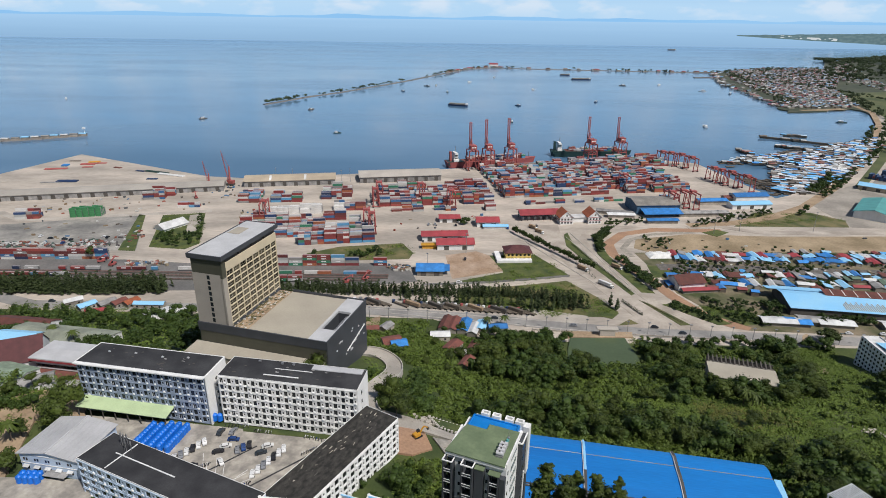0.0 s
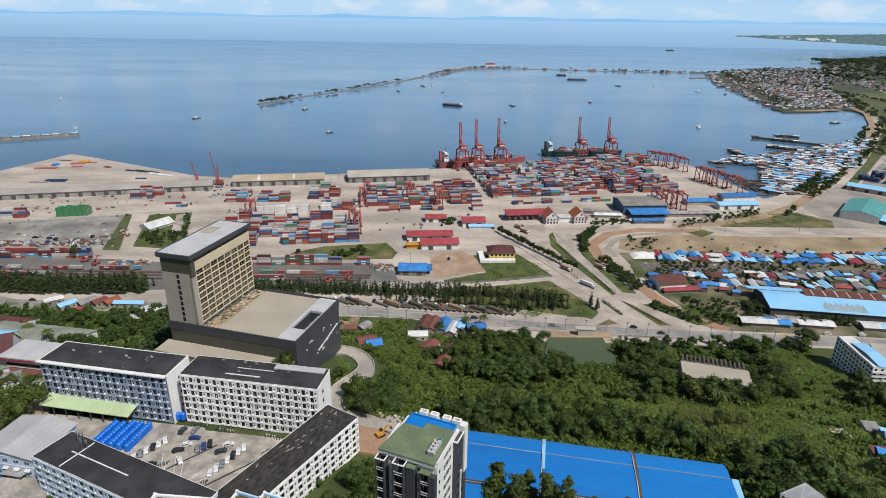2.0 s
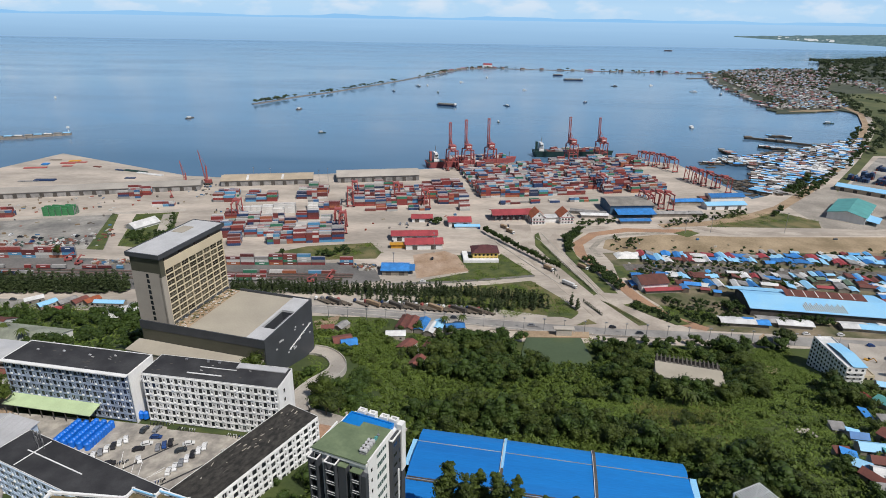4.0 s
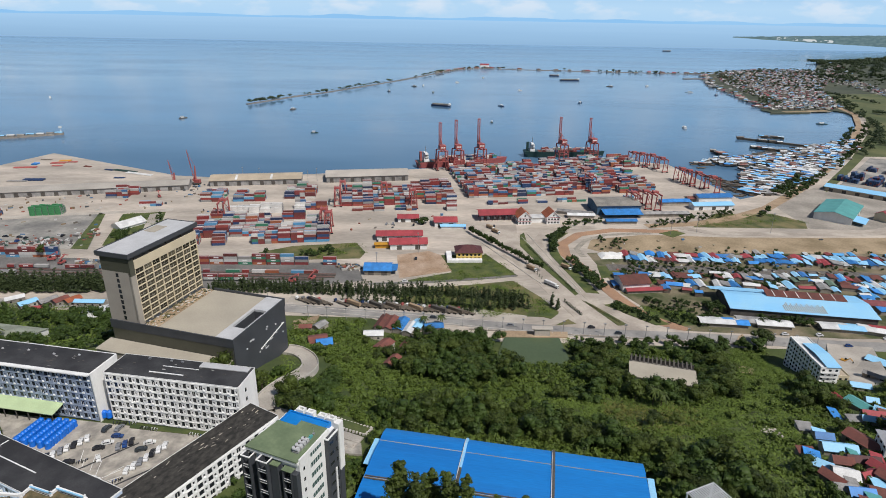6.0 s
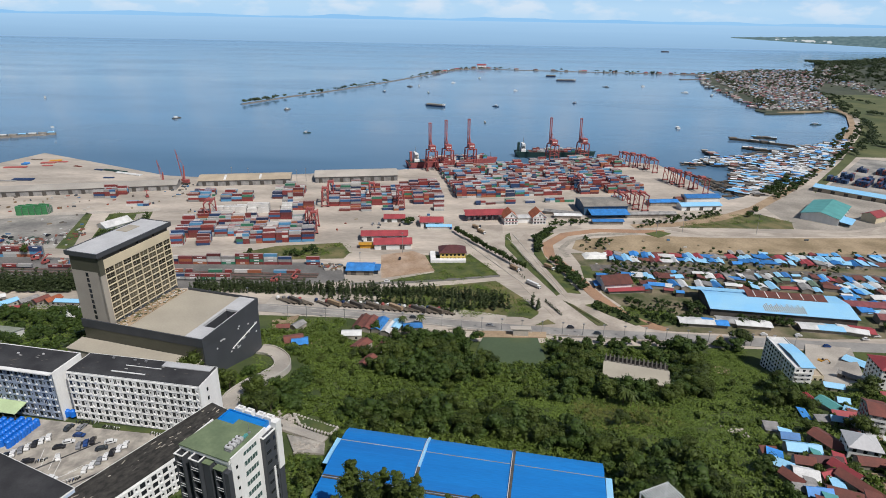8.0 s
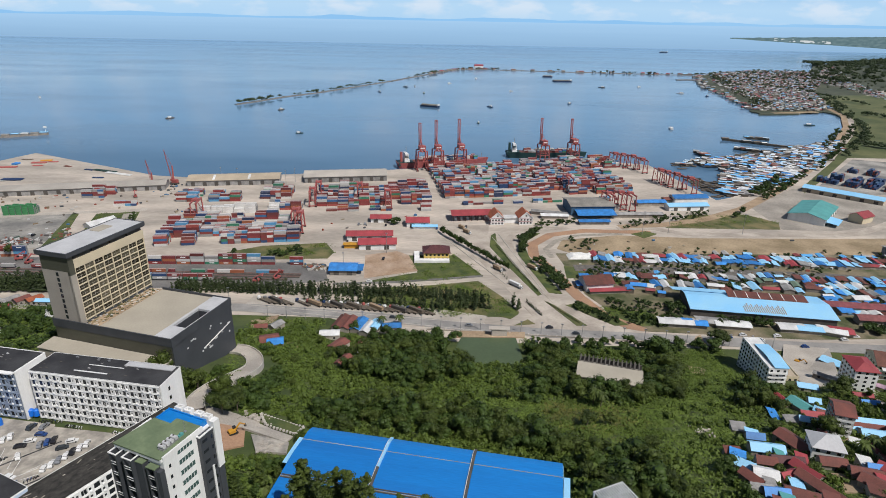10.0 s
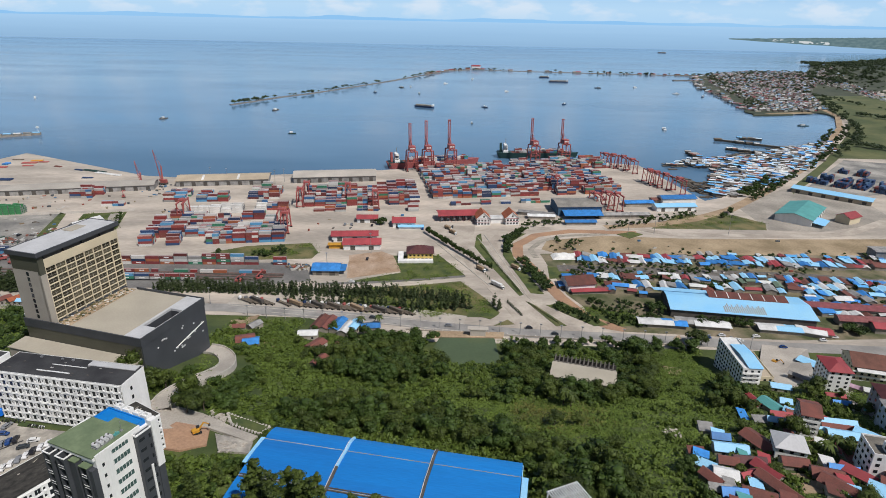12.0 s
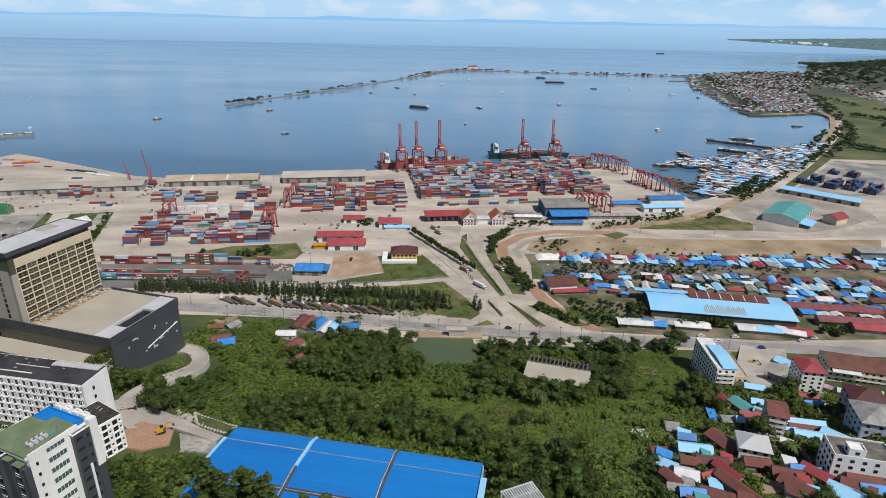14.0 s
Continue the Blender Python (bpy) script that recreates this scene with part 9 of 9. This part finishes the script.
for ring in ([(256, 383), (261, 387), (258.7, 366.7), (250.6, 372.7)], [(-30.0, 340.2), (-22.7, 350.3), (-21.2, 330.0), (-26.1, 321.0)], [(-70, 384), (-54, 399), (-51.7, 370.0), (-62.8, 361.4)], [(233.1, 339.6), (244.3, 334.7), (237.3, 319.5), (231.1, 322.2)],
             [(232.5, 194.0), (245.4, 192.8), (238.1, 179.9), (226.0, 179.1)]):
    on_hill("bare_patch", ring, dirt, "patch of bare orange earth", "ground", 0.7)
on_hill("village_lane", [(328.0, 305.4), (334.0, 306.0), (312.1, 268.0), (308.3, 267.6)], concrete, "narrow concrete lane", "lane", 0.4)
on_hill("village_lane", [(306.5, 255.8), (310.1, 256.1), (282.3, 188.7), (274.8, 178.4), (279.0, 192.8)], concrete, "narrow concrete lane", "lane", 0.6)
on_hill("village_lane", [(260.8, 231.5), (291.5, 224.5), (288.5, 220.2), (256.9, 226.6)], dirt, "earth lane between gardens", "lane", 0.6)
on_hill("hotel_yard", [(316.3, 376.6), (346.1, 372.2), (318.3, 314.5), (293.0, 302.3), (293.2, 333.8)], concrete, "concrete yard beside the hotel", "yard", 0.5)


lawn_ring = [(-9.8, 226.4), (12.0, 220.6), (10.0, 212.7), (-4.2, 216.7)]
edging = thing("garden_edging", pose(0, 0, 0), "low pale stone edging round the small lawn", "edging", kind="structure")
for i in range(4):
    a, b = Vector(lawn_ring[i - 1]), Vector(lawn_ring[i])
    n = int((b - a).length / 1.6)
    for k in range(n):
        q = a.lerp(b, (k + 0.5) / n)
        part("stone", Shape().obox(q.x, q.y, ground_at(q.x, q.y) + 0.9, 1.1, 0.7, 0.9, (k * 37) % 90), kerb_mat, edging)


def digger(p, z, deg, label):
    t = thing("excavator", pose(p[0], p[1], z, 0, 0, deg), label, "excavator")
    for y in (-1.2, 0.7):
        part("track", Shape().box(-1.9, y, 0, 1.9, y + 0.5, 0.8), rubber, t)
    part("body", Shape().box(-1.8, -1.2, 0.9, 1.0, 1.2, 1.9), yellow_paint, t)
    part("cab", Shape().box(0.2, 0.2, 1.9, 1.5, 1.2, 2.9), glass, t)
    part("boom", Shape().beam((1.0, -0.3, 1.6), (3.2, -0.3, 4.2), 0.5).beam((3.2, -0.3, 4.2), (5.2, -0.3, 2.6), 0.4), yellow_paint, t)
    part("bucket", Shape().box(4.9, -0.8, 1.6, 5.7, 0.2, 2.6), dark_wall, t)


dp = (-13.3, 202.7)
digger(dp, ground_at(*dp) + 1.0, 40, "orange excavator on raw earth")
dp = (312.2, 350.4)
digger(dp, ground_at(*dp) + 0.5, -40, "orange crane digger in the hotel yard")

# heaps of rubble
rub = Shape()
for c, n, sp in (((-38.2, 217.7), 60, 8), ((-9.4, 220.0), 60, 7), ((2.2, 199.7), 50, 5), ((198.2, 229.6), 40, 6)):
    for i in range(n):
        x, y = c[0] + crnd.gauss(0, sp / 2), c[1] + crnd.gauss(0, sp / 2)
        r = crnd.uniform(0.3, 1.1)
        rub.obox(x, y, ground_at(x, y) + 0.4, r * 1.6, r, r, crnd.uniform(0, 90))
solo("rubble_heaps", rub, concrete, "heaps of pale broken concrete", "rubble", kind="stuff")

# white trellis pavilion at the foot of the view
pv = thing("pavilion_roof", pose(*(134.7, 156.0), ground_at(*(134.7, 156.0)), 0, 0, 25), "white slatted pavilion roof on posts", "pavilion")
for i in range(14):
    part("slat", Shape().box(-6 + 0.9 * i, -4, 12.3, -5.7 + 0.9 * i, 4, 12.6), white_paint, pv)
for y in (-4, 0, 4):
    part("rail", Shape().box(-6.2, y - 0.15, 12.0, 6.4, y + 0.15, 12.3), white_paint, pv)
for x in (-5.8, 5.8):
    for y in (-3.8, 3.8):
        part("post", Shape().box(x - 0.2, y - 0.2, -2, x + 0.2, y + 0.2, 12.0), white_paint, pv)


# ---- lorries and road furniture ----
def lorry(p, z, deg, load, cabm, L=12.5):
    t = thing("lorry", pose(p[0], p[1], z, 0, 0, deg), "parked articulated lorry with flat trailer", "lorry", "lorries")
    part("trailer", Shape().box(-L / 2, -1.2, 1.1, L / 2, 1.2, 1.45), wood, t)
    if load:
        part("load", Shape().box(-L / 2 + 0.1, -1.2, 1.45, L / 2 - 0.3, 1.2, 4.0), load, t)
    part("cab", Shape().box(L / 2 + 0.4, -1.1, 0.7, L / 2 + 2.1, 1.1, 2.9), cabm, t)
    part("windscreen", Shape().box(L / 2 + 2.1, -0.95, 1.7, L / 2 + 2.15, 0.95, 2.6), glass, t)
    for x in (-L / 2 + 1, -L / 2 + 2.3, L / 2 + 1.6):
        for y in (-1.1, 1.1):
            w = part("wheel", wheel_me, rubber, t)
            w.location, w.scale = (x, y, 0), (1.6, 1.5, 1.6)


for i in range(30):
    q = Vector((-71, 419)).lerp(Vector((59, 407)), i / 29.0)
    if i not in (5, 6, 8):
        lorry((q.x, q.y + 2), 2.62, 148 + crnd.uniform(-5, 5), (None, None, dark_wall, None, None, wood, None, None, None, dirt, None)[i % 11], (white_paint, steel, navy, white_paint, crane_red)[i % 5], 13.5)
lorry((131, 463), 2.68, -48, white_sheet, white_paint)
for p in ((150, 502), (86, 607), (91, 594), (118, 497)):
    lorry(p, 2.68, -50, dirt, white_paint, 9)
for p, d in (((6, 463), 5), ((302, 380), 0), ((329.3, 372.3), 0), ((280, 383), 0), ((317, 387), 0), ((169, 382), 0), ((33, 399), -4), ((292, 387), 0), ((364, 384), 0), ((375, 389), 0), ((-315, 411), 0), ((151, 390), 0), ((91, 390), 0)):
    car(p, 2.72, d, 1.1, True, near=False)
for i in range(8):
    q = Vector((-436, 551)).lerp(Vector((-332, 546)), crnd.random())
    car((q.x + crnd.uniform(-6, 6), q.y + crnd.uniform(-16, 10)), 2.58, crnd.choice((0, 90)), 1.2, crnd.random() < 0.5, near=False)
for p in ((-166, 605), (-27, 612), (-20, 613), (3, 611), (12, 515), (59, 605), (87, 612), (91, 613)):
    car(p, 2.6, 90, 1.2, True, near=False)


def reach_stacker(p, deg):
    t = thing("reach_stacker", pose(p[0], p[1], 2.6, 0, 0, deg), "red reach stacker in the rail yard", "reach stacker", "reach stackers")
    part("body", Shape().box(-3.5, -1.7, 1.0, 3, 1.7, 2.6), crane_red, t)
    part("boom", Shape().beam((-3, 0, 3.6), (5, 0, 7.5), 0.8), crane_red, t)
    part("spreader", Shape().box(4.6, -3, 6.4, 5.6, 3, 6.9), crane_red, t)
    part("cab", Shape().box(-1.6, -0.8, 2.6, 0.2, 0.8, 4.2), glass, t)
    for x in (-2.5, 2.2):
        for y in (-1.8, 1.8):
            w = part("wheel", wheel_me, rubber, t)
            w.location, w.scale = (x, y, 0), (2.2, 2.2, 2.2)


for p, d in (((-321, 492), 30), ((-75, 465), 60), ((-90, 458), 10), ((-318, 695), 120), ((28, 720), 90), ((-307, 485), 80)):
    reach_stacker(p, d)

# pipes, beams and lumber on the reclaimed quay
for p, d, L, w, ma in (((-576, 825), 12, 30, 5, crane_red), ((-547, 856), 10, 20, 6, crane_red), ((-546, 871), 15, 16, 5, yellow_paint), ((-531, 864), 5, 14, 4, crane_red), ((-538, 839), 8, 14, 4, crane_red), ((-519, 760), 5, 26, 7, navy), ((-537, 753), 3, 26, 4, grey_sheet),
                       ((-425, 817), -18, 40, 5, hull_green), ((-398, 803), -18, 44, 5, white_sheet), ((-451, 822), -18, 14, 4, navy), ((-414, 780), 5, 14, 4, navy), ((-493, 839), -18, 12, 4, rust_sheet), ((-575, 846), 5, 8, 8, mid_blue), ((-578, 875), 5, 16, 3, wood)):
    t = thing("pipe_stack", pose(p[0], p[1], 2.5, 0, 0, d), "stack of pipes and beams laid on the quay", "pipes", "stacked goods")
    for k in range(4):
        part("pipe", Shape().beam((-L / 2, -w / 2 + w * k / 3.2, w * 0.12), (L / 2, -w / 2 + w * k / 3.2, w * 0.12), w / 3.4, n=6), ma, t)


def light_mast(p, h, z=2.5):
    t = thing("light_pole", pose(p[0], p[1], z), "tall grey floodlight pole", "light pole", "light poles")
    part("pole", Shape().cyl(0, 0, 0, h, 0.28, 6, 0.14), steel, t)
    part("lamp_head", Shape().box(-0.9, -0.4, h, 0.9, 0.4, h + 0.6), steel, t)


for p, h in (((13, 532), 20), ((279, 601), 26), ((309, 608), 26), ((-152, 774), 18), ((-219, 778), 18), ((-243, 782), 18), ((-142, 784), 18), ((-98, 415), 14), ((-23, 499), 12), ((451, 805), 30), ((391, 613), 22)):
    light_mast(p, h)
for i in range(26):
    q = Vector((-62, 398)).lerp(Vector((304.8, 371.1)), i / 25.0)
    light_mast((q.x, q.y - 1.5), 9)

# low wall with posts along the main road above the pond and the woods
road_wall = thing("road_wall", pose(0, 0, 0), "low pale retaining wall with posts along the main road", "wall", kind="structure")
for i in range(30):
    a, b = Vector((60, 383.5)).lerp(Vector((262, 371.5)), i / 30.0), Vector((60, 383.5)).lerp(Vector((262, 371.5)), (i + 1) / 30.0)
    part("wall_panel", Shape().beam((*a, 2.9), (*(a.lerp(b, 0.94)), 2.9), 0.9), shade_wall, road_wall)
    part("post", Shape().box(a.x - 0.3, a.y - 0.3, 1.8, a.x + 0.3, a.y + 0.3, 4.0), kerb_mat, road_wall)

# small things on the road and island edges
kerbs = Shape()
for a, b in (((74, 566), (125, 464)), ((118, 582), (153, 447)), ((125, 593), (155, 451)), ((-83, 414), (103, 394)), ((-46, 404), (107, 382))):
    kerbs.beam((*a, 2.75), (*b, 2.75), 0.5)
solo("kerb", kerbs, kerb_mat, "pale concrete kerb lines along the roads", "kerb", kind="structure")

# scrap and old vehicles along the lower edge of the lorry lot
scrap = Shape()
for c, n, sx, sy in (((-355, 536), 90, 14, 5), ((-405, 530), 60, 24, 4), ((-440, 528), 50, 16, 4), ((-330, 560), 20, 8, 8)):
    for i in range(n):
        scrap.obox(c[0] + crnd.gauss(0, sx), c[1] + crnd.gauss(0, sy), 2.5, crnd.uniform(1.5, 7.0), crnd.uniform(0.6, 2.2), crnd.uniform(0.5, 1.9), crnd.uniform(0, 180))
solo("scrap_heaps", scrap, palette_mat("scrap_paints", [(0.26, 0.10, 0.07), (0.10, 0.09, 0.09), (0.42, 0.41, 0.40), (0.20, 0.07, 0.05), (0.06, 0.10, 0.08), (0.55, 0.54, 0.52)], 0.9, True), "rusty scrap and old vehicles in heaps", "scrap", kind="stuff")

# ---- loose goods strewn over the yards ----
clut = Shape()
for ring, n in (([(-527, 676), (-313, 708), (-269, 653), (-481, 613)], 70), ([(-470, 599), (-349, 622), (-308, 524), (-412, 518)], 40), ([(-248, 650), (-216, 652), (-203, 612), (-241, 614)], 30), ([(-80, 628), (41, 657), (59, 614), (-35, 556), (-62, 588)], 40), ([(-299, 494), (-263, 496), (-258, 486), (-293, 483)], 90),
                ([(-60, 499), (-34, 498), (-38, 483), (-58, 487)], 60), ([(-328, 761), (-284, 755), (-267, 699), (-297, 697)], 40), ([(191, 573), (383, 599), (481, 596), (461, 566), (196, 547)], 14), ([(194, 520), (449, 520), (408, 485), (191, 474)], 60)):
    xs, ys = [p[0] for p in ring], [p[1] for p in ring]
    for k in range(n):
        x, y = crnd.uniform(min(xs), max(xs)), crnd.uniform(min(ys), max(ys))
        if inside(x, y, ring):
            clut.obox(x, y, 2.5, crnd.uniform(0.8, 4.5), crnd.uniform(0.8, 2.4), crnd.uniform(0.5, 2.2), crnd.uniform(0, 90))
solo("yard_goods", clut, palette_mat("goods_paints", [(0.5, 0.48, 0.44), (0.16, 0.14, 0.12), (0.30, 0.09, 0.06), (0.08, 0.09, 0.10), (0.30, 0.25, 0.17), (0.06, 0.16, 0.30), (0.5, 0.49, 0.47), (0.22, 0.16, 0.10)], 0.8, True), "small goods, crates and scrap strewn over yards", "goods", kind="stuff")
